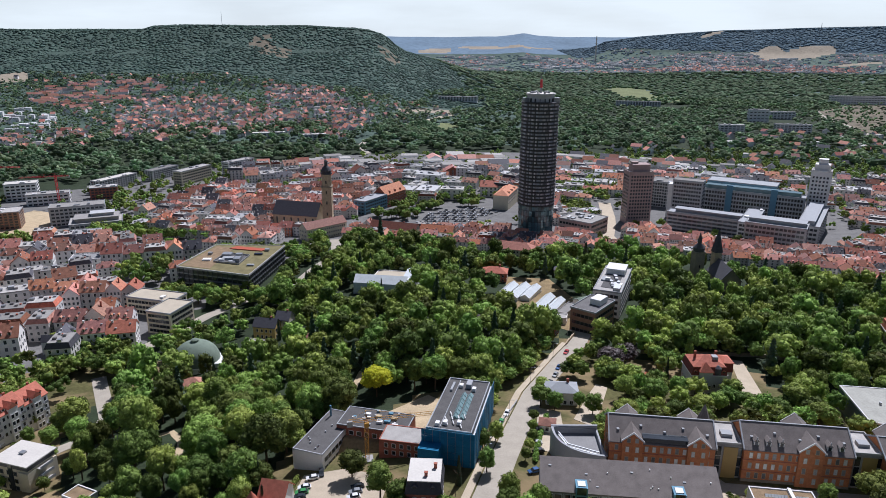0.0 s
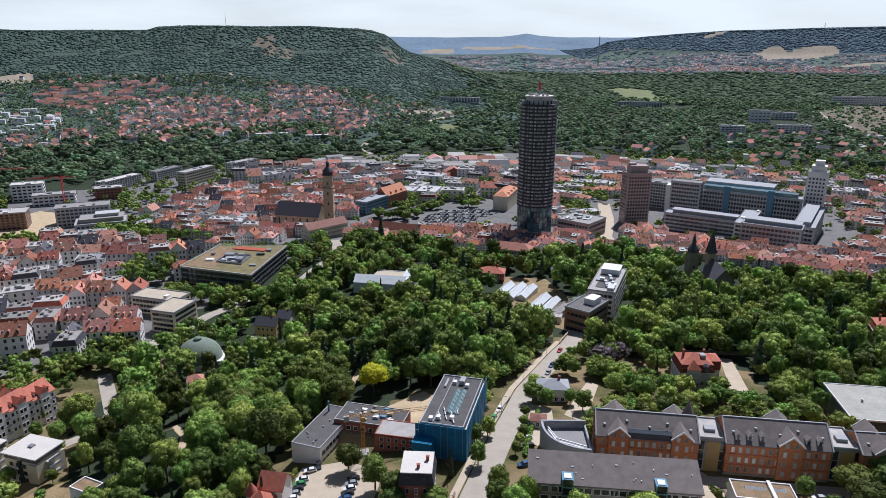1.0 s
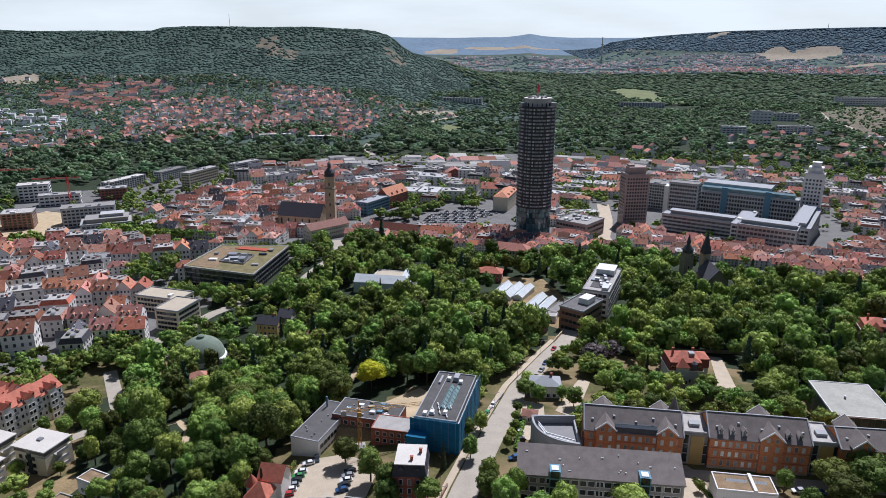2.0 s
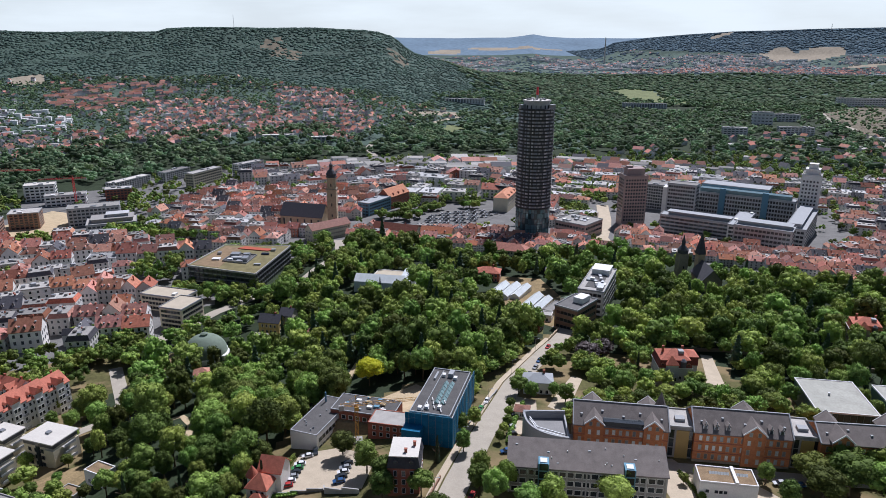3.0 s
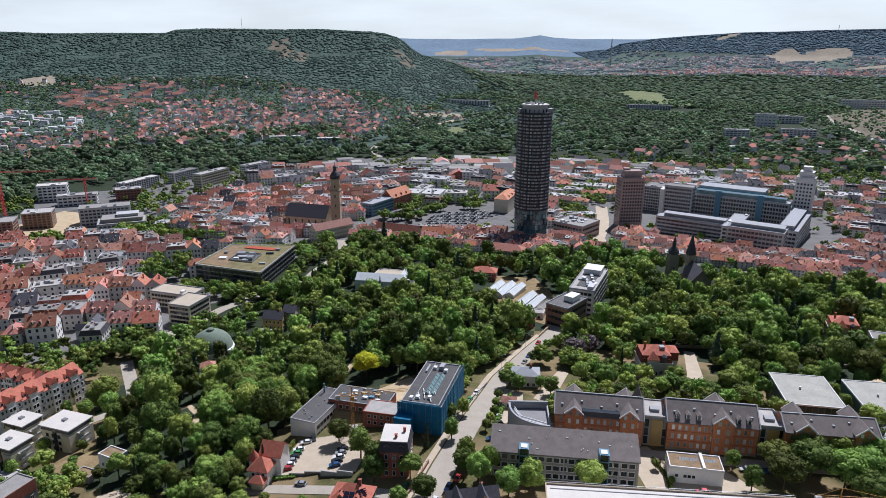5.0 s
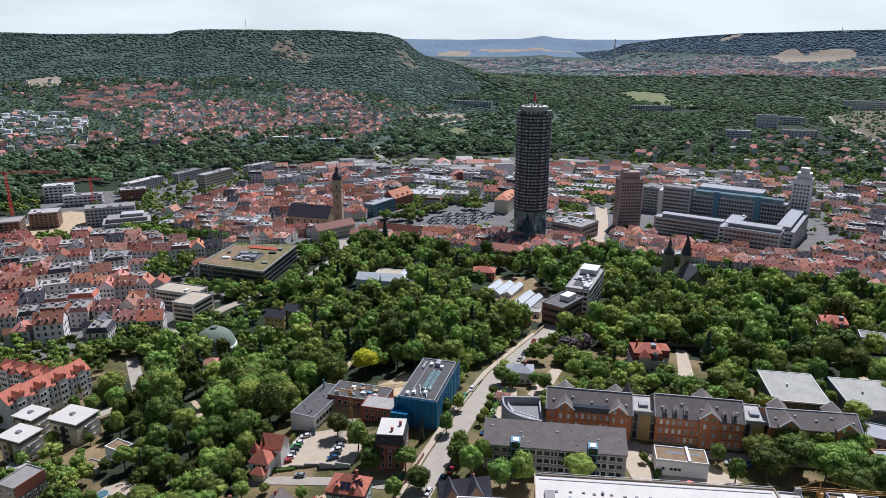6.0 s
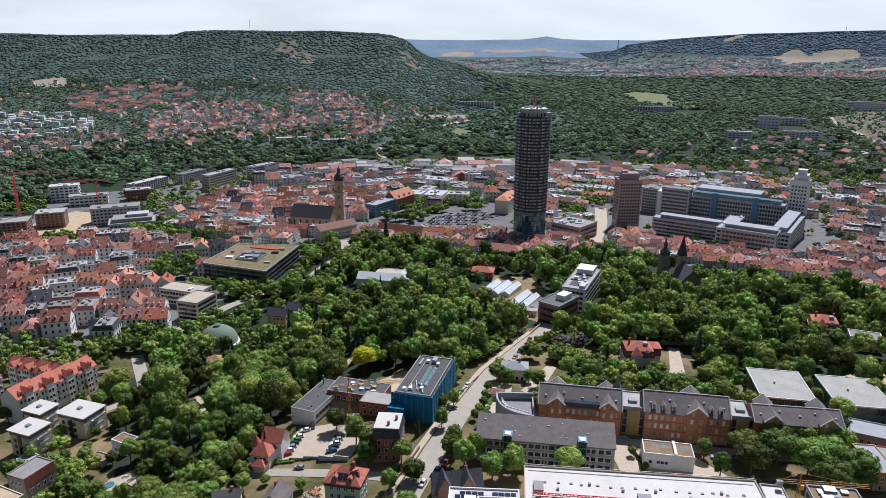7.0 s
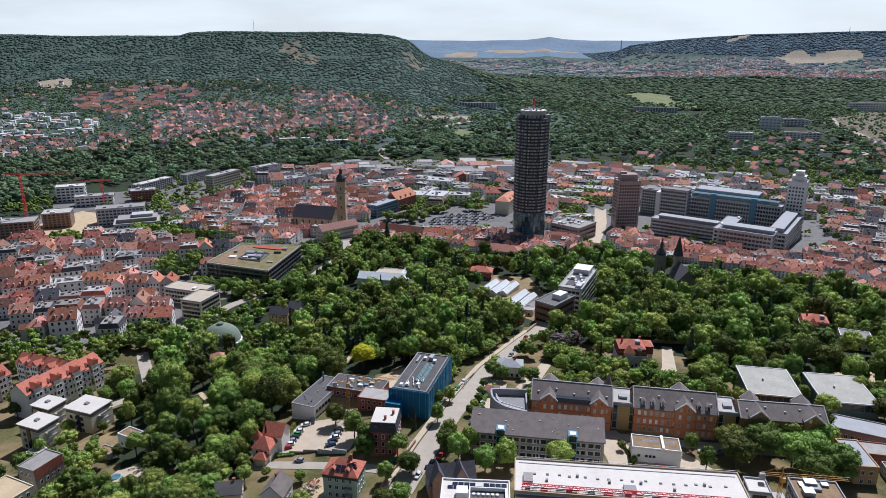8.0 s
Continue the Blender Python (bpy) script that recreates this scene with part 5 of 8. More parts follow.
def garden_villa(x, y, ang, L, D, h, wall, band, roof, label, wing):
    """A villa under a tall shingled mansard with a hipped top, a gabled bay and a rounded dormer."""
    t = thing("garden_villa", label, "house", site(x, y, L, D, ang))
    part("wall", Shape().box(-L / 2, -D / 2, -4, L / 2, D / 2, h), wall, t)
    part("eaves", Shape().box(-L / 2 - 0.4, -D / 2 - 0.4, h, L / 2 + 0.4, D / 2 + 0.4, h + 0.3), FRAME_W, t)
    part("mansard", Shape().upright([(-L / 2 - 0.2, -D / 2 - 0.2), (L / 2 + 0.2, -D / 2 - 0.2), (L / 2 + 0.2, D / 2 + 0.2), (-L / 2 - 0.2, D / 2 + 0.2)], h + 0.3, h + 3.6, 0, 0.9), band, t, "dark red shingled attic storey")
    part("roof", hip_roof(L * 0.9, D * 0.9, h + 3.6, 3.2, 0.3), roof, t, "orange-red tiled hipped roof")
    b = part("front_bay", Shape().box(-L * 0.3, -D / 2 - 1.6, -4, L * 0.06, -D / 2 + 2, h + 2.2), wall, t)
    part("bay_roof", hip_roof(L * 0.36, 5.2, h + 2.2, 3.4, 0.3), roof, b, at=pose(-L * 0.12, -D / 2 + 0.9, 0))
    for z in range(int(h / 3.2)):
        for dx in (-0.24, -0.12, 0.0):
            part("window", window_mesh(0.95, 1.7, FRAME_W), (), b, at=pose(L * dx, -D / 2 - 1.6, 1.0 + 3.2 * z))
    part("round_dormer", Shape().drum(L * 0.24, -D / 2 + 0.6, h + 0.6, h + 3.4, 1.4, n=12).drum(L * 0.24, -D / 2 + 0.6, h + 3.4, h + 4.4, 1.5, 0.4, n=12), SLATE, t)
    for dx in (-0.4, 0.4):
        dormer(t, L * dx, -D / 2 + 0.3, h + 0.8, 1.2, 1.4, roof, WHITE_WALL)
    windows(t, L, D, "flr", [0.9 + 3.2 * k for k in range(int(h / 3.2))], 2.6, 1.0, 1.7, cross=True)
    if wing:
        part("side_wing", Shape().box(L / 2, -1.5, -4, L / 2 + 4, D / 2 - 0.5, h - 0.6), wall, t)
        part("wing_attic", Shape().upright([(L / 2, -1.7), (L / 2 + 4.2, -1.7), (L / 2 + 4.2, D / 2 - 0.3), (L / 2, D / 2 - 0.3)], h - 0.6, h + 3.4, 0, 0.94), band, t)
        part("wing_roof", hip_roof(4.2, D / 2 + 1.4, h + 3.4, 1.6, 0.2), roof, t, at=pose(L / 2 + 2.0, D / 4 - 1.0, 0))
    part("flat_deck", Shape().box(L * 0.14, -D * 0.2, h + 5.2, L * 0.3, D * 0.02, h + 6.6), ZINC, t)
    chimney(t, -L * 0.3, 0.8, h + 4.5, h + 7.6)
    chimney(t, L * 0.32, 1.6, h + 4.5, h + 7.4)
    return t


SHINGLE = material("red_shingle", (0.19, 0.06, 0.05), 0.85, size=1.0, vary=0.3)
garden_villa(109.6, 257.0, -2, 14.2, 12.6, 9.6, LIGHT_WALL, SHINGLE, TILE_NEW, "grey four-storey villa with dark red mansard and orange hipped roof", True)
garden_villa(228.0, 311.0, -18, 14.5, 11.5, 9.0, PINK_STONE, TILE_NEW, TILE_NEW, "pale villa with orange tiled mansard roof at the park's edge", False)
simple_house(244, 297, 16, 11, -20, 8, 3, WHITE_WALL, GRAVEL, "white flat-roofed villa at the wood's edge", "flat")
simple_house(47.9, 245.2, 12.5, 9, -4, 5.8, 2.6, WHITE_WALL, ZINC, "small white house with grey metal roof by the street", "hip")
simple_house(38.6, 219.5, 5.5, 5, -10, 3.0, 1.2, WHITE_WALL, TILE, "small gatehouse with flat red tiled roof", "hip", cap=False)
simple_house(34.5, 178.5, 9, 9, -8, 4.5, 1, CONCRETE, GRAVEL, "low flat-roofed concrete annex beside the institute", "flat")
g = simple_house(-16.5, 143.7, 12.5, 9.5, -9, 9.6, 4.4, GREEN_WALL, TILE_NEW, "pale green house with red mansard roof and solar panels", "hip", dormers=2)
part("slate_band", Shape().upright([(-6.5, -5.0), (6.5, -5.0), (6.5, 5.0), (-6.5, 5.0)], 8.4, 9.9, 0, 0.97), SLATE, g)
for k in range(6):
    part("solar_panel", Shape().box(-0.8, -0.5, 0.32, 0.8, 0.5, 0.4), SOLAR, g, at=pose(-2.6 + 1.75 * (k % 3), -3.5 + 1.05 * (k // 3), 10.95 + 0.85 * (k // 3), 39, 0, 0))
for k in range(4):
    part("solar_panel", Shape().box(-1.6, -0.05, 0, 1.6, 0.12, 1.0), SOLAR, g, at=pose(3.9 - 0.25 * k, -2.2 + 0.45 * k, 11.0 + 0.42 * k, 38, 0, 40))
part("fire_stair", Shape().box(1.6, -6.2, -1, 4.6, -4.9, 0.1).box(1.6, -6.2, 2.6, 4.6, -4.9, 2.75).box(1.6, -6.2, 5.4, 4.6, -4.9, 5.55).beam((1.7, -6.1, 0), (4.5, -6.1, 2.7), 0.2).beam((4.5, -6.1, 2.7), (1.7, -6.1, 5.5), 0.2), STEEL, g)
s = simple_house(21.5, 142.9, 16.5, 9, 12, 6.2, 4.8, BRICK_BROWN, SLATE, "brown brick house with steep grey slate roof and cross gables", "gable")
for k in (-5, 3):
    part("cross_gable", Shape().prism([(-2.2, 0), (2.2, 0), (2.2, 8.2), (0, 12.2), (-2.2, 8.2)], -5.4, 0, 0, "y"), BRICK_BROWN, s, at=pose(k, 0, 0))
    part("cross_roof", Shape().prism([(-2.8, 7.2), (0, 12.3), (2.8, 7.2), (2.8, 7.5), (0, 12.8), (-2.8, 7.5)][::-1], -5.9, 0.5, 0, "y"), SLATE, s, at=pose(k, 0, 0))


def turret_villa():
    t = thing("turret_villa", "white villa with red tiled roofs and a conical turret", "house", site(-53.7, 174.5, 9, 15, -11))
    part("wall", gable_wall(8, 7.5, 8.6, 3.6), WHITE_WALL, t, at=pose(1.5, 4.5, 0))
    part("roof", gable_roof(8, 7.5, 8.6, 3.6), TILE_NEW, t, at=pose(1.5, 4.5, 0))
    part("front_wing", Shape().box(-4, -6, -4, 3.4, 1, 6), WHITE_WALL, t)
    part("front_roof", hip_roof(7.4, 7, 6, 4.2), TILE_NEW, t, at=pose(-0.3, -2.5, 0))
    part("turret", Shape().drum(-4.2, -0.5, -4, 7.4, 1.9, n=14), WHITE_WALL, t)
    part("turret_roof", Shape().drum(-4.2, -0.5, 7.4, 11.2, 2.4, 0.05, n=14), TILE_NEW, t)
    part("porch_roof", hip_roof(5, 3.6, 3.4, 2.4), TILE_NEW, t, at=pose(0.6, -7.4, 0))
    part("porch", Shape().box(-1.6, -8.8, -3, 2.8, -6, 3.4), CREAM_WALL, t)
    for z in (1, 4):
        for k in (-2, 0, 2):
            part("window", window_mesh(0.9, 1.4), (), t, at=pose(k, -6, z))


turret_villa()
simple_house(-41.0, 141.8, 9, 8.2, 82, 5.4, 3.8, WHITE_WALL, SLATE_BROWN, "white gabled house with brown roof beside the car park", "gable")
simple_house(-60, 146, 9, 7, 10, 4.2, 2.8, CREAM_WALL, BITUMEN, "low cream garden house among trees", "gable")
simple_house(-57, 130, 10, 7, 20, 4.0, 2.4, WHITE_WALL, BITUMEN, "low white shed with dark roof among trees", "gable")
simple_house(-121.5, 193.0, 9.2, 6.5, -24, 5.6, 1, WHITE_WALL, DRY_ROOF, "small white cube house with planted flat roof", "flat")
t = simple_house(-144.2, 164.8, 9, 13, -19, 11.5, 1, GREY_WALL, GRAVEL, "four-storey house under renovation with skylights and red cladding", "flat")
part("red_gable", Shape().box(4.5, -6.2, 7.5, 4.65, 6.2, 11.9), BRICK_RED, t)
t = simple_house(-147, 148, 16, 11, -22, 10, 1, CREAM_WALL, SAND, "unfinished house with open timber roof deck and green scaffold net", "flat")
part("scaffold_net", Shape().box(-8, -6.2, -2, 8, -6.0, 9.6), material("green_net", (0.03, 0.16, 0.12), 0.8, size=2, vary=0.25), t)
simple_house(-160, 186, 10, 7, -18, 3.2, 1, WHITE_WALL, GRAVEL, "low garage with gravel roof", "flat")
simple_house(-128, 184, 8, 5, -20, 3.0, 1, CONCRETE, DRY_ROOF, "garage with dry planted roof", "flat")
simple_house(-100.5, 358, 13, 9, -10, 7.6, 3.6, material("yellow_wall", (0.50, 0.37, 0.14), 0.9, size=4, vary=0.12), SLATE, "yellow villa with grey slate roof in the garden", "gable")
simple_house(-92, 366, 8, 9, -10, 8.5, 3.4, CREAM_WALL, SLATE, "cream villa wing with slate roof", "gable")
simple_house(-101, 338, 12, 6, -10, 4.6, 1, CREAM_WALL, GRAVEL, "low cream garden pavilion", "flat")
simple_house(-72, 340, 5, 5, 30, 4, 2.4, WHITE_WALL, TILE, "little house with red pyramid roof between trees", "hip", cap=False)
simple_house(-118, 288, 8, 7, 20, 5, 3, WHITE_WALL, TILE, "small house with red hip roof deep in the park", "hip", cap=False)


def planetarium():
    x, y = -128.5, 322
    t = thing("planetarium", "domed planetarium with weathered green copper dome", "planetarium", site(x, y, 28, 28, 0, 0.5))
    part("drum", Shape().drum(0, 0, -4, 3.6, 12.2, n=48), WHITE_WALL, t)
    s, n = Shape(), 48
    v, f, rings = [], [], 12
    for i in range(rings):
        a = math.pi / 2 * i / rings
        v += [(11.9 * math.cos(a) * math.cos(2 * math.pi * k / n), 11.9 * math.cos(a) * math.sin(2 * math.pi * k / n), 3.6 + 10.6 * math.sin(a)) for k in range(n)]
    v.append((0, 0, 14.2))
    for i in range(rings - 1):
        f += [(i * n + k, i * n + (k + 1) % n, i * n + n + (k + 1) % n, i * n + n + k) for k in range(n)]
    f += [((rings - 1) * n + k, (rings - 1) * n + (k + 1) % n, rings * n) for k in range(n)]
    d = part("dome", s.solid(v, f), COPPER, t, "green copper dome")
    for p in d.data.polygons:
        p.use_smooth = True
    part("cornice", Shape().drum(0, 0, 3.2, 3.9, 12.6, n=48), WHITE_WALL, t)
    part("lantern", Shape().drum(0, 0, 13.8, 15.0, 1.9, n=20).drum(0, 0, 15.0, 15.5, 2.1, 1.2, n=20), COPPER, t)
    part("entrance_hall", Shape().box(10, -5, -3, 19, 6, 3.6).box(9.5, -5.5, 3.6, 19.5, 6.5, 4.1), WHITE_WALL, t)


planetarium()


def library():
    t = thing("library", "large modern library with sedum roof and dark banded facade", "library", site(LIB[0], LIB[1], 60, 66, 0))
    h = 14.6
    out = [(-37, -22), (19, -40), (28, 30), (-26, 31)]
    part("wall", Shape().upright(out, -4, h), FRAME_D, t)
    part("roof", Shape().upright([(x * 0.985, y * 0.985) for x, y in out], h, h + 0.3), SEDUM, t, "yellow-green sedum roof")
    part("dry_roof_field", Shape().upright([(-34, -20), (-12, -27), (-9, 22), (-24, 28)], h + 0.3, h + 0.42), DRY_ROOF, t, "brown parched roof planting")
    for (x0, y0), (x1, y1) in zip(out, out[1:] + out[:1]):
        run, a = math.hypot(x1 - x0, y1 - y0), math.degrees(math.atan2(y1 - y0, x1 - x0))
        for k in range(4):
            part("window_band", Shape().box(0.6, -0.25, 0.8 + 3.6 * k, run - 0.6, 0.05, 3.0 + 3.6 * k), GLASS, t, at=pose(x0, y0, 0, 0, 0, a))
            part("concrete_band", Shape().box(0, -0.4, 3.0 + 3.6 * k, run, 0.1, 3.7 + 3.6 * k), STEEL, t, at=pose(x0, y0, 0, 0, 0, a))
        part("parapet", Shape().box(0, -0.45, h - 0.3, run, 0.25, h + 0.6), CONCRETE, t, at=pose(x0, y0, 0, 0, 0, a))
        for k in range(int(run / 4)):
            part("facade_fin", Shape().box(4 * k + 1.9, -0.75, 0.5, 4 * k + 2.1, -0.4, h - 0.3), FRAME_D, t, at=pose(x0, y0, 0, 0, 0, a))
    rim = [(-14, -12), (6, -18), (8, 3), (-11, 8)]
    for (x0, y0), (x1, y1) in zip(rim, rim[1:] + rim[:1]):
        run, a = math.hypot(x1 - x0, y1 - y0), math.degrees(math.atan2(y1 - y0, x1 - x0))
        part("plant_screen", Shape().box(0, -0.2, h + 0.3, run, 0.2, h + 1.5), STEEL, t, "grey screen round the roof plant", at=pose(x0, y0, 0, 0, 0, a))
    part("plant_deck", Shape().upright(rim, h + 0.42, h + 0.6), BITUMEN, t, "dark roof plant deck")
    for sx, sy, p, q, z, m in ((-8, 2, 3.4, 3, 2.2, STEEL), (-5, -6, 4, 2, 1.6, ZINC), (3, -10, 2.2, 3.5, 2.8, STEEL), (14, 6, 3, 1.2, 1.0, SOLAR), (-20, -8, 3, 2, 1.0, WHITE_WALL), (2, -2, 2.4, 2, 3.2, STEEL), (0, -14, 2.4, 1.5, 1.4, ZINC), (-9, -9, 2, 1.2, 1.2, WHITE_WALL), (-22, 6, 1.4, 1.4, 1.6, STEEL), (15, -20, 2.5, 1.0, 0.9, ZINC), (18, 16, 1.6, 1.6, 1.3, STEEL)):
        part("rooftop_unit", Shape().box(sx - p, sy - q, h + 0.3, sx + p, sy + q, h + 0.6 + z), m, t)
    part("red_roof_deck", Shape().upright([(-12, 20), (14, 14), (18, 19), (-8, 26)], h + 0.42, h + 1.0), COURT, t, "red painted roof deck")


library()


def office_flat(x, y, L, D, ang, h, wall, roof, label, storeys, name="office_block", units=4, seed=1, step=2.6, w=2.0):
    t = works_wing(x, y, L, D, ang, h, wall, roof, label, storeys, step, w, 1.6, "flr", name)
    rooftop(t, L, D, h, units, seed)
    return t


office_flat(-167, 386, 17, 22, -16, 13.6, CREAM_WALL, TAN_ROOF, "pale four-storey school block with tan flat roof", 4, units=0)
office_flat(-186, 412, 34, 16, -16, 11, CREAM_WALL, TAN_ROOF, "long pale flat-roofed wing behind the school block", 3, units=1)
lab = office_flat(102, 383, 46, 15.5, 68, 18, WHITE_WALL, GRAVEL, "white laboratory block with crowded flat roof", 5, units=6, seed=2)
lab2 = office_flat(81.4, 342.3, 23.3, 14.4, 51.2, 13.6, BRICK_BROWN, BITUMEN, "brown brick laboratory with white rooftop plant box", 3, units=0)
part("plant_box", Shape().box(-1, -4.5, 13.7, 8, 1.5, 17), WHITE_WALL, lab2, "white metal plant box")
part("roof_recess", Shape().box(-17, -4.6, 18.2, 12, 4.6, 18.35), BITUMEN, lab, "dark recessed roof deck")
part("penthouse", Shape().box(8, -5.5, 18.1, 20, 5.5, 21.4).box(7.7, -5.8, 21.4, 20.3, 5.8, 21.8), WHITE_WALL, lab, "white rooftop penthouse")
for k in range(7):
    part("roof_duct", Shape().box(-16 + 3.4 * k, -3 + (k * 5 % 4), 18.35, -14 + 3.4 * k, -1.2 + (k * 5 % 4), 19.4 + 0.2 * (k % 3)), (ZINC, WHITE_WALL, STEEL)[k % 3], lab)
for k in range(4):
    part("balcony_band", Shape().box(-23.2, -8.05, 3.2 + 3.5 * k, 23.2, -7.6, 4.1 + 3.5 * k), CONCRETE, lab)


def glasshouse(x, y, L, D, ang, h, rise, label, spans=1, name="greenhouse"):
    t = thing(name, label, "greenhouse", site(x, y, L, D, ang, 0.5), "greenhouses")
    part("plinth", Shape().box(-L / 2, -D / 2, -3, L / 2, D / 2, 0.8), WHITE_WALL, t)
    d = D / spans
    for k in range(spans):
        m = pose(0, -D / 2 + d * (k + 0.5), 0)
        part("end_and_side_glass", gable_wall(L - 0.3, d - 0.3, h, rise, 0.8), GREENHOUSE, t, at=m)
        for i in range(int(L / 2.2)):
            for s in (-1, 1):
                c = Shape()
                k2 = rise / (d / 2)
                x0 = -L / 2 + i * L / int(L / 2.2)
                x1 = x0 + L / int(L / 2.2) - 0.12
                c.solid([(x0, s * d / 2, h), (x1, s * d / 2, h), (x1, 0.02 * s, h + rise), (x0, 0.02 * s, h + rise), (x0, s * d / 2, h + 0.12), (x1, s * d / 2, h + 0.12), (x1, 0.02 * s, h + rise + 0.12), (x0, 0.02 * s, h + rise + 0.12)],
                        [(3, 2, 1, 0), (4, 5, 6, 7), (0, 1, 5, 4), (1, 2, 6, 5), (2, 3, 7, 6), (3, 0, 4, 7)])
                part("roof_pane", c, GREENHOUSE, t, at=m)
    return t


glasshouse(-41, 429, 36, 13, -9, 6.5, 4.0, "large palm house with white shaded glass roof")
glasshouse(-20, 441, 9, 34, -14, 6.0, 3.4, "glass greenhouse wing running back from the palm house")
simple_house(-36, 447, 22, 14, -12, 5.4, 1, WHITE_WALL, TAN_ROOF, "flat-roofed core of the greenhouse group", "flat")
glasshouse(41, 408, 26, 7, 64, 3.2, 2.4, "glass greenhouse with white ribs in the nursery", 1)
glasshouse(48.6, 406, 26, 7, 64, 3.2, 2.4, "glass greenhouse with white ribs in the nursery", 1)
glasshouse(56, 405, 24, 6.6, 64, 3.0, 2.0, "glass greenhouse with white ribs in the nursery", 1)
glasshouse(58.5, 377, 34, 7, 62, 3.2, 2.4, "long glass greenhouse in the nursery", 1)
glasshouse(65.5, 374, 28, 6.2, 62, 3.0, 2.0, "long glass greenhouse in the nursery", 1)
simple_house(72.1, 365.8, 17.8, 6.4, 56, 4.4, 1, GREY_WALL, GRAVEL, "low flat-roofed nursery shed", "flat")
simple_house(86, 385, 11, 8, 30, 4, 1.6, WHITE_WALL, COPPER, "nursery shed with green roof", "gable", cap=False)
simple_house(98, 378, 8, 6, 30, 5, 1, WHITE_WALL, BLUE_WALL, "small shed with blue flat roof", "flat")
simple_house(64, 350.9, 10.6, 6.5, -17, 4.2, 1, WHITE_WALL, GRAVEL, "low white flat-roofed shed", "flat")
simple_house(36, 444, 17, 11, -10, 6.5, 3.4, BRICK_RED, TILE_NEW, "low brick house with bright orange roof", "hip")
simple_house(55, 508, 34, 14, -18, 9.6, 4.8, CREAM_WALL, TILE, "long cream two-storey house with red hipped roof", "hip", dormers=0)
simple_house(84, 455, 10, 7, -10, 5, 2.4, WHITE_WALL, SLATE, "small white house with slate roof", "hip")
simple_house(108, 470, 18, 9, -8, 5, 3, SANDSTONE, TILE, "low stone house with brown tiled roof", "gable")
simple_house(58, 330, 7, 4.5, 60, 5, 2.5, BRICK_RED, TILE, "small brick gatehouse with red roof among trees", "gable", cap=False)
simple_house(-112, 612, 44, 13, 44, 12, 5, CREAM_WALL, TILE, "long cream university building with red roof", "gable", dormers=0)
simple_house(-45, 610, 46, 12, -20, 9, 5, CREAM_WALL, TILE, "long low wing with salmon red roof", "gable")
simple_house(-5, 592, 30, 11, -14, 9, 4.5, CREAM_WALL, TILE, "two-storey old town house with red roof", "gable", dormers=3)


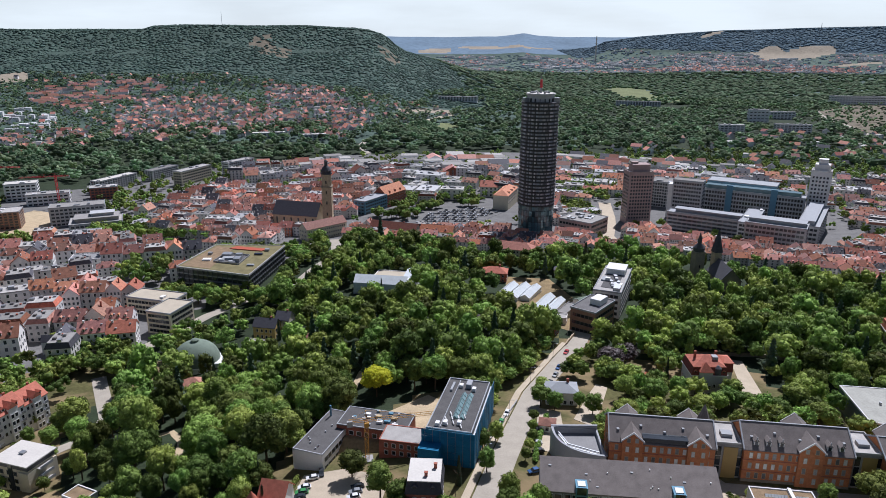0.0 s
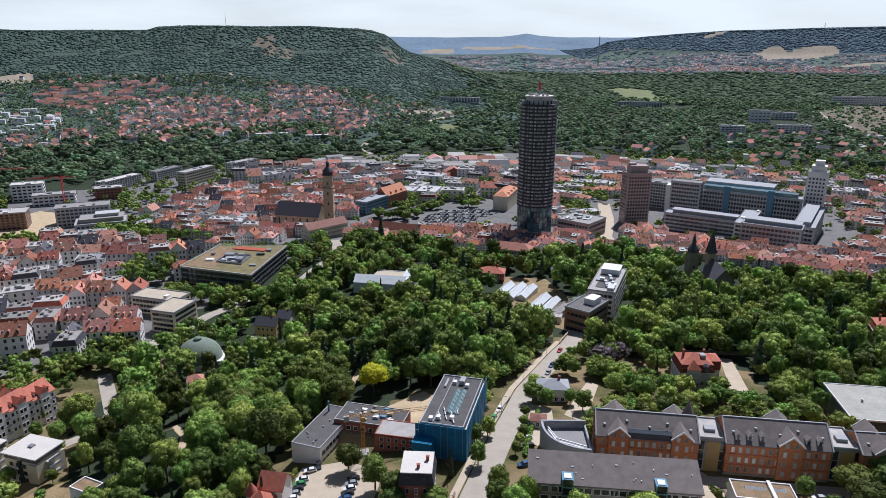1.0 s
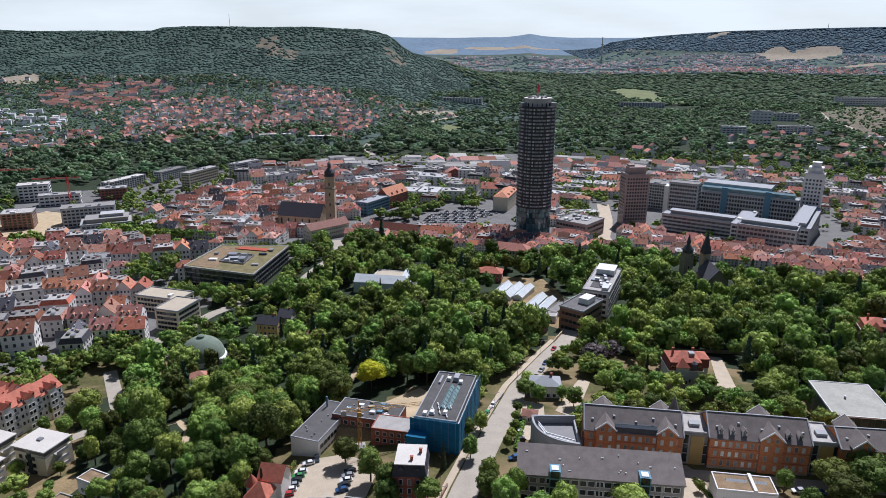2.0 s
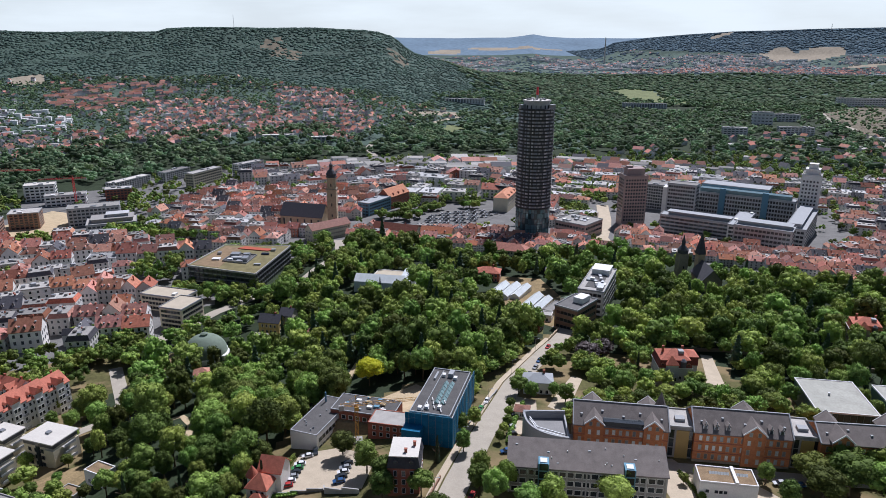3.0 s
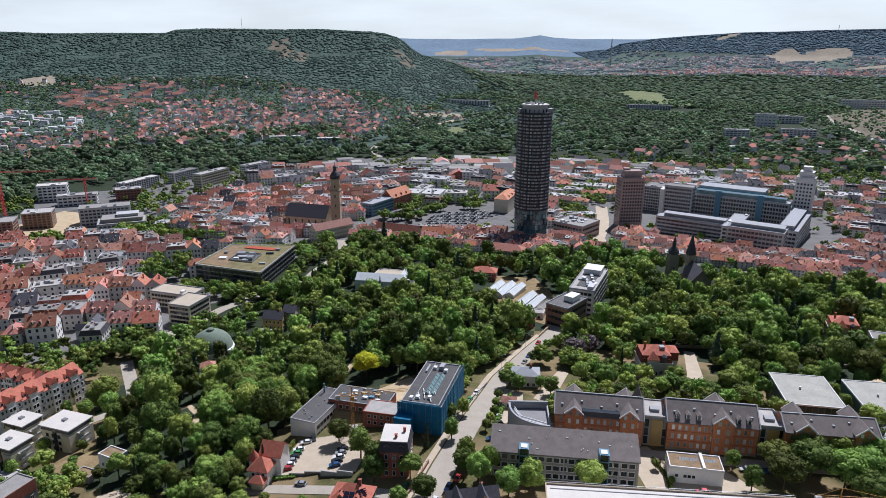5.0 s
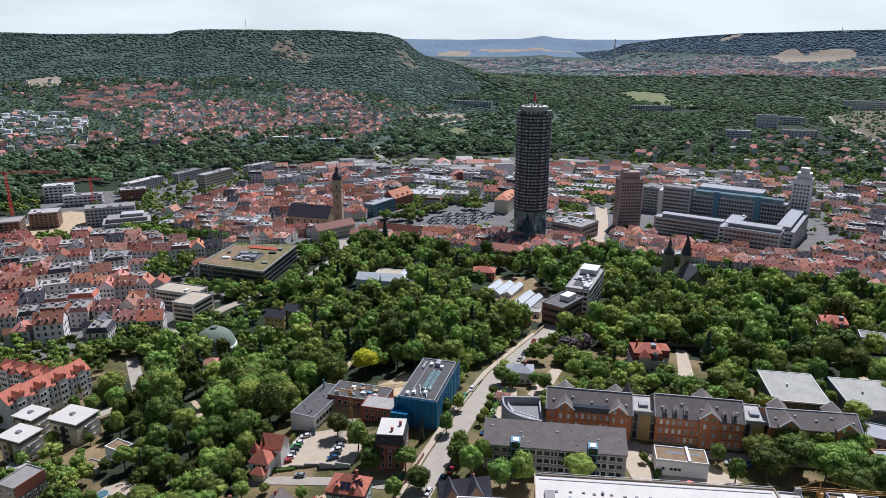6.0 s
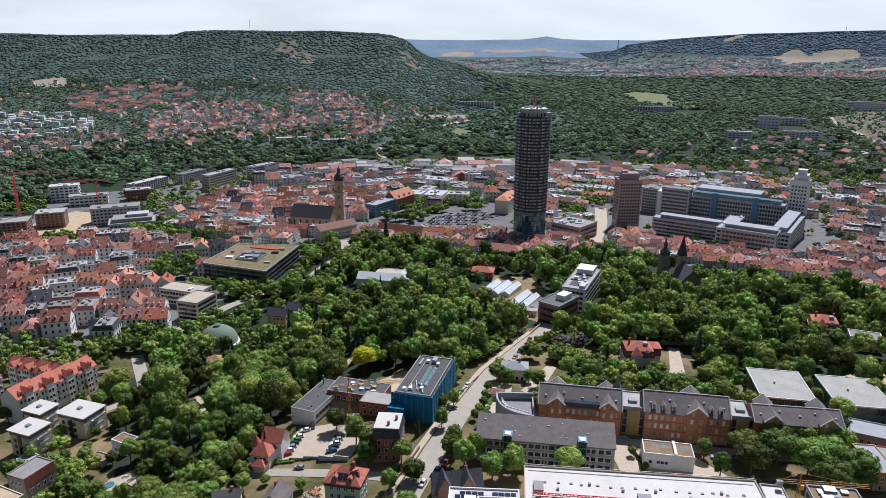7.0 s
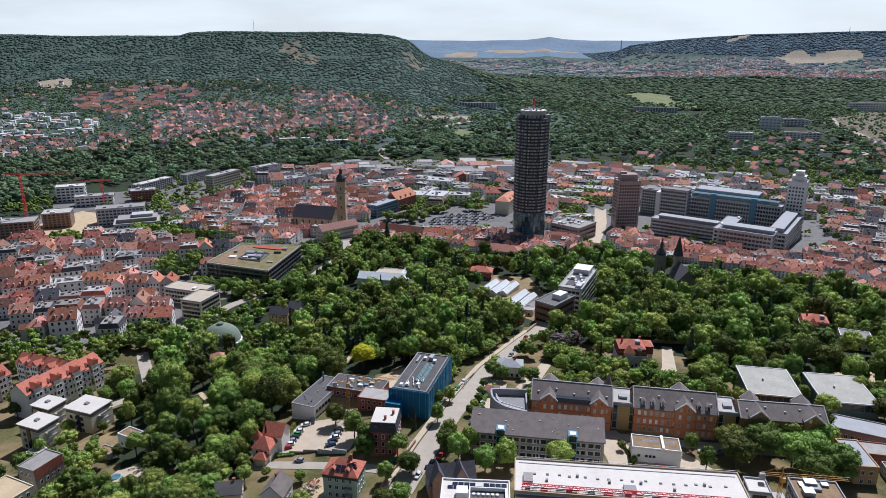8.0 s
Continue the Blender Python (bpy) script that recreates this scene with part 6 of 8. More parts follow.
def white_works_hall():
    L, D, h = 72, 17, 17.6
    t = thing("new_hall", "long new building with white flat roof and roof openings under construction", "building", site(79.3, 125.6, L, D, -3.8))
    part("wall", Shape().box(-L / 2, -D / 2, -3, L / 2, D / 2, h), WHITE_WALL, t)
    flat_roof(t, L, D, h, WHITE_ROOF, SANDSTONE, "white roof membrane", 0.6, 0.4)
    rnd = random.Random(5)
    for k in range(16):
        part("roof_opening", Shape().box(-0.45, -0.35, h + 0.1, 0.45, 0.35, h + 0.4), FRAME_D, t, at=pose(-30 + 4 * k + rnd.uniform(-0.6, 0.6), 0.8 + rnd.uniform(-0.4, 0.4), 0))
    for k in range(6):
        part("roof_light", Shape().box(-0.4, -0.4, h + 0.1, 0.4, 0.4, h + 0.9), ZINC, t, at=pose(-26 + 10 * k, -1.6 + rnd.uniform(-2, 3), 0))
    part("roof_hatch", Shape().box(-2.0, -5.4, h + 0.1, 2.0, -2.4, h + 0.9), FRAME_D, t)
    part("machine_box", Shape().box(-33.5, -4.4, h + 0.1, -30.5, 0.2, h + 1.2), GREY_WALL, t)
    part("roof_seam", Shape().box(-L / 2 + 1, 6.6, h + 0.12, L / 2 - 1, 6.9, h + 0.3), ZINC, t)
    for k in range(14):
        part("material_stack", Shape().box(-33 + 4.9 * k, -7.9, h + 0.1, -31.4 + 4.9 * k + (k % 3) * 0.6, -6.9, h + 0.6 + 0.2 * (k % 2)), (FRAME_D, RED_PAINT, CONCRETE, SAND)[k % 4], t)
    boom = Shape()
    for k in range(29):
        a, b = -L / 2 + 2 + 2.2 * k, -L / 2 + 4.2 + 2.2 * k
        for e in (-0.5, 0.5):
            boom.beam((a, -6.6 + e, h + 0.9), (b, -6.6 + e, h + 0.9), 0.2)
            boom.beam((a, -6.6 + e, h + 0.9), ((a + b) / 2, -6.6, h + 1.9), 0.1).beam(((a + b) / 2, -6.6, h + 1.9), (b, -6.6 + e, h + 0.9), 0.1)
        boom.beam((a, -6.6, h + 1.9), (b, -6.6, h + 1.9), 0.2)
    part("crane_boom", boom, RED_PAINT, t, "red lattice crane boom laid along the roof edge")
    for k in range(3):
        part("boom_support", Shape().box(-20 + 18 * k, -7.4, h + 0.1, -18 + 18 * k, -5.8, h + 0.9), RED_PAINT, t)
    part("guard_rail", Shape().box(-L / 2, D / 2 + 0.5, h + 0.4, L / 2, D / 2 + 0.58, h + 0.5).box(-L / 2, D / 2 + 0.5, h + 0.9, L / 2, D / 2 + 0.58, h + 1.0), STEEL, t)
    part("scaffold_deck", Shape().box(-L / 2, -D / 2 - 1.3, h - 1.2, L / 2 - 8, -D / 2, h - 1.0), STEEL, t)
    windows(t, L, D, "f", (0.8, 4.4, 8.0, 11.8), 4, 2.2, 1.9, FRAME_D)
    windows(t, L, D, "lr", (0.8, 4.4, 8.0, 11.8), 4, 2.2, 1.9, FRAME_D)
    t = thing("white_block", "white flat-roofed block with rows of solar panels and roof lights", "building", site(30.2, 119.5, 22, 15, -1.4))
    L, D, h = 22, 15, 15.6
    part("wall", Shape().box(-L / 2, -D / 2, -3, L / 2, D / 2, h), WHITE_WALL, t)
    flat_roof(t, L, D, h, WHITE_ROOF, WHITE_WALL, rim=0.7)
    for r, (x0, n) in enumerate(((-7.5, 4), (2.6, 4), (-9, 6), (-9, 6))):
        for k in range(n):
            part("solar_panel", Shape().prism([(-0.7, h + 0.2), (0.7, h + 0.2), (0.7, h + 0.55)], 0, 1.7), SOLAR, t, at=pose(x0 + 1.9 * k, (5, 5, 3.2, -4)[r], 0))
    part("roof_deck", Shape().box(-1.6, -3.4, h + 0.13, 9.4, 2.0, h + 0.2), BITUMEN, t, "dark sunken roof deck")
    part("deck_wall", Shape().box(-2.0, 2.0, h + 0.1, 9.8, 2.4, h + 1.5).box(9.4, -3.4, h + 0.1, 9.8, 2.0, h + 1.5).box(-2.0, -3.4, h + 0.1, -1.6, 2.0, h + 1.5), WHITE_WALL, t)
    part("stair_head", Shape().box(-6.0, -2.6, h + 0.1, -2.4, 1.2, h + 2.6), WHITE_WALL, t)
    for k in range(6):
        part("roof_light", Shape().drum(0, 0, h + 0.1, h + 0.7, 0.55, n=12), WHITE_WALL, t, at=pose(-0.5 + 1.5 * k, 0, 0))
    windows(t, L, D, "flr", (1, 4.6, 8.2, 11.8), 3, 1.6, 1.8)


white_works_hall()
office_flat(144.2, 134, 15, 12, -7, 10, WHITE_WALL, DRY_ROOF, "brown-roofed block beside the building site", 3, units=5, seed=9)
office_flat(128, 142, 7, 8, -7, 6, WHITE_WALL, WHITE_ROOF, "white site cabin with flat roof", 2, units=0)
simple_house(172.2, 162.3, 8, 18, -4, 7.4, 1, material("tan_wall", (0.47, 0.30, 0.15), 0.85, size=3, vary=0.12), ZINC, "tan building with pale metal flat roof", "flat", storeys=2)
simple_house(192, 168, 34, 9, -10, 5, 1, BRICK_RED, GRAVEL, "long low brick building with grey flat roof", "flat")
simple_house(194, 156, 26, 9, -8, 3.6, 1, CONCRETE, SEDUM, "low building with planted sedum roof", "flat")
simple_house(192, 186, 34, 12, -24, 4.4, 1, GREY_WALL, ZINC, "low grey hall with folded metal roof", "flat")


# ---- town houses ----
def tri_mesh(name, V, F, mats, kinds=None, tint=None, smooth=False):
    me = bpy.data.meshes.new(name)
    V, F = np.asarray(V, np.float32), np.asarray(F, np.int32)
    me.vertices.add(len(V))
    me.vertices.foreach_set("co", V.ravel())
    me.loops.add(F.size)
    me.loops.foreach_set("vertex_index", F.ravel())
    me.polygons.add(len(F))
    me.polygons.foreach_set("loop_start", np.arange(0, F.size, 3, dtype=np.int32))
    for m in mats:
        me.materials.append(m)
    if kinds is not None:
        me.polygons.foreach_set("material_index", np.asarray(kinds, np.int32))
    if tint is not None:
        me.attributes.new("tint", "FLOAT", "POINT").data.foreach_set("value", np.asarray(tint, np.float32))
    me.polygons.foreach_set("use_smooth", np.full(len(F), smooth))
    me.update(calc_edges=True)
    return me


def row_house(L, D, h, rise, wall, roof, label, kind, dormers, m, name="town_house", group="old town houses", cols=3):
    """One house of a street row: walls, roof, dormers, chimney, windows."""
    t = thing(name, label, "house", m, group)
    n = max(2, int(h / 3.1))
    if kind == "gable":
        part("wall", gable_wall(L, D, h, rise, -6), wall, t)
        part("roof", gable_roof(L, D, h, rise, 0.4), roof, t)
    elif kind == "cross":
        part("wall", gable_wall(D, L, h, rise, -6), wall, t, at=pose(0, 0, 0, 0, 0, 90))
        part("roof", gable_roof(D, L, h, rise, 0.4), roof, t, at=pose(0, 0, 0, 0, 0, 90))
    elif kind == "hip":
        part("wall", Shape().box(-L / 2, -D / 2, -6, L / 2, D / 2, h), wall, t)
        part("roof", hip_roof(L, D, h, rise, 0.4), roof, t)
    elif kind == "mansard":
        part("wall", Shape().box(-L / 2, -D / 2, -6, L / 2, D / 2, h), wall, t)
        s = Shape().upright([(-L / 2 - 0.2, -D / 2 - 0.3), (L / 2 + 0.2, -D / 2 - 0.3), (L / 2 + 0.2, D / 2 + 0.3), (-L / 2 - 0.2, D / 2 + 0.3)], h, h + 2.6, 0, 0.82)
        part("roof", s, roof, t)
        part("roof_top", Shape().box(-L * 0.42, -D * 0.42, h + 2.6, L * 0.42, D * 0.42, h + 2.9), GRAVEL, t)
    else:
        part("wall", Shape().box(-L / 2, -D / 2, -6, L / 2, D / 2, h), wall, t)
        flat_roof(t, L, D, h, roof, wall)
        part("rooftop_unit", Shape().box(-2, -1, h + 0.1, 1, 1.4, h + 2), ZINC, t)
    rows = [0.9 + (h - 0.3) / n * k for k in range(n)]
    if cols > 3:
        windows(t, L, D, "fr", rows[-3:], L / cols * 0.9, 1.1, 1.6, margin=0.4)
    else:
        windows(t, L, D, "flr", rows, L / (cols + 1) * 0.92, 1.3, 1.85, margin=0.4, far=True)
    for k in range(dormers):
        dormer(t, (k - (dormers - 1) / 2) * L / dormers * 0.8, -D / 2 + 1.0, h + (rise * 0.2 if kind != "mansard" else 0.5), 1.4, 1.3, roof, wall)
    if kind in ("gable", "hip") and cols == 3:
        part("rear_wing", gable_wall(D * 0.7, L * 0.42, h * 0.86, rise * 0.62, -6), wall, t, at=pose(-L * 0.24, D * 0.62, 0, 0, 0, 90))
        part("rear_roof", gable_roof(D * 0.7, L * 0.42, h * 0.86, rise * 0.62, 0.3), roof, t, at=pose(-L * 0.24, D * 0.62, 0, 0, 0, 90))
        for k in range(2):
            y = -D * (0.16 + 0.14 * k)
            part("skylight", Shape().box(-0.5, -0.6, -0.4, 0.5, 0.6, 0.25), ZINC, t, at=pose(L * (0.32 - 0.5 * k), y, h + rise * (1 + y / (D / 2)) + 0.2))
        chimney(t, -L * 0.3, -0.8, h + rise * 0.4, h + rise + 0.8, RENDER_WALL)
    if kind in ("flat", "mansard") and cols == 3:
        for k in range(4):
            part("rooftop_unit", Shape().box(-0.8 - 0.2 * k, -0.6, 0, 0.8, 0.6 + 0.3 * k, 1.0 + 0.3 * (k % 2)), (ZINC, GREY_WALL, BITUMEN, STEEL)[k], t, at=pose(L * (0.34 - 0.22 * k), D * (0.2 - 0.3 * (k % 2)), h + (2.9 if kind == "mansard" else 0.1)))
    if kind not in ("flat",):
        chimney(t, L * 0.22, 0.6, h + rise * 0.4, h + (rise if kind != "mansard" else 2.6) + 1.0)
    return t


HOUSES = []


def house_kinds():
    away = pose(0, -900, -300)
    kinds = (
        (14, 11.5, 10.4, 5.0, RENDER_WALL, TILE, "plastered town house with red tiled gable roof", "gable", 0),
        (15.5, 12, 11.6, 5.2, RENDER_WALL, TILE, "plastered town house with red roof and dormers", "gable", 3),
        (11, 13, 11.4, 5.0, RENDER_WALL, TILE, "gable-fronted town house with red tiled roof", "cross", 0),
        (17, 12, 10.6, 4.4, RENDER_WALL, TILE, "broad town house with red hipped roof", "hip", 2),
        (15, 12.5, 12.4, 3.0, RENDER_WALL, SLATE, "town house with dark mansard roof and pale walls", "mansard", 3),
        (18, 13, 11.6, 1.0, RENDER_WALL, GRAVEL, "flat-roofed town house with pale gravel roof", "flat", 0),
        (14, 12, 11.0, 5.6, RENDER_WALL, SLATE, "town house with steep grey slate roof", "gable", 2),
        (13, 11, 9.4, 4.6, BRICK_RED, TILE, "brick-faced town house with red tiled roof", "gable", 1),
        (16, 12, 12.0, 3.0, RENDER_WALL, TILE, "tall town house with red mansard roof and dormers", "mansard", 3),
        (24, 17, 10.5, 1.0, WHITE_WALL, PALE_ROOF, "wide white commercial building with pale flat roof", "flat", 0),
    )
    for L, D, h, rise, wall, roof, label, kind, dorm in kinds:
        HOUSES.append((L, D, row_house(L, D, h, rise, wall, roof, label, kind, dorm, away)))


FAR_HOUSES, HOUSE_AT = [], []
PLACED, REST = [0], []


def district(poly, ang, pitch, weights, seed, gap=0.06, limit=400, low=1.0, squash=1.0):
    """Rows of houses along parallel streets inside an outline."""
    rnd = random.Random(seed)
    c, s = math.cos(radians(ang)), math.sin(radians(ang))
    us = [x * c + y * s for x, y in poly]
    vs = [y * c - x * s for x, y in poly]
    v, made = min(vs) + pitch * 0.4, 0
    while v < max(vs):
        u = min(us) + rnd.uniform(0, 8)
        while u < max(us):
            k = rnd.choices(range(len(HOUSES)), weights)[0]
            L, D, proto = HOUSES[k]
            size = rnd.uniform(0.85, 1.12) * squash
            x, y = (u + L * size / 2) * c - v * s, (u + L * size / 2) * s + v * c
            if rnd.random() > gap and inside(x, y, poly) and is_free(x, y, 5.0):
                turn = ang + rnd.uniform(-3, 3) + 16 * noise.noise(Vector((x * 0.012, y * 0.012, 8))) + (90 if rnd.random() < 0.16 else 0)
                HOUSE_AT.append((x, y))
                dv = rnd.uniform(-1.4, 1.4)
                x, y = x - s * dv, y + c * dv
                if PLACED[0] < 300 and made < limit:
                    ob = copy_thing(proto, pose(x, y, ground(x, y), 0, 0, turn))
                    ob.scale = (size, size, rnd.uniform(0.88, 1.15) * size * low)
                    PLACED[0] += 1
                    made += 1
                elif y < 1000:
                    REST.append((k, pose(x, y, ground(x, y), 0, 0, turn) @ Matrix.Diagonal((size, size, rnd.uniform(0.85, 1.2) * size * low, 1)), rnd.random()))
                else:
                    FAR_HOUSES.append((x, y, ground(x, y), L * size, D * size, rnd.uniform(7, 11), 0.0 if k in (4, 5, 6, 9) else rnd.uniform(3.5, 5.5), turn, rnd.random()))
            u += L * size * rnd.choice((1.0, 1.0, 1.0, 1.0, 1.2))
        v += pitch * rnd.uniform(0.9, 1.1)


house_kinds()
row_house(52, 17, 17, 5.0, CREAM_WALL, TILE, "long cream corner building with red hipped roof", "hip", 3, site(72, 764, 50, 17, 72), "town_house", "buildings round the square", 9)
row_house(40, 18, 15, 8.5, BRICK_RED, TILE, "dark red building with a steep tall roof", "gable", 3, site(-62, 770, 34, 17, 60), "town_house", "buildings round the square", 9)
RED = (6, 6, 2, 5, 2, 2, 2, 2, 3, 0)
MIX = (3, 4, 2, 3, 6, 4, 4, 1, 4, 1)
GREY = (2, 1, 1, 2, 2, 8, 1, 1, 1, 7)


def apartment_row(x, y, n, ang, unit, D, h, rise, label, group, wall=None):
    for k in range(n):
        s = (k - (n - 1) / 2) * unit
        px, py = x + s * math.cos(radians(ang)), y + s * math.sin(radians(ang))
        t = row_house(unit, D, h, rise, wall or WHITE_WALL, TILE_NEW, label, "gable", 3, site(px, py, unit, D, ang, 0.1), "apartment_house", group, 5)
        b = part("bay", Shape().box(-2, -D / 2 - 1.0, -4, 2, -D / 2 + 0.5, h + 1.6).prism([(-2.3, h + 1.6), (2.3, h + 1.6), (0, h + 4.0)], -D / 2 - 1.2, 0, 1, "y"), (wall or WHITE_WALL, TILE_NEW), t)
        for z in range(4):
            part("window", window_mesh(1.3, 1.7), (), b, at=pose(-0.9, -D / 2 - 1.0, 1.2 + 3.3 * z))
            part("window", window_mesh(1.3, 1.7), (), b, at=pose(0.9, -D / 2 - 1.0, 1.2 + 3.3 * z))
            part("balcony", Shape().box(3.0, -D / 2 - 1.2, 0.6 + 3.3 * z, 5.0, -D / 2, 0.8 + 3.3 * z).box(3.0, -D / 2 - 1.2, 0.8 + 3.3 * z, 5.0, -D / 2 - 1.1, 1.7 + 3.3 * z), STEEL, t)


apartment_row(-187, 247, 4, 72.5, 11.5, 11.5, 14.2, 4.6, "white four-storey apartment house with red roof, bays and balconies", "apartment houses in a row")
apartment_row(-208, 268, 3, -20, 11, 10.5, 12.5, 4.4, "white apartment house with red roof behind the street row", "apartment houses round a yard")
apartment_row(-226, 236, 3, 72, 11.5, 11, 13.0, 4.4, "white apartment house with red roof across the yard", "apartment houses round a yard")

district([(-290, 345), (-200, 322), (-178, 345), (-182, 372), (-202, 450), (-312, 376)], 14, 23, (6, 7, 4, 4, 4, 1, 3, 1, 5, 0), 11, 0.03, 45)
district([(165, 560), (180, 515), (232, 488), (320, 395), (440, 470), (440, 590), (360, 570), (320, 520), (250, 560), (190, 640), (160, 640)], -14, 16, (7, 6, 5, 5, 1, 1, 2, 2, 3, 0), 12, 0.03, 130, 0.78, 0.8)
district([(-312, 376), (-202, 450), (-186, 440), (-195, 520), (-240, 560), (-330, 600), (-430, 550)], 18, 24, (4, 5, 2, 4, 3, 3, 2, 1, 3, 1), 13, 0.05, 60)
district([(-100, 598), (-20, 560), (66, 530), (72, 600), (60, 624), (-56, 630), (-90, 650)], -12, 17, RED, 14, 0.05, 45, 0.8, 0.85)
district([(62, 538), (146, 540), (148, 596), (110, 600), (62, 598)], -16, 16, (6, 5, 5, 4, 1, 1, 2, 3, 3, 0), 31, 0.03, 20, 0.75, 0.8)
district([(108, 650), (160, 655), (166, 725), (112, 725)], 20, 22, MIX, 32, 0.1, 10, 0.7, 0.9)
district([(-318, 650), (-200, 560), (-120, 600), (-160, 690), (-90, 690), (-70, 760), (-100, 860), (-300, 850)], -8, 20, (6, 6, 4, 5, 3, 3, 3, 2, 3, 1), 15, 0.05, 60, 0.9, 0.9)
district([(-290, 900), (-100, 860), (-60, 790), (-60, 1000), (-180, 1085), (-290, 1000)], 20, 27, MIX, 16, 0.12, 30, 0.75, 1.25)
district([(-60, 800), (-30, 770), (60, 775), (60, 960), (-60, 960)], -14, 31, GREY, 26, 0.12, 40, 0.66, 1.4)
district([(-60, 960), (100, 960), (100, 1130), (20, 1135), (-60, 1110)], 6, 34, GREY, 27, 0.22, 10, 0.62, 1.6)
district([(60, 775), (110, 660), (125, 780), (110, 960), (60, 960)], -34, 27, MIX, 28, 0.15, 20, 0.72, 1.3)
district([(110, 760), (230, 800), (420, 780), (520, 950), (260, 1120), (100, 1060)], -20, 27, (3, 3, 1, 3, 2, 6, 2, 1, 2, 4), 17, 0.16, 0, 0.62, 1.2)
district([(400, 560), (450, 470), (560, 520), (640, 900), (540, 940), (420, 740)], -22, 26, MIX, 18, 0.18, 0, 0.75, 1.05)


def join_rest():
    """The houses past the first 300, whole, as one mesh."""
    mats, V, F, K, T, base = [], [], [], [], [], 0
    sets = []
    for _, _, proto in HOUSES:
        rows = []
        for o in proto.children:
            me = o.data
            me.calc_loop_triangles()
            co = np.empty(len(me.vertices) * 3, np.float32)
            me.vertices.foreach_get("co", co)
            tri = np.array([t.vertices[:] for t in me.loop_triangles])
            for m in me.materials:
                if m not in mats:
                    mats.append(m)
            kind = np.array([mats.index(me.materials[t.material_index]) for t in me.loop_triangles])
            M = np.array(o.matrix_basis)
            rows.append((co.reshape(-1, 3) @ M[:3, :3].T + M[:3, 3], tri, kind))
        sets.append(rows)
    for k, m, tint in REST:
        M = np.array(m)
        for co, tri, kind in sets[k]:
            V.append(co @ M[:3, :3].T + M[:3, 3])
            F.append(tri + base)
            K.append(kind)
            T.append(np.full(len(co), tint))
            base += len(co)
    me = tri_mesh("old_town", np.concatenate(V), np.concatenate(F), mats, np.concatenate(K), np.concatenate(T))
    tagged(new("old_town", me), "crowded old town houses with red and grey roofs", "houses", kind="stuff")


join_rest()
for _, _, proto in HOUSES:
    for o in (*proto.children_recursive, proto):
        bpy.data.objects.remove(o)


def big_block(x, y, L, D, ang, h, wall, roof, label, storeys, step=4.0, w=2.6):
    return office_flat(x, y, L, D, ang, h, wall, roof, label, storeys, "slab_block", 3, int(abs(x)), step, w)


big_block(-338, 905, 60, 14, 70, 19, CREAM_WALL, GRAVEL, "long beige slab apartment block by the river trees", 5)
big_block(-424, 862, 64, 14, 70, 14, WHITE_WALL, WHITE_ROOF, "long white slab apartment block by the river trees", 5)
big_block(-300, 985, 50, 14, 60, 17, WHITE_WALL, GRAVEL, "pale slab block with red stair shafts", 5)
b = big_block(-338, 640, 46, 30, 24, 11, LIGHT_WALL, GRAVEL, "grey terraced office complex with flat roofs", 3)
part("set_back_storey", Shape().box(-18, -8, 11.1, 20, 12, 14.6).box(-19, -9, 14.6, 21, 13, 15.0), GREY_WALL, b)
part("roof_terrace", Shape().box(-4, -2, 15.0, 16, 10, 17.6).box(-5, -3, 17.6, 17, 11, 18.0), LIGHT_WALL, b)
big_block(-372, 672, 50, 22, 24, 19, LIGHT_WALL, GRAVEL, "grey stepped office block near the building site", 5)
big_block(-436, 585, 36, 24, 22, 21, BRICK_BROWN, GRAVEL, "brick-faced block behind red scaffolding", 7)
big_block(-434, 652, 28, 24, 22, 17, BRICK_BROWN, GRAVEL, "brown brick cube block on the building site", 6)
big_block(-500, 790, 34, 20, 24, 20, WHITE_WALL, WHITE_ROOF, "white new block with large dark windows", 5, 5, 3.4)
big_block(-455, 765, 44, 18, 24, 13, WHITE_WALL, GRAVEL, "white shell of a new block under construction", 3, 5, 3.6)
big_block(-408, 800, 30, 18, 24, 14, BRICK_RED, GRAVEL, "new block with brick-red end wall", 4)
big_block(-392, 935, 50, 14, 70, 14, WHITE_WALL, GRAVEL, "long pale slab apartment block by the river", 5)
big_block(-80, 732, 42, 15, 60, 15, BLUE_WALL, ZINC, "light blue commercial building with banded windows", 4)
patch("building_site", [(-470, 596), (-400, 560), (-378, 630), (-392, 700), (-450, 725)], SAND, "bare earth of a large building site", "building site", 0.3)


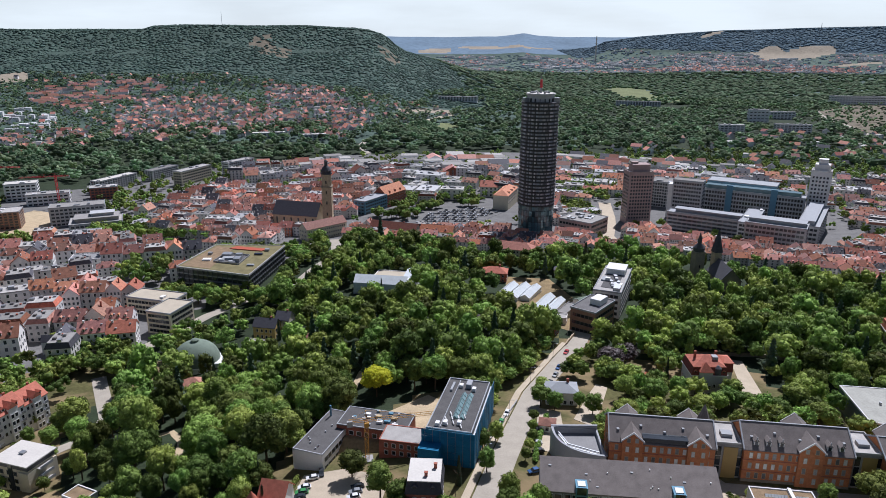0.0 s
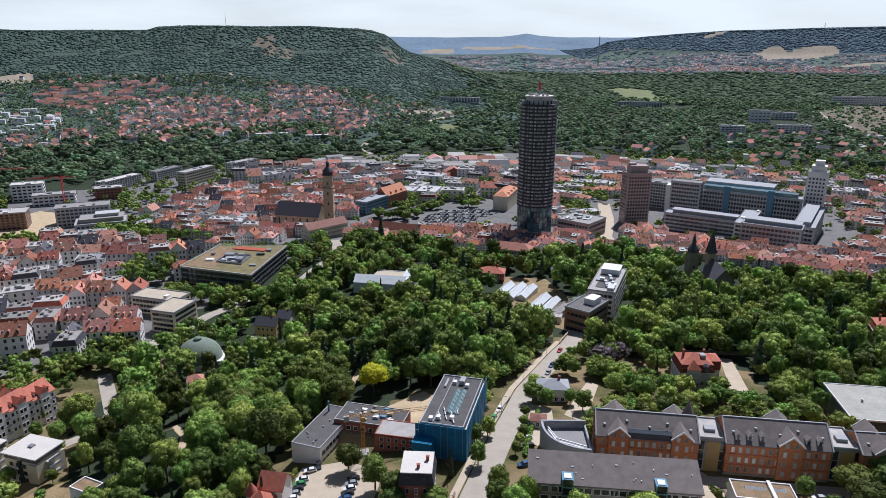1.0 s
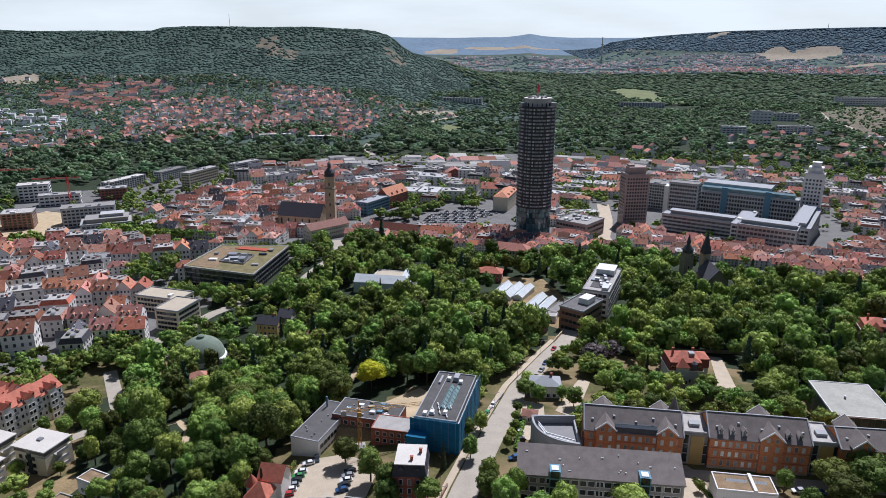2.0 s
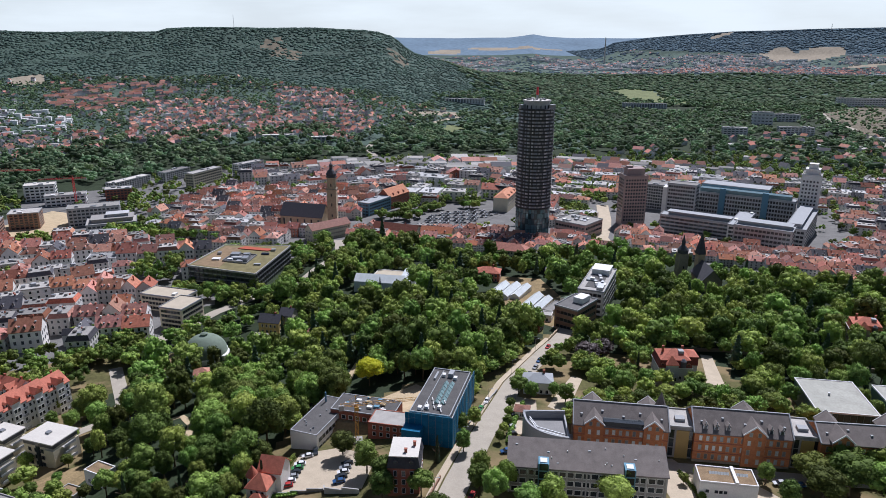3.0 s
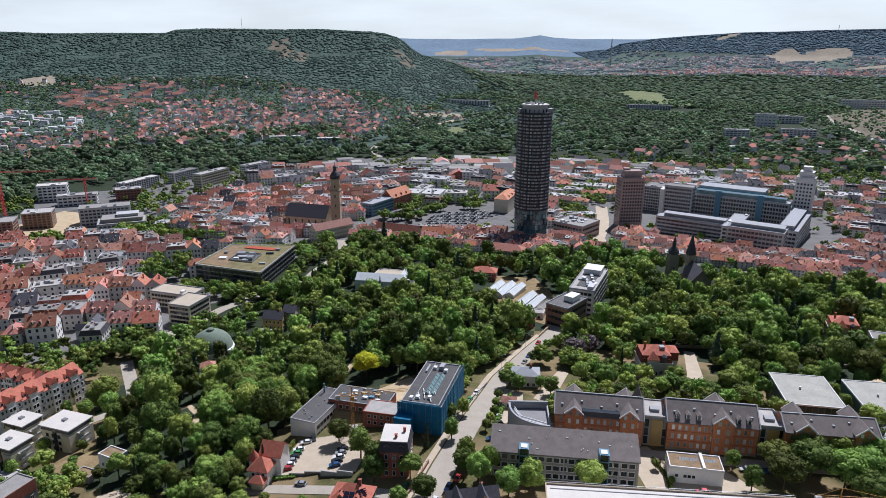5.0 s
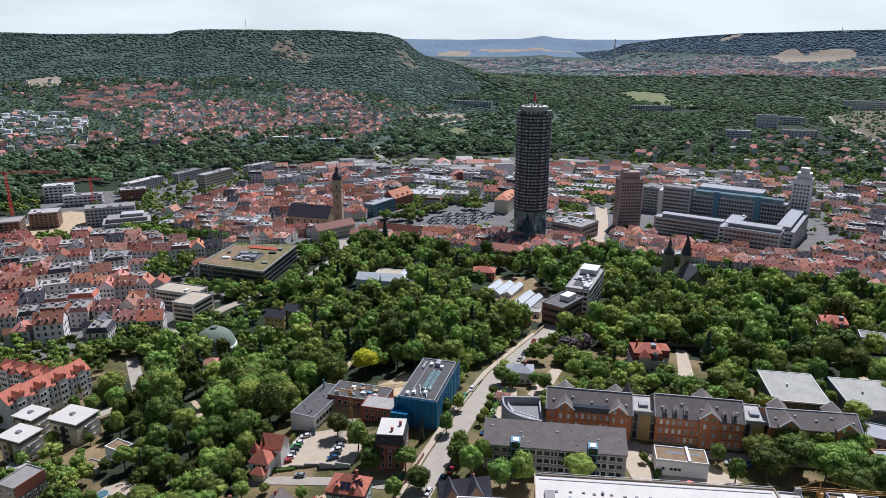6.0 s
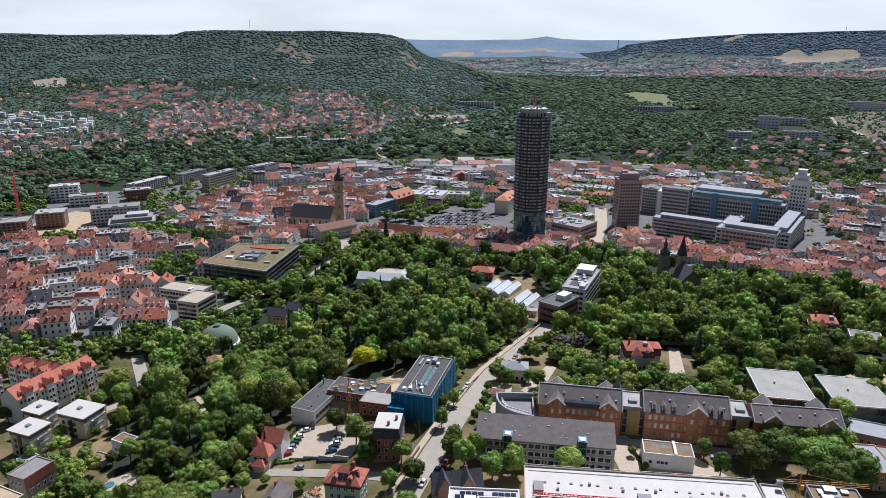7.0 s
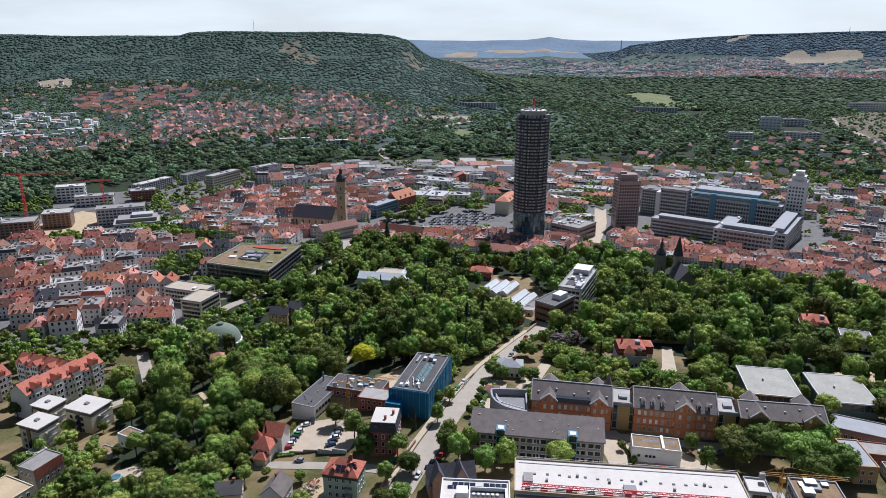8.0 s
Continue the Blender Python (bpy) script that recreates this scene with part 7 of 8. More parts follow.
# ---- houses and woods too many to count ----
def house_stuff(name, rows, label, flat=None):
    """Rows of x, y, z, length, depth, height, rise, turn, tint as one mesh of walls and roofs."""
    V, F, K, T = [], [], [], []
    for x, y, z, L, D, h, rise, turn, tint in rows:
        c, s = math.cos(radians(turn)), math.sin(radians(turn))
        k, a, b, o = len(V), L / 2, D / 2, 0.4
        pts = [(-a, -b, -4), (a, -b, -4), (a, b, -4), (-a, b, -4), (-a, -b, h), (a, -b, h), (a, b, h), (-a, b, h)]
        q = rise / b if b else 0
        if rise:
            pts += [(-a, 0, h + rise - 0.1), (a, 0, h + rise - 0.1)]
        pts += [(-a - o, -b - o, h - o * q + 0.15), (a + o, -b - o, h - o * q + 0.15), (a + o, 0, h + rise + 0.15), (-a - o, 0, h + rise + 0.15), (a + o, b + o, h - o * q + 0.15), (-a - o, b + o, h - o * q + 0.15)]
        V += [(x + px * c - py * s, y + px * s + py * c, z + pz) for px, py, pz in pts]
        f = [(0, 1, 5), (0, 5, 4), (1, 2, 6), (1, 6, 5), (2, 3, 7), (2, 7, 6), (3, 0, 4), (3, 4, 7)]
        if rise:
            f += [(5, 6, 9), (7, 4, 8)]
        r = 10 if rise else 8
        F += [(k + i, k + j, k + l) for i, j, l in f]
        K += [0] * len(f)
        roof = [(r, r + 1, r + 2), (r, r + 2, r + 3), (r + 3, r + 2, r + 4), (r + 3, r + 4, r + 5)]
        F += [(k + i, k + j, k + l) for i, j, l in roof]
        K += [(3 if tint * 53 % 1 < 0.22 else 1) if rise else 2] * 4
        T += [tint] * len(pts)
    me = tri_mesh(name, V, F, (WALL_FAR, TILE_FAR_HAZED, flat or GRAVEL, SLATE), K, T)
    return tagged(new(name, me), label, "houses", kind="stuff")


def scatter(poly, n, seed, keep=None):
    rnd = random.Random(seed)
    xs, ys = [p[0] for p in poly], [p[1] for p in poly]
    out, tries = [], 0
    while len(out) < n and tries < n * 30:
        tries += 1
        x, y = rnd.uniform(min(xs), max(xs)), rnd.uniform(min(ys), max(ys))
        if inside(x, y, poly) and (keep is None or keep(x, y)):
            out.append((x, y, rnd.random(), rnd.random(), rnd.random()))
    return out


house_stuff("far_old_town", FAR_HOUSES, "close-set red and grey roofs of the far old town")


def hill_house(x, y, a, b, c):
    return (x, y, ground(x, y) - 1, 9 + 6 * a, 9 + 3 * b, 6 + 3 * c, 4.5 if a < 0.88 else 0.0, 360 * b, a)


SUB = [hill_house(*p) for p in scatter(SUBURB, 420, 21)]
for poly, n in zip(DENSE, (430, 330, 190)):
    SUB += [hill_house(*p) for p in scatter(poly, n, n)]
SUB += [(x, y, ground(x, y) - 1, 14 + 16 * a, 10, 7.5, 4.8, 12 + 30 * b, 0.5 + 0.3 * c) for x, y, a, b, c in scatter(CLUSTER_RED, 130, 24, lambda x, y: noise.noise(Vector((x * 0.02, y * 0.02, 4))) > -0.1)]
house_stuff("hillside_suburb", SUB, "red-roofed houses scattered over the hillside suburb")
SUBW = [(x, y, ground(x, y) - 1, 10 + 11 * a, 10 + 4 * b, 7 + 6 * c, 0.0, 10 + 20 * b, 0.1 + 0.5 * a) for x, y, a, b, c in scatter(CLUSTER_WHITE, 120, 25)]
house_stuff("white_estate", SUBW, "white flat-roofed apartment blocks of the hillside estate", ESTATE_ROOF)
SUB2 = [(x, y, ground(x, y) - 1, 9 + 44 * a ** 3, 9 + 6 * b, 5 + 6 * c * c, 4.0 if a < 0.22 else 0.0, -30 + 40 * b, a) for x, y, a, b, c in scatter(FAR_TOWN, 1500, 22, lambda x, y: noise.noise(Vector((x * 0.004, y * 0.006, 5))) > -0.12 and cover(x, y) != 4)]
SUB2 += [(x, y, ground(x, y) - 1, 9 + 5 * a, 9, 6, 4.0, 360 * b, a) for x, y, a, b, c in scatter(FAR_ROWS, 420, 28)]
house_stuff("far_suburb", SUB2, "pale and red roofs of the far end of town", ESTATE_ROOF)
SUB3 = [(x, y, ground(x, y) - 1, 11 + 14 * a * a, 10 + 4 * b, 7 + 5 * c, 4.5 if a < 0.8 else 0.0, 360 * b, a) for x, y, a, b, c in scatter([(330, 960), (800, 940), (1150, 1300), (700, 1450), (300, 1250)], 120, 23)]
house_stuff("wooded_suburb", SUB3, "villas between trees below the far wood")
for x, y, L, h in ((750, 1640, 46, 30), (850, 1730, 62, 18), (606, 1440, 50, 19), (745, 1460, 72, 17), (585, 2080, 130, 14), (1290, 2130, 190, 26), (40, 1920, 110, 12)):
    big_block(x, y, L, 16, -10, h, WHITE_WALL, GRAVEL, "white slab building standing in the far wood", 4, 8, 5)
for x, y, L in ((-330, 1290, 60), (-245, 1275, 50)):
    big_block(x, y, L, 16, 14, 11, WHITE_WALL, WHITE_ROOF, "white flat-roofed block at the foot of the hill", 3, 8, 5)


# ---- trees ----
def ico(level):
    bm = bmesh.new()
    bmesh.ops.create_icosphere(bm, subdivisions=level, radius=1)
    bm.verts.ensure_lookup_table()
    V = np.array([v.co[:] for v in bm.verts])
    F = np.array([[v.index for v in f.verts] for f in bm.faces])
    bm.free()
    return V, F


def crown(seed, lobes, leaves, leaf, height=1.0, level=1, spread=1.0, conical=False):
    """A crown of about unit radius: rounded lobes with many small leaf sprays standing off them. Vertices, triangles."""
    rng = np.random.default_rng(seed)
    base, faces = ico(level)
    V, F, k = [], [], 0
    for i in range(lobes):
        if conical:
            s = i / max(1, lobes - 1)
            a = i * 2.4
            r = 0.42 * (1 - s) * spread
            c = np.array([r * math.cos(a), r * math.sin(a), -0.9 + 2.0 * s])
            size = 0.16 + 0.34 * (1 - s)
        else:
            a, u = i * 2.399 + rng.uniform(-0.4, 0.4), (i + 0.5) / lobes
            z = -0.55 + 1.35 * u
            r = math.sqrt(max(0.02, 1 - (z * 1.05) ** 2)) * rng.uniform(0.42, 0.68) * spread
            c = np.array([r * math.cos(a), r * math.sin(a), z * 0.80 * height])
            size = rng.uniform(0.30, 0.46) * (1.25 if lobes < 8 else 1.0)
        lump = 1 + 0.13 * rng.standard_normal(len(base))[:, None]
        V.append(c + base * size * 0.82 * lump * (1, 1, 0.9))
        F.append(faces + k)
        k += len(base)
        d = rng.standard_normal((leaves, 3))
        d[:, 2] = np.abs(d[:, 2]) * 0.9 - 0.25
        d /= np.linalg.norm(d, axis=1)[:, None]
        p = c + d * size * rng.uniform(0.80, 1.10, (leaves, 1)) * (1, 1, 0.92)
        n = d + 0.45 * rng.standard_normal((leaves, 3))
        n /= np.linalg.norm(n, axis=1)[:, None]
        t = np.cross(n, rng.standard_normal((leaves, 3)))
        t /= np.linalg.norm(t, axis=1)[:, None]
        b = np.cross(n, t)
        w = leaf * rng.uniform(0.6, 1.4, (leaves, 1))
        V.append(np.stack([p - t * w - b * w * 0.5, p + t * w - b * w * 0.45, p + b * w * 0.95 - n * w * 0.25], 1).reshape(-1, 3))
        F.append(k + np.arange(leaves * 3).reshape(-1, 3))
        k += 3 * leaves
    return np.concatenate(V), np.concatenate(F)


def trunk_mesh(seed, h, r):
    rnd = random.Random(seed)
    s = Shape()
    lean = (rnd.uniform(-0.06, 0.06), rnd.uniform(-0.06, 0.06))
    s.solid([(r * (1.25 - 0.5 * j) * math.cos(a) + lean[0] * h * j, r * (1.25 - 0.5 * j) * math.sin(a) + lean[1] * h * j, -1.0 + (h + 1.0) * j) for j in (0, 1) for a in [k * math.pi / 3 for k in range(6)]],
            [(k, (k + 1) % 6, 6 + (k + 1) % 6, 6 + k) for k in range(6)])
    for k in range(5):
        a = k * 1.26 + rnd.random()
        e = h * rnd.uniform(0.25, 0.4)
        s.beam((lean[0] * h * 0.8, lean[1] * h * 0.8, h * rnd.uniform(0.6, 0.9)), (e * math.cos(a), e * math.sin(a), h * rnd.uniform(1.15, 1.5)), r * 0.5)
    return s.mesh("trunk", BARK)


TREES = []


def tree_kinds():
    for k in range(9):
        V, F = crown(40 + k, 20, 120, 0.060, (0.9, 1.15, 1.0, 1.3, 0.8)[k % 5], 1, (1.0, 0.92, 1.05)[k % 3])
        V = V * (1, 1, 1.05)
        TREES.append(("broadleaf_tree", V, F, LEAF, "leafy green broadleaf tree with a rounded uneven crown", k))
    for k in range(2):
        V, F = crown(60 + k, 26, 70, 0.062, 1, 1, 1.0, True)
        TREES.append(("conifer_tree", V * (0.62, 0.62, 1.15), F, LEAF_DARK, "dark slender conifer with drooping boughs", k))
    V, F = crown(70, 22, 120, 0.060, 1.0)
    TREES.append(("copper_beech", V, F, LEAF_PURPLE, "copper beech with dark purple-brown leaves", 3))
    V, F = crown(71, 22, 120, 0.060, 0.9)
    TREES.append(("yellow_tree", V, F, LEAF_YELLOW, "broadleaf tree with bright yellow-green leaves", 4))


tree_kinds()
TREE_MESH = {}


def plant(x, y, radius, tall, kind=None, seed=0, label="", group="park trees"):
    """One tree: trunk and crown. radius of the crown, tall: whole height."""
    name, V, F, mat, text, k = TREES[kind if kind is not None else seed % 9]
    key = kind if kind is not None else seed % 9
    if key not in TREE_MESH:
        TREE_MESH[key] = (tri_mesh("crown", V, F, (mat,), smooth=True), trunk_mesh(key, 1.0, 0.045))
    me, tr = TREE_MESH[key]
    t = thing(name, label or text, "tree", pose(x, y, ground(x, y), 0, 0, seed * 47 % 360), group)
    conical = name == "conifer_tree"
    low = V[:, 2].min()
    half = tall * (0.46 if conical else 0.40)
    sz = half if conical else half * 0.92
    part("trunk", tr, (), t, at=Matrix.Diagonal((tall * 0.55, tall * 0.55, tall * 0.42, 1)))
    part("crown", me, (), t, at=pose(0, 0, tall - sz * V[:, 2].max()) @ Matrix.Diagonal((radius, radius, sz, 1)))
    return t


def park_trees():
    """The park's trees, nearest first: the first 300 singly, the rest as one wood."""
    spots = []
    rnd = random.Random(77)
    for poly, n in ((PARK_LEFT, 900), (PARK_RIGHT, 760), (NURSERY, 160)):
        for x, y, a, b, c in scatter(poly, n * 3, int(poly[0][0]) + 500, lambda x, y: True):
            r = 3.4 + 5.2 * a ** 1.6
            if is_free(x, y, r * 0.55) and all((x - p[0]) ** 2 + (y - p[1]) ** 2 > ((r + p[2]) * 0.62) ** 2 for p in spots):
                spots.append((x, y, r, 5.5 + r * (1.2 + 1.2 * b), c))
    spots.sort(key=lambda p: p[1])
    return spots


NEAR_TREES = [(-29.7, 193.3, 5.0, 10, 2), (-19.5, 180, 5.2, 13, 1), (-13, 172, 4.6, 11, 4), (14.5, 190, 3.2, 9, 3), (19, 163, 4.2, 13, 0), (24, 158, 4.4, 14, 5), (28, 166, 4.0, 12, 6), (20, 172, 3.8, 12, 7), (6, 152, 4.4, 9, 8),
              (0, 128, 5.2, 10, 1), (34, 154, 5, 11, 2), (42, 157, 5, 12, 3), (62, 158, 6.0, 11, 4), (39, 240, 4.4, 9, 5), (41, 251, 3.4, 8, 2), (54, 238, 3.0, 7, 7), (44, 236, 3.4, 8, 3), (34.5, 226, 2.2, 5, 6), (33, 218, 2.0, 5, 7), (32, 210, 2.0, 5, 8), (30, 203, 2.0, 5, 0), (28, 197, 2.0, 5, 1),
              (117, 160, 3.6, 10, 3), (128, 161, 7.0, 14, 4), (140, 167, 7.6, 15, 5), (149, 162, 7.6, 15, 6), (158, 166, 7.0, 14, 7), (163, 156, 7.4, 14, 8), (152, 152, 6.6, 13, 0), (170, 178, 5, 10, 1), (183, 205, 5.4, 10, 2), (206, 202, 6, 10, 3), (214, 190, 5, 9, 4),
              (88, 172, 1.8, 4, 5), (91, 163, 1.6, 3, 6), (60, 215, 5.4, 10, 7), (68, 222, 5.4, 11, 8), (78, 218, 5, 10, 0), (86, 222, 5, 11, 1), (94, 216, 4.6, 9, 2), (58, 232, 4, 9, 3), (100, 232, 4.4, 9, 4), (84, 240, 5, 12, 5), (74, 246, 5, 11, 6), (96, 248, 4.2, 10, 7),
              (108, 236, 4, 8, 8), (118, 236, 4.2, 8, 0), (128, 228, 5, 9, 1), (138, 236, 6, 12, 2), (146, 244, 6, 12, 3), (140, 222, 5, 10, 4), (-60, 190, 5, 12, 5), (-66, 172, 5, 11, 6), (-70, 156, 5, 11, 7), (-78, 142, 5.4, 11, 8), (-90, 150, 5.4, 12, 0), (-104, 146, 5.4, 11, 1), (-94, 132, 5, 10, 2), (-68, 124, 5, 10, 3), (-132, 168, 4, 8, 4), (-126, 160, 4, 8, 5), (-138, 178, 3.6, 7, 6), (-160, 208, 3.4, 7, 7), (-168, 233, 3.5, 8, 1), (-160, 241, 4, 10, 2), (-172, 246, 3.2, 8, 3), (-152, 228, 3.2, 7, 4), (-146, 238, 4.2, 11, 5), (-140, 228, 3.6, 9, 6), (-136, 214, 3.8, 9, 7), (-162, 229, 2.8, 6, 8), (-166, 258, 3.4, 9, 0), (-158, 252, 3.8, 9, 1), (-142, 206, 2.6, 6, 2)]


def woods(name, spots, protos, mat, label, category="wood", smooth=False, lean=False):
    """Many crowns as one mesh. Spots of x, y, radius, height, tint; lean lets the canopy follow a steep slope."""
    V, F, T, k = [], [], [], 0
    for i, (x, y, r, tall, c) in enumerate(spots):
        P, G = protos[i % len(protos)]
        a = c * 6.28
        q = P * (r, r, tall * 0.40)
        R = np.stack([q[:, 0] * math.cos(a) - q[:, 1] * math.sin(a), q[:, 0] * math.sin(a) + q[:, 1] * math.cos(a), q[:, 2]], 1)
        z = ground(x, y)
        if lean:
            R[:, 2] += R[:, 0] * (ground(x + 8, y) - z) / 8 + R[:, 1] * (ground(x, y + 8) - z) / 8
        V.append(R + (x, y, z + tall * (0.25 if lean else 0.58)))
        F.append(G + k)
        T.append(np.full(len(P), c))
        k += len(P)
    me = tri_mesh(name, np.concatenate(V), np.concatenate(F), (mat,), None, np.concatenate(T), smooth)
    return tagged(new(name, me), label, category, kind="stuff")


for i, (x, y, r, tall, k) in enumerate(NEAR_TREES):
    plant(x, y, r, tall, k, i + 3, group="trees by the street")
plant(-28, 257, 7.0, 14, 12, 5, group="park trees")
plant(5.2, 183.3, 2.6, 11, 9, 6)
for i, (x, y, r, tall) in enumerate(((130, 172, 6.5, 12), (143, 177, 7, 13), (155, 180, 7, 13), (165, 178, 6.5, 13), (172, 190, 6, 12), (93.6, 175, 1.8, 4.5), (115, 172, 3.4, 8.5), (14, 203, 3.2, 9), (19, 210, 3, 8), (0.5, 163, 4.4, 10), (-12, 163, 4.6, 11), (-44, 246, 5.2, 13), (-50, 238, 5, 12), (-42, 234, 3.6, 9), (-54, 227, 5, 12), (-16, 268, 5, 12), (-7, 264, 4.4, 10), (4, 263, 4.8, 11), (-2, 273, 5, 13), (-53, 214, 4.6, 11), (-197, 226, 4, 9), (-206, 238, 4.4, 10), (-203, 283, 4.4, 11), (-191, 274, 4, 10), (-179, 261, 3.6, 9), (-145, 187, 2.6, 6), (-134, 184, 3.4, 8), (-139, 194, 2.2, 5), (-162, 190, 3.4, 8), (-122, 182, 2.6, 6), (-61, 164, 3.4, 7), (-57, 154, 3.6, 8), (-67, 176, 4, 11), (-50, 158, 2.2, 4), (-35, 152, 2.6, 5), (180, 229, 2.9, 10), (179.8, 219, 2.8, 9), (208, 226, 5, 11), (210, 214, 4.6, 10), (-2, 147, 3.4, 8), (5, 133, 4.4, 9), (-30, 134, 3.6, 8), (-110, 184, 4, 9), (-100, 182, 4.4, 10), (60, 166, 4.6, 10))):
    plant(x, y, r, tall, i % 9, i + 130, group="trees by the street")
for i, (x, y) in enumerate(((193, 248), (-104, 176), (-55, 176), (-84, 176), (-70, 372), (-64, 380), (-78, 366), (-92, 350), (-60, 190), (-40, 415), (-8, 470), (96, 262), (-112, 300), (30, 300))):
    plant(x, y, 2.8, 13, 9 + i % 2, i, group="park conifers")
for i in range(22):
    x, y = -196 + 4.3 * i + 3 * math.sin(i * 2.1), 431 - 0.75 * i + 5 * math.sin(i * 1.7)
    plant(x, y, 3.6 + 1.6 * (i * 5 % 7) / 7, 9 + 5 * (i * 3 % 5) / 5, i % 9, i + 410, group="trees round the library")
for i in range(9):
    plant(-112 + 2.2 * math.sin(i * 2.3), 446 + 8 * i, 3.6 + (i % 3), 10 + i % 4, (i * 4) % 9, i + 440, group="trees round the library")
for i, (x, y, r) in enumerate(((76, 279, 7), (84, 284, 6), (179, 353, 6), (20, 330, 5))):
    plant(x, y, r, 11, 11, i)
GARDENS = ([(52, 208), (150, 203), (152, 250), (140, 292), (84, 292), (72, 318), (62, 290), (48, 258)], [(-165, 262), (-128, 178), (-62, 158), (-60, 118), (-130, 110), (-175, 172), (-150, 196)], [(205, 240), (230, 235), (300, 255), (290, 190), (215, 196)], [(14, 228), (24, 250), (42, 285), (60, 314), (48, 314), (20, 262), (-6, 252)])
gardens = [(x, y, 2.6 + 2.8 * a, 6 + 6 * b, int(c * 9)) for poly, n in zip(GARDENS, (118, 120, 44, 70)) for x, y, a, b, c in scatter(poly, n, n + 7, lambda x, y: is_free(x, y, 1.2))]
gardens.sort(key=lambda p: p[1])
leafy = [crown(110 + k, 12, 30, 0.105, 1.0) for k in range(5)]
woods("garden_trees", [(x, y, r, tall, k / 9 + i * 0.013 % 0.1) for i, (x, y, r, tall, k) in enumerate(gardens[95:])], leafy, LEAF, "garden trees and shrubs between houses", smooth=True)
for i, (x, y, r, tall, k) in enumerate(gardens[:95]):
    plant(x, y, r, tall, k, i + 60, group="garden trees")
SPOTS = park_trees()
for i, (x, y, r, tall, c) in enumerate(SPOTS[:110]):
    plant(x, y, r, tall, i % 9, i)
light = [crown(90 + k, 14, 40, 0.098, (1.0, 1.2, 0.9)[k % 3]) for k in range(7)]
small = [crown(100 + k, 6, 15, 0.17, 1.0) for k in range(4)]
fir = [crown(64 + k, 18, 26, 0.09, 1, 1, 1.0, True) for k in range(3)]
woods("park_conifers", [(x, y, r * 0.55 + 1.0, tall * 1.12, c) for x, y, r, tall, c in SPOTS[110:] if c < 0.08], fir, LEAF_DARK, "dark conifers standing between the park trees", smooth=True)
for i, (x, y, a, b, c) in enumerate(scatter([(-64, 690), (-28, 676), (-27, 720), (3, 748), (-14, 764), (-52, 730)], 34, 91) + scatter([(20, 750), (42, 754), (40, 766), (20, 762)], 8, 92)):
    plant(x, y, 3.6 + 1.6 * a, 8 + 3 * b, i % 9, i + 210, group="trees round the square")
woods("park_wood", [p for p in SPOTS[110:] if p[4] >= 0.08], light, LEAF, "dense broadleaf crowns of the botanical garden and park", smooth=True)
STREETS = np.array(HOUSE_AT)


def in_street(x, y):
    return is_free(x, y, 1.2) and np.hypot(STREETS[:, 0] - x, STREETS[:, 1] - y).min() > 8.2


town_spots = [(x, y, 3 + 2.4 * a, 7 + 5 * b, c) for x, y, a, b, c in scatter(TOWN_AREA, 620, 31, in_street)]
mid = [crown(120 + k, 5, 2, 0.24, 0.9) for k in range(6)]
rows = [(x, y, 3 + 2 * a, 8 + 4 * b, c) for poly, n in (([(-190, 300), (-120, 345), (-96, 455), (-96, 560), (-150, 560), (-190, 545), (-190, 440), (-140, 400)], 150), ([(-110, 560), (-96, 470), (-60, 590), (-90, 610)], 30), ([(-180, 300), (-300, 270), (-320, 300), (-190, 322)], 60), ([(105, 690), (165, 700), (160, 790), (110, 790)], 60), ([(-40, 700), (-70, 690), (-80, 760), (-40, 770)], 40), ([(-310, 590), (-230, 600), (-230, 640), (-310, 650)], 60), ([(-180, 292), (-330, 250), (-340, 330), (-200, 335)], 150), ([(137, 866), (195, 910), (199, 797), (135, 783)], 80), ([(-60, 684), (-34, 684), (-26, 780), (40, 780), (40, 800), (-50, 800)], 70), ([(-346, 640), (-296, 640), (-290, 672), (-340, 676)], 24), ([(130, 800), (420, 760), (640, 560), (760, 1000), (560, 1060), (260, 1180), (110, 1130)], 620), ([(-290, 880), (100, 780), (100, 1130), (20, 1135), (-180, 1085)], 170), ([(-520, 690), (-475, 700), (-520, 790), (-600, 790)], 60), ([(-219, 368), (-180, 372), (-158, 318), (-171, 300), (-210, 330)], 60), ([(-440, 800), (-330, 780), (-270, 960), (-300, 1040), (-440, 930)], 110), ([(-400, 690), (-330, 690), (-320, 780), (-400, 790)], 50), ([(330, 960), (800, 940), (1000, 1150), (700, 1200), (300, 1200)], 800), ([(-250, 120), (-110, 110), (-70, 140), (-110, 150), (-250, 175)], 60)) for x, y, a, b, c in scatter(poly, n, n, in_street)]
rows += [(x, y, 4 + 2.6 * a, 9 + 6 * b, c) for poly, n in (([(-328, 600), (-276, 590), (-276, 636), (-328, 636)], 40), ([(-238, 458), (-204, 458), (-208, 500), (-238, 500)], 26), ([(-392, 552), (-358, 552), (-358, 590), (-392, 590)], 22)) for x, y, a, b, c in scatter(poly, n, n)]
near, far = [p for p in town_spots + rows if p[1] < 640], [p for p in town_spots + rows if p[1] >= 640]
woods("street_trees", near, small, LEAF, "green trees along streets and squares", smooth=True)
woods("street_trees", far, mid, LEAF, "trees scattered between the far town houses", smooth=True)
tuft = [crown(140 + k, 2, 2, 0.28, 0.85) for k in range(6)]
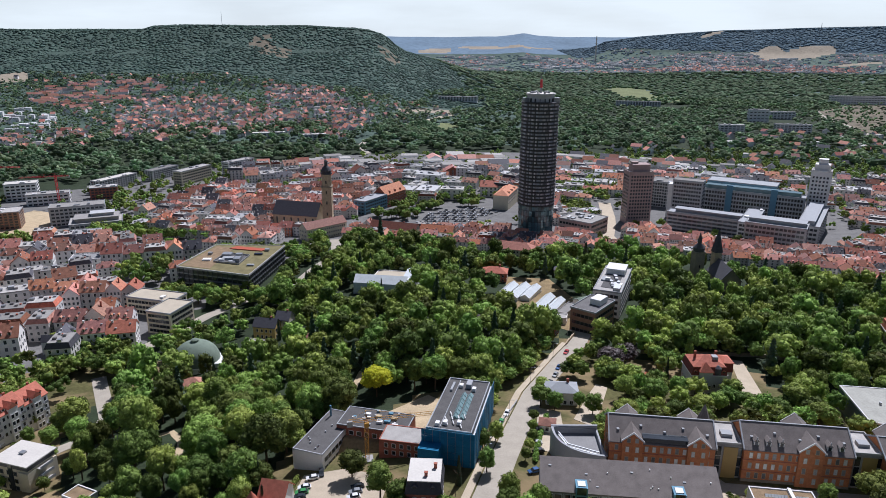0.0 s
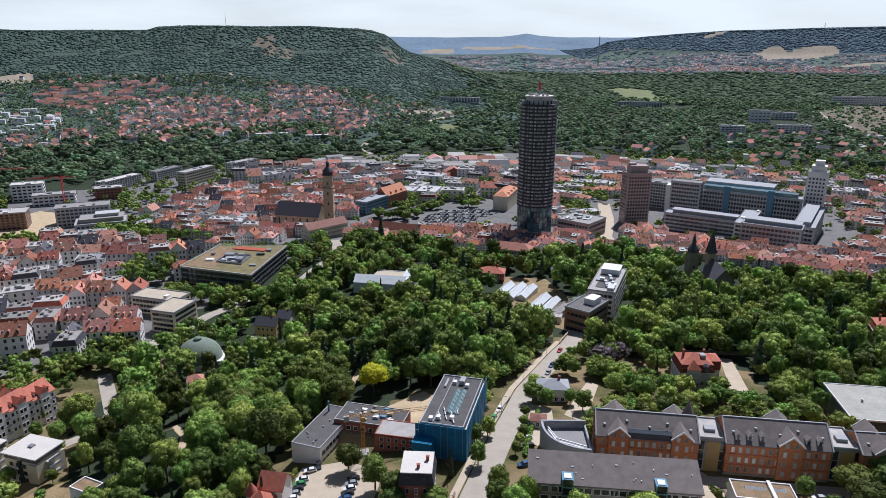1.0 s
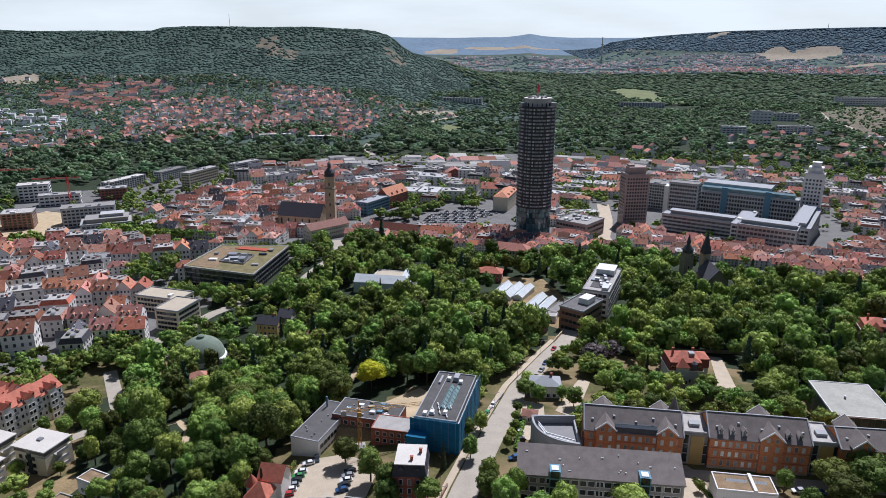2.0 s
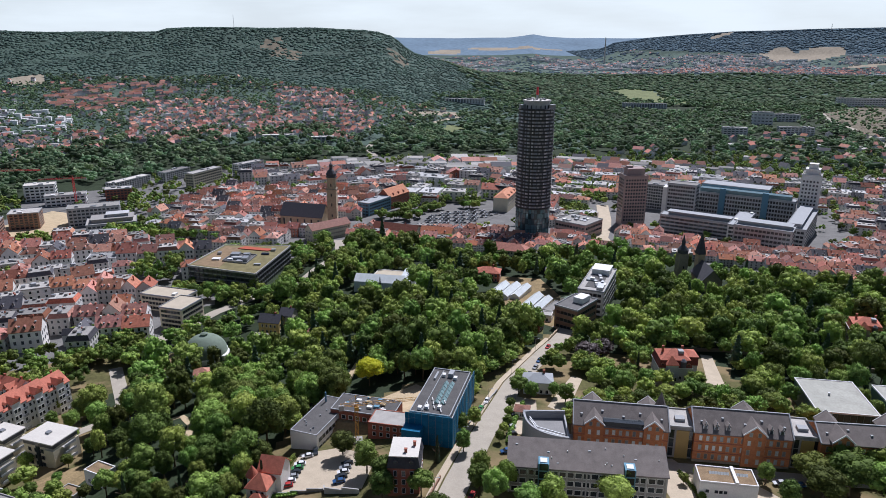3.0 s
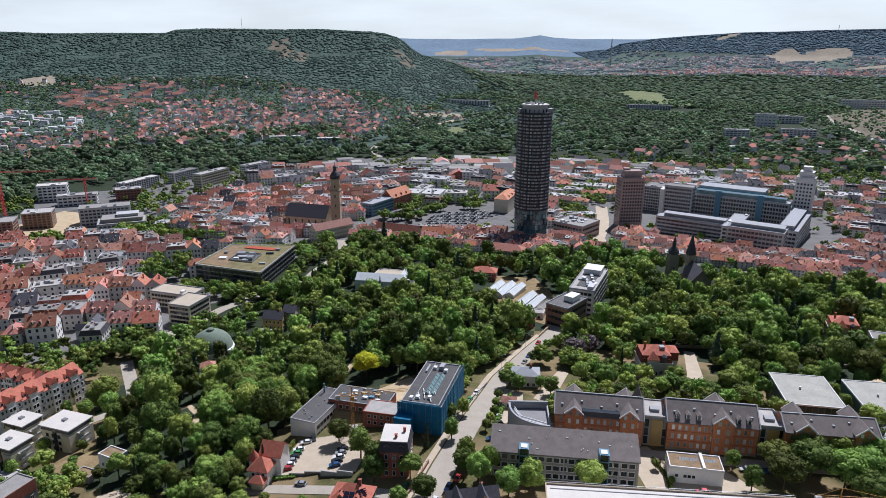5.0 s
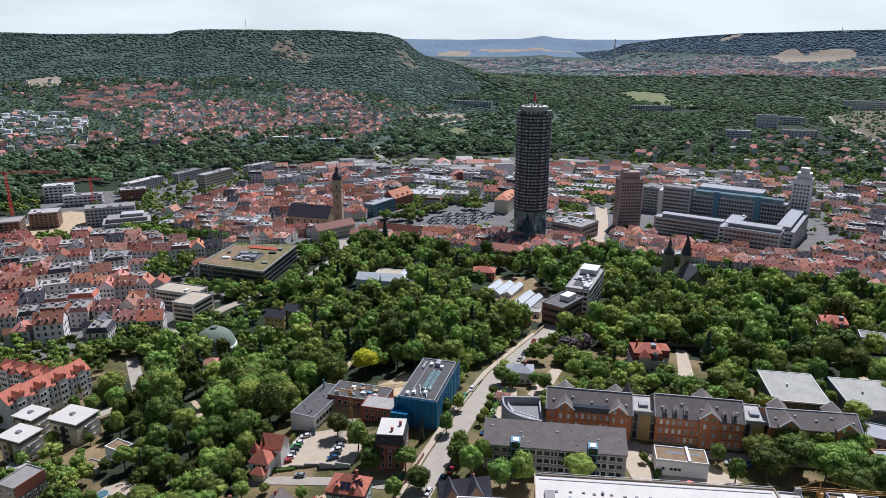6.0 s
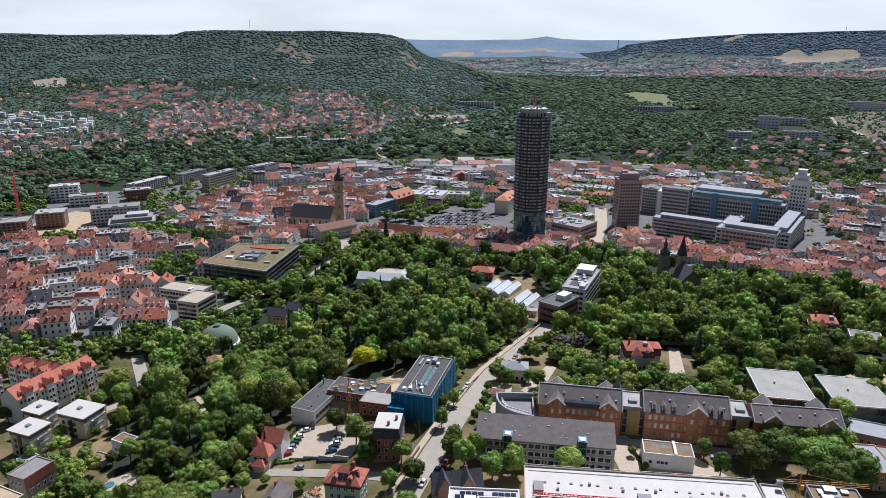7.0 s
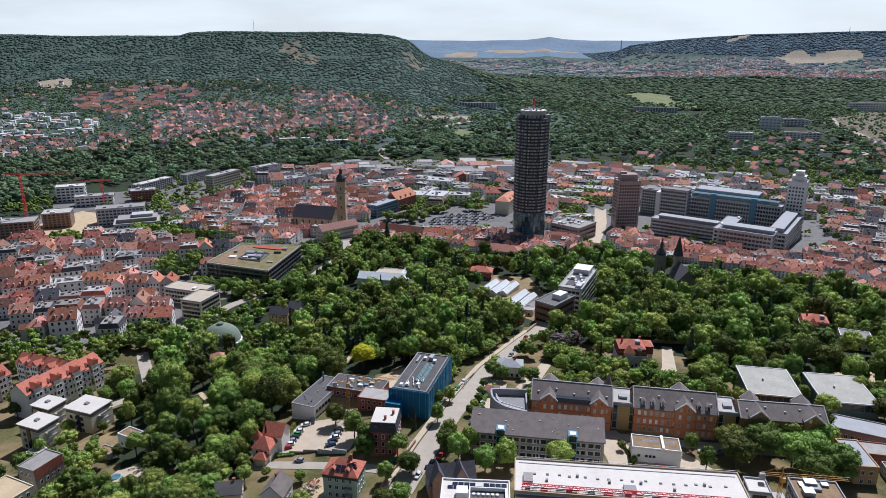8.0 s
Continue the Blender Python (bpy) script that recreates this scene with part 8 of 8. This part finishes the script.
spots = [(x, y, 6.5 + 8 * a * a, 11 + 10 * b, c) for poly, n in ((RIVER_WOOD, 1700), (VALLEY_WOOD, 1900)) for x, y, a, b, c in scatter(poly, n, n, lambda x, y: is_free(x, y, 5))]
spots += [(x, y, 8 + 7 * a, 11 + 9 * b, c) for x, y, a, b, c in scatter(VALLEY_WOOD, 2100, 44, lambda x, y: y > 1250 and is_free(x, y, 5) and not inside(x, y, FAR_SITE))]
woods("valley_wood", [p for p in spots if p[1] <= 1500], mid, LEAF_FAR_HAZED, "dense green wood across the valley floor", smooth=True)
woods("valley_wood", [p for p in spots if p[1] > 1500], tuft, LEAF_FAR_HAZED, "green wood farther along the valley floor", smooth=True)
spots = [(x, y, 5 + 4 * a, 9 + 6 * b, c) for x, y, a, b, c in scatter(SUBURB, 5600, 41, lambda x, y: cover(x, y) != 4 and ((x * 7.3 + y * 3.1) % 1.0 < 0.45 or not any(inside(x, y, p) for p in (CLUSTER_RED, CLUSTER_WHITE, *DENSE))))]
woods("hillside_trees", spots, tuft, LEAF_FAR_HAZED, "garden trees between the hillside houses", smooth=True)
blob = []
for k in range(6):
    P, G = ico(1)
    P = P * (1 + 0.17 * np.random.default_rng(k).standard_normal(len(P))[:, None])
    blob.append((P, G))


def bare(x, y):
    return cover(x, y) in (3, 4, 5, 8)


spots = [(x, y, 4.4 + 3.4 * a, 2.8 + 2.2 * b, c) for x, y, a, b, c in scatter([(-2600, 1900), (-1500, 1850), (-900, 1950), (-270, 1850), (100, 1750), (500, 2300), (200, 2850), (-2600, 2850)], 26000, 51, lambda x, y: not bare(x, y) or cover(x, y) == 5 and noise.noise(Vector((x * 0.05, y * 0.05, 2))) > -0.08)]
woods("hill_forest", spots, blob, LEAF_HILL_HAZED, "forest covering the long table hill", smooth=True, lean=True)
spots = [(x, y, 7.5 + 6 * a, 8 + 6 * b, c) for x, y, a, b, c in scatter(FAR_WOODS, 8000, 52, lambda x, y: not bare(x, y) and not inside(x, y, FAR_TOWN) and is_free(x, y, 5))]
woods("far_wood", spots, blob, LEAF_FAR_HAZED, "mixed woods and gardens up the far valley", smooth=True, lean=True)
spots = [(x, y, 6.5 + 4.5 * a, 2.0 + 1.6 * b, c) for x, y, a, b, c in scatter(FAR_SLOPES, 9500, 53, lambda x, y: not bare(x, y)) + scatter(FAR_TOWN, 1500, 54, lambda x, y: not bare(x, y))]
woods("far_forest", spots, blob, LEAF_HAZED, "woods on the far hills and between far houses", smooth=True, lean=True)


# ---- cars, cranes, masts ----
def car_proto(colour, label, far=False):
    m = material("car_" + label.split()[0], colour, 0.25, 0.15, vary=0.03, size=2, bump=0)
    t = thing("car", label, "car", pose(0, -900, -300), "parked cars")
    part("body", Shape().prism([(-2.15, 0.35), (2.15, 0.35), (2.2, 0.75), (1.2, 0.92), (-2.0, 0.98), (-2.2, 0.7)], -0.86, 0.86, 0, "y"), m, t, at=pose(0, 0, 0))
    part("cabin", Shape().prism([(-1.9, 0.95), (1.15, 0.92), (0.4, 1.42), (-1.3, 1.45)], -0.76, 0.76, 0, "y"), GLASS, t)
    part("car_roof", Shape().prism([(-1.32, 1.44), (0.42, 1.41), (0.3, 1.5), (-1.2, 1.53)], -0.72, 0.72, 0, "y"), m, t)
    for sx in () if far else (-1.35, 1.35):
        for sy in (-0.8, 0.8):
            part("wheel", Shape().prism([(0.33 * math.cos(a), 0.33 + 0.33 * math.sin(a)) for a in [k * math.pi / 5 for k in range(10)]], sy - 0.1, sy + 0.1, 0, "y"), RUBBER, t, at=pose(sx, 0, 0))
    return t


CARS = [car_proto(c, l) for c, l in (((0.75, 0.75, 0.74), "white car parked in the open"), ((0.03, 0.035, 0.04), "black car parked in the open"), ((0.3, 0.31, 0.32), "silver car parked in the open"), ((0.03, 0.09, 0.22), "blue car parked in the open"), ((0.4, 0.03, 0.03), "red car parked in the open"), ((0.06, 0.25, 0.08), "green car parked in the open"))]


FAR_CARS = [car_proto(c, l, True) for c, l in (((0.7, 0.7, 0.7), "white car parked on the square"), ((0.04, 0.04, 0.045), "black car parked on the square"), ((0.3, 0.31, 0.32), "silver car parked on the square"))]


def park_car(x, y, ang, k, lift=0.2):
    copy_thing(CARS[k % 6], pose(x, y, ground(x, y) + lift, 0, 0, ang))


for i in range(6):
    park_car(-47.0 + 0.35 * i, 177.0 + 2.6 * i, 12, (4, 0, 2, 1, 5, 0)[i], 0.24)
for i in range(5):
    park_car(-28.5 + 0.3 * i, 176 + 2.7 * i, 14, (3, 1, 0, 2, 1)[i], 0.24)
for i, (x, y, a) in enumerate(((-43.5, 195, 15), (-41, 197.5, 100), (-39, 166.2, -12), (14, 158, 68), (17, 163, 68), (22, 224, 70), (25, 232, 70), (46, 262, 62), (50, 271, 62), (53, 280, 62), (55, 278, 62), (33, 212, 10), (33, 208, 10), (34, 217, 10), (35, 221, 10), (30, 190, 20), (60, 300, 62), (-1, 158, 70), (9.5, 150, 70), (33, 202, 15), (120, 172, 0), (126, 171, 0), (100, 158, 0))):
    park_car(x, y, a, i, 0.2)
for i in range(150):
    x, y = -22 + 4.4 * (i % 18) + 2 * (i // 18), 676 + 9.5 * (i // 18)
    if i * 5 % 7 == 0 or not inside(x, y, [(-25, 708), (-24, 675), (28, 672), (60, 722), (48, 744), (13, 742)]):
        continue
    copy_thing(FAR_CARS[i * 7 % 11 % 3], pose(x, y, ground(x, y) + 0.25, 0, 0, 20))
for c in CARS + FAR_CARS:
    for o in (*c.children_recursive, c):
        bpy.data.objects.remove(o)


def crane(x, y, tall, reach, back_reach, turn, mat, label, w=1.2):
    t = thing("tower_crane", label, "crane", pose(x, y, ground(x, y), 0, 0, turn))
    s, n, q = Shape(), int(tall / (w * 1.4)), (w / 1.2) ** 1.5
    for sx in (-w / 2, w / 2):
        for sy in (-w / 2, w / 2):
            s.beam((sx, sy, -0.5), (sx, sy, tall), 0.16 * q)
    for k in range(n):
        z0, z1 = tall * k / n, tall * (k + 1) / n
        g = 1 if k % 2 else -1
        for sy in (-w / 2, w / 2):
            s.beam((-g * w / 2, sy, z0), (g * w / 2, sy, z1), 0.09 * q)
            s.beam((sy, -g * w / 2, z0), (sy, g * w / 2, z1), 0.09 * q)
    part("tower", s, mat, t)
    part("base", Shape().box(-2, -2, -0.8, 2, 2, 0.8), CONCRETE, t)
    j = Shape()
    m = int((reach + back_reach) / 2)
    for k in range(m):
        a, b = -back_reach + (reach + back_reach) * k / m, -back_reach + (reach + back_reach) * (k + 1) / m
        j.beam((a, -0.5, tall), (b, -0.5, tall), 0.13 * q).beam((a, 0.5, tall), (b, 0.5, tall), 0.13 * q).beam((a, 0, tall + 1.1), (b, 0, tall + 1.1), 0.13 * q)
        j.beam((a, -0.5, tall), ((a + b) / 2, 0, tall + 1.1), 0.08 * q).beam(((a + b) / 2, 0, tall + 1.1), (b, 0.5, tall), 0.08 * q)
    part("jib", j, mat, t)
    part("cab", Shape().box(-0.7, -1.4, tall - 1.8, 0.9, -0.3, tall - 0.1), mat, t)
    part("peak", Shape().beam((0, 0, tall), (0, 0, tall + 4), 0.3).beam((0, 0, tall + 4), (reach * 0.7, 0, tall + 1.1), 0.06).beam((0, 0, tall + 4), (-back_reach, 0, tall + 0.6), 0.06), mat, t)
    part("counterweight", Shape().box(-back_reach - 0.5, -0.6, tall - 1.6, -back_reach + 1.4, 0.6, tall + 0.4), CONCRETE, t)


crane(-25.9, 203, 15.5, 24, 6, 12, YELLOW_PAINT, "yellow tower crane beside the renovated school")
crane(-432, 745, 35, 36, 14, 196, RED_PAINT, "red tower crane over the far building site", 1.8)
crane(-434, 600, 66, 52, 16, 8, RED_PAINT, "red tower crane by the brick blocks", 1.8)
crane(137, 144, 9, 22, 7, -4, YELLOW_PAINT, "small yellow crane on the building site", 1.0)


def mast(x, y, tall, r, mat, label, name="radio_mast"):
    t = thing(name, label, "mast", pose(x, y, ground(x, y)))
    part("shaft", Shape().drum(0, 0, -20, tall, r, r * 0.5, n=8), mat, t)
    part("collar", Shape().drum(0, 0, tall * 0.7, tall * 0.72, r * 1.6, n=8), mat, t)


# ---- walls, hedges, small things of the street ----
def low_wall(line, h, thick, mat, label, name="garden_wall", category="wall"):
    """A wall along a line, stepping with the ground."""
    t = thing(name, label, category, pose(line[0][0], line[0][1], 0))
    ox, oy = line[0]
    for (x0, y0), (x1, y1) in zip(line, line[1:]):
        run, a = math.hypot(x1 - x0, y1 - y0), math.degrees(math.atan2(y1 - y0, x1 - x0))
        n = max(1, int(run / 5))
        for k in range(n):
            px, py = x0 + (x1 - x0) * k / n, y0 + (y1 - y0) * k / n
            qx, qy = x0 + (x1 - x0) * (k + 1) / n, y0 + (y1 - y0) * (k + 1) / n
            z = max(ground(px, py), ground(qx, qy))
            part("wall_section", Shape().box(0, -thick / 2, -2.5, run / n - 0.04, thick / 2, h).box(-0.02, -thick / 2 - 0.06, h, run / n - 0.02, thick / 2 + 0.06, h + 0.12), mat, t, at=pose(px - ox, py - oy, z, 0, 0, a))
    return t


def hedge(line, h, thick, label, seed):
    """A clipped hedge of leaf sprays along a line."""
    rng = np.random.default_rng(seed)
    V, F, k = [], [], 0
    for (x0, y0), (x1, y1) in zip(line, line[1:]):
        n = max(2, int(math.hypot(x1 - x0, y1 - y0) / 0.9))
        for i in range(n):
            x, y = x0 + (x1 - x0) * i / n, y0 + (y1 - y0) * i / n
            P, G = HEDGE[i % 3]
            V.append(P * (thick * 0.75, thick * 0.75, h * 0.62) * rng.uniform(0.85, 1.15) + (x, y, ground(x, y) + h * 0.5))
            F.append(G + k)
            k += len(P)
    t = tri_mesh("hedge", np.concatenate(V), np.concatenate(F), (LEAF,), smooth=True)
    return tagged(new("hedge", t), label, "hedge")


HEDGE = [crown(160 + k, 4, 24, 0.2, 1.0) for k in range(3)]
low_wall([(-6, 126), (-3.5, 142), (2.5, 160), (6.5, 173)], 1.3, 0.35, BRICK_BROWN, "long brown retaining wall beside the street")
low_wall([(62, 312), (70, 330)], 1.2, 0.4, SANDSTONE, "sandstone wall along the bend of the street")
low_wall([(96, 300), (150, 296), (215, 268), (262, 250)], 1.8, 0.4, DARK_STONE, "dark stone wall along the foot of the park")
low_wall([(-33.2, 173.2), (-32.6, 170.6), (-20.5, 168.6)], 1.5, 0.3, CONCRETE, "concrete retaining wall at the end of the car park")
low_wall([(-50.5, 172.2), (-33.4, 172.4)], 0.8, 0.12, STEEL, "dark metal railing at the end of the car park", "railing", "railing")
low_wall([(15, 205), (22, 224), (30, 243)], 0.8, 0.3, CONCRETE, "low concrete wall beside the scaffolded building")
hedge([(-52.2, 174), (-50.6, 186), (-49, 197)], 1.5, 1.4, "clipped green hedge along the car park", 1)
hedge([(88.5, 178), (90.5, 166), (89.5, 158)], 1.3, 1.3, "clipped hedge beside the paved yard", 2)
hedge([(31, 196), (35, 214), (40, 230)], 1.8, 1.6, "green hedge between street and yard", 3)
hedge([(-51, 171.6), (-42, 171.8)], 1.2, 1.2, "low hedge behind the car park railing", 4)


def paddling_pool():
    t = thing("paddling_pool", "small bright blue paddling pool on a terrace", "pool", pose(-115, 166.5, ground(-115, 166.5) + 0.15))
    part("rim", Shape().drum(0, 0, 0, 0.5, 2.0, n=18), BLUE_POOL, t)
    part("water", Shape().drum(0, 0, 0.5, 0.54, 1.8, n=18), GLASS_TEAL, t)
    for k, (x, y) in enumerate(((-111, 171.5), (-108, 169.5))):
        b = thing("bench", "dark wooden bench on the garden terrace", "bench", pose(x, y, ground(x, y) + 0.14, 0, 0, 20 + 30 * k), "terrace benches")
        part("seat", Shape().box(-1.3, -0.25, 0.4, 1.3, 0.25, 0.48), BARK, b)
        for s in (-1.1, 1.1):
            part("leg", Shape().box(s - 0.06, -0.22, 0, s + 0.06, 0.22, 0.4), BARK, b)


BLUE_POOL = material("pool_blue", (0.03, 0.35, 0.62), 0.4, size=2, vary=0.05, bump=0)
paddling_pool()


def street_lamp(x, y, ang):
    t = thing("street_lamp", "slender grey street lamp with a curved arm", "street lamp", pose(x, y, ground(x, y), 0, 0, ang), "street lamps")
    part("post", Shape().drum(0, 0, -0.5, 7.0, 0.09, 0.06, n=8), STEEL, t)
    part("arm", Shape().beam((0, 0, 6.9), (1.4, 0, 7.4), 0.09), STEEL, t)
    part("head", Shape().box(1.2, -0.15, 7.32, 1.9, 0.15, 7.48), ZINC, t)


for k in range(8):
    f = k / 7 * (len(MAIN_ROAD) - 2)
    i, u = int(f), f - int(f)
    x = MAIN_ROAD[i][0] + (MAIN_ROAD[i + 1][0] - MAIN_ROAD[i][0]) * u
    y = MAIN_ROAD[i][1] + (MAIN_ROAD[i + 1][1] - MAIN_ROAD[i][1]) * u
    street_lamp(x - 5.0, y + 1.2, -20)
mast(-795, 2560, 48, 0.8, ZINC, "thin steel radio mast on the table hill")
mast(2000, 3780, 42, 1.8, ZINC, "far radio mast on the ridge")
mast(840, 3900, 138, 5, CONCRETE, "tall grey power station chimney in the far valley", "chimney")
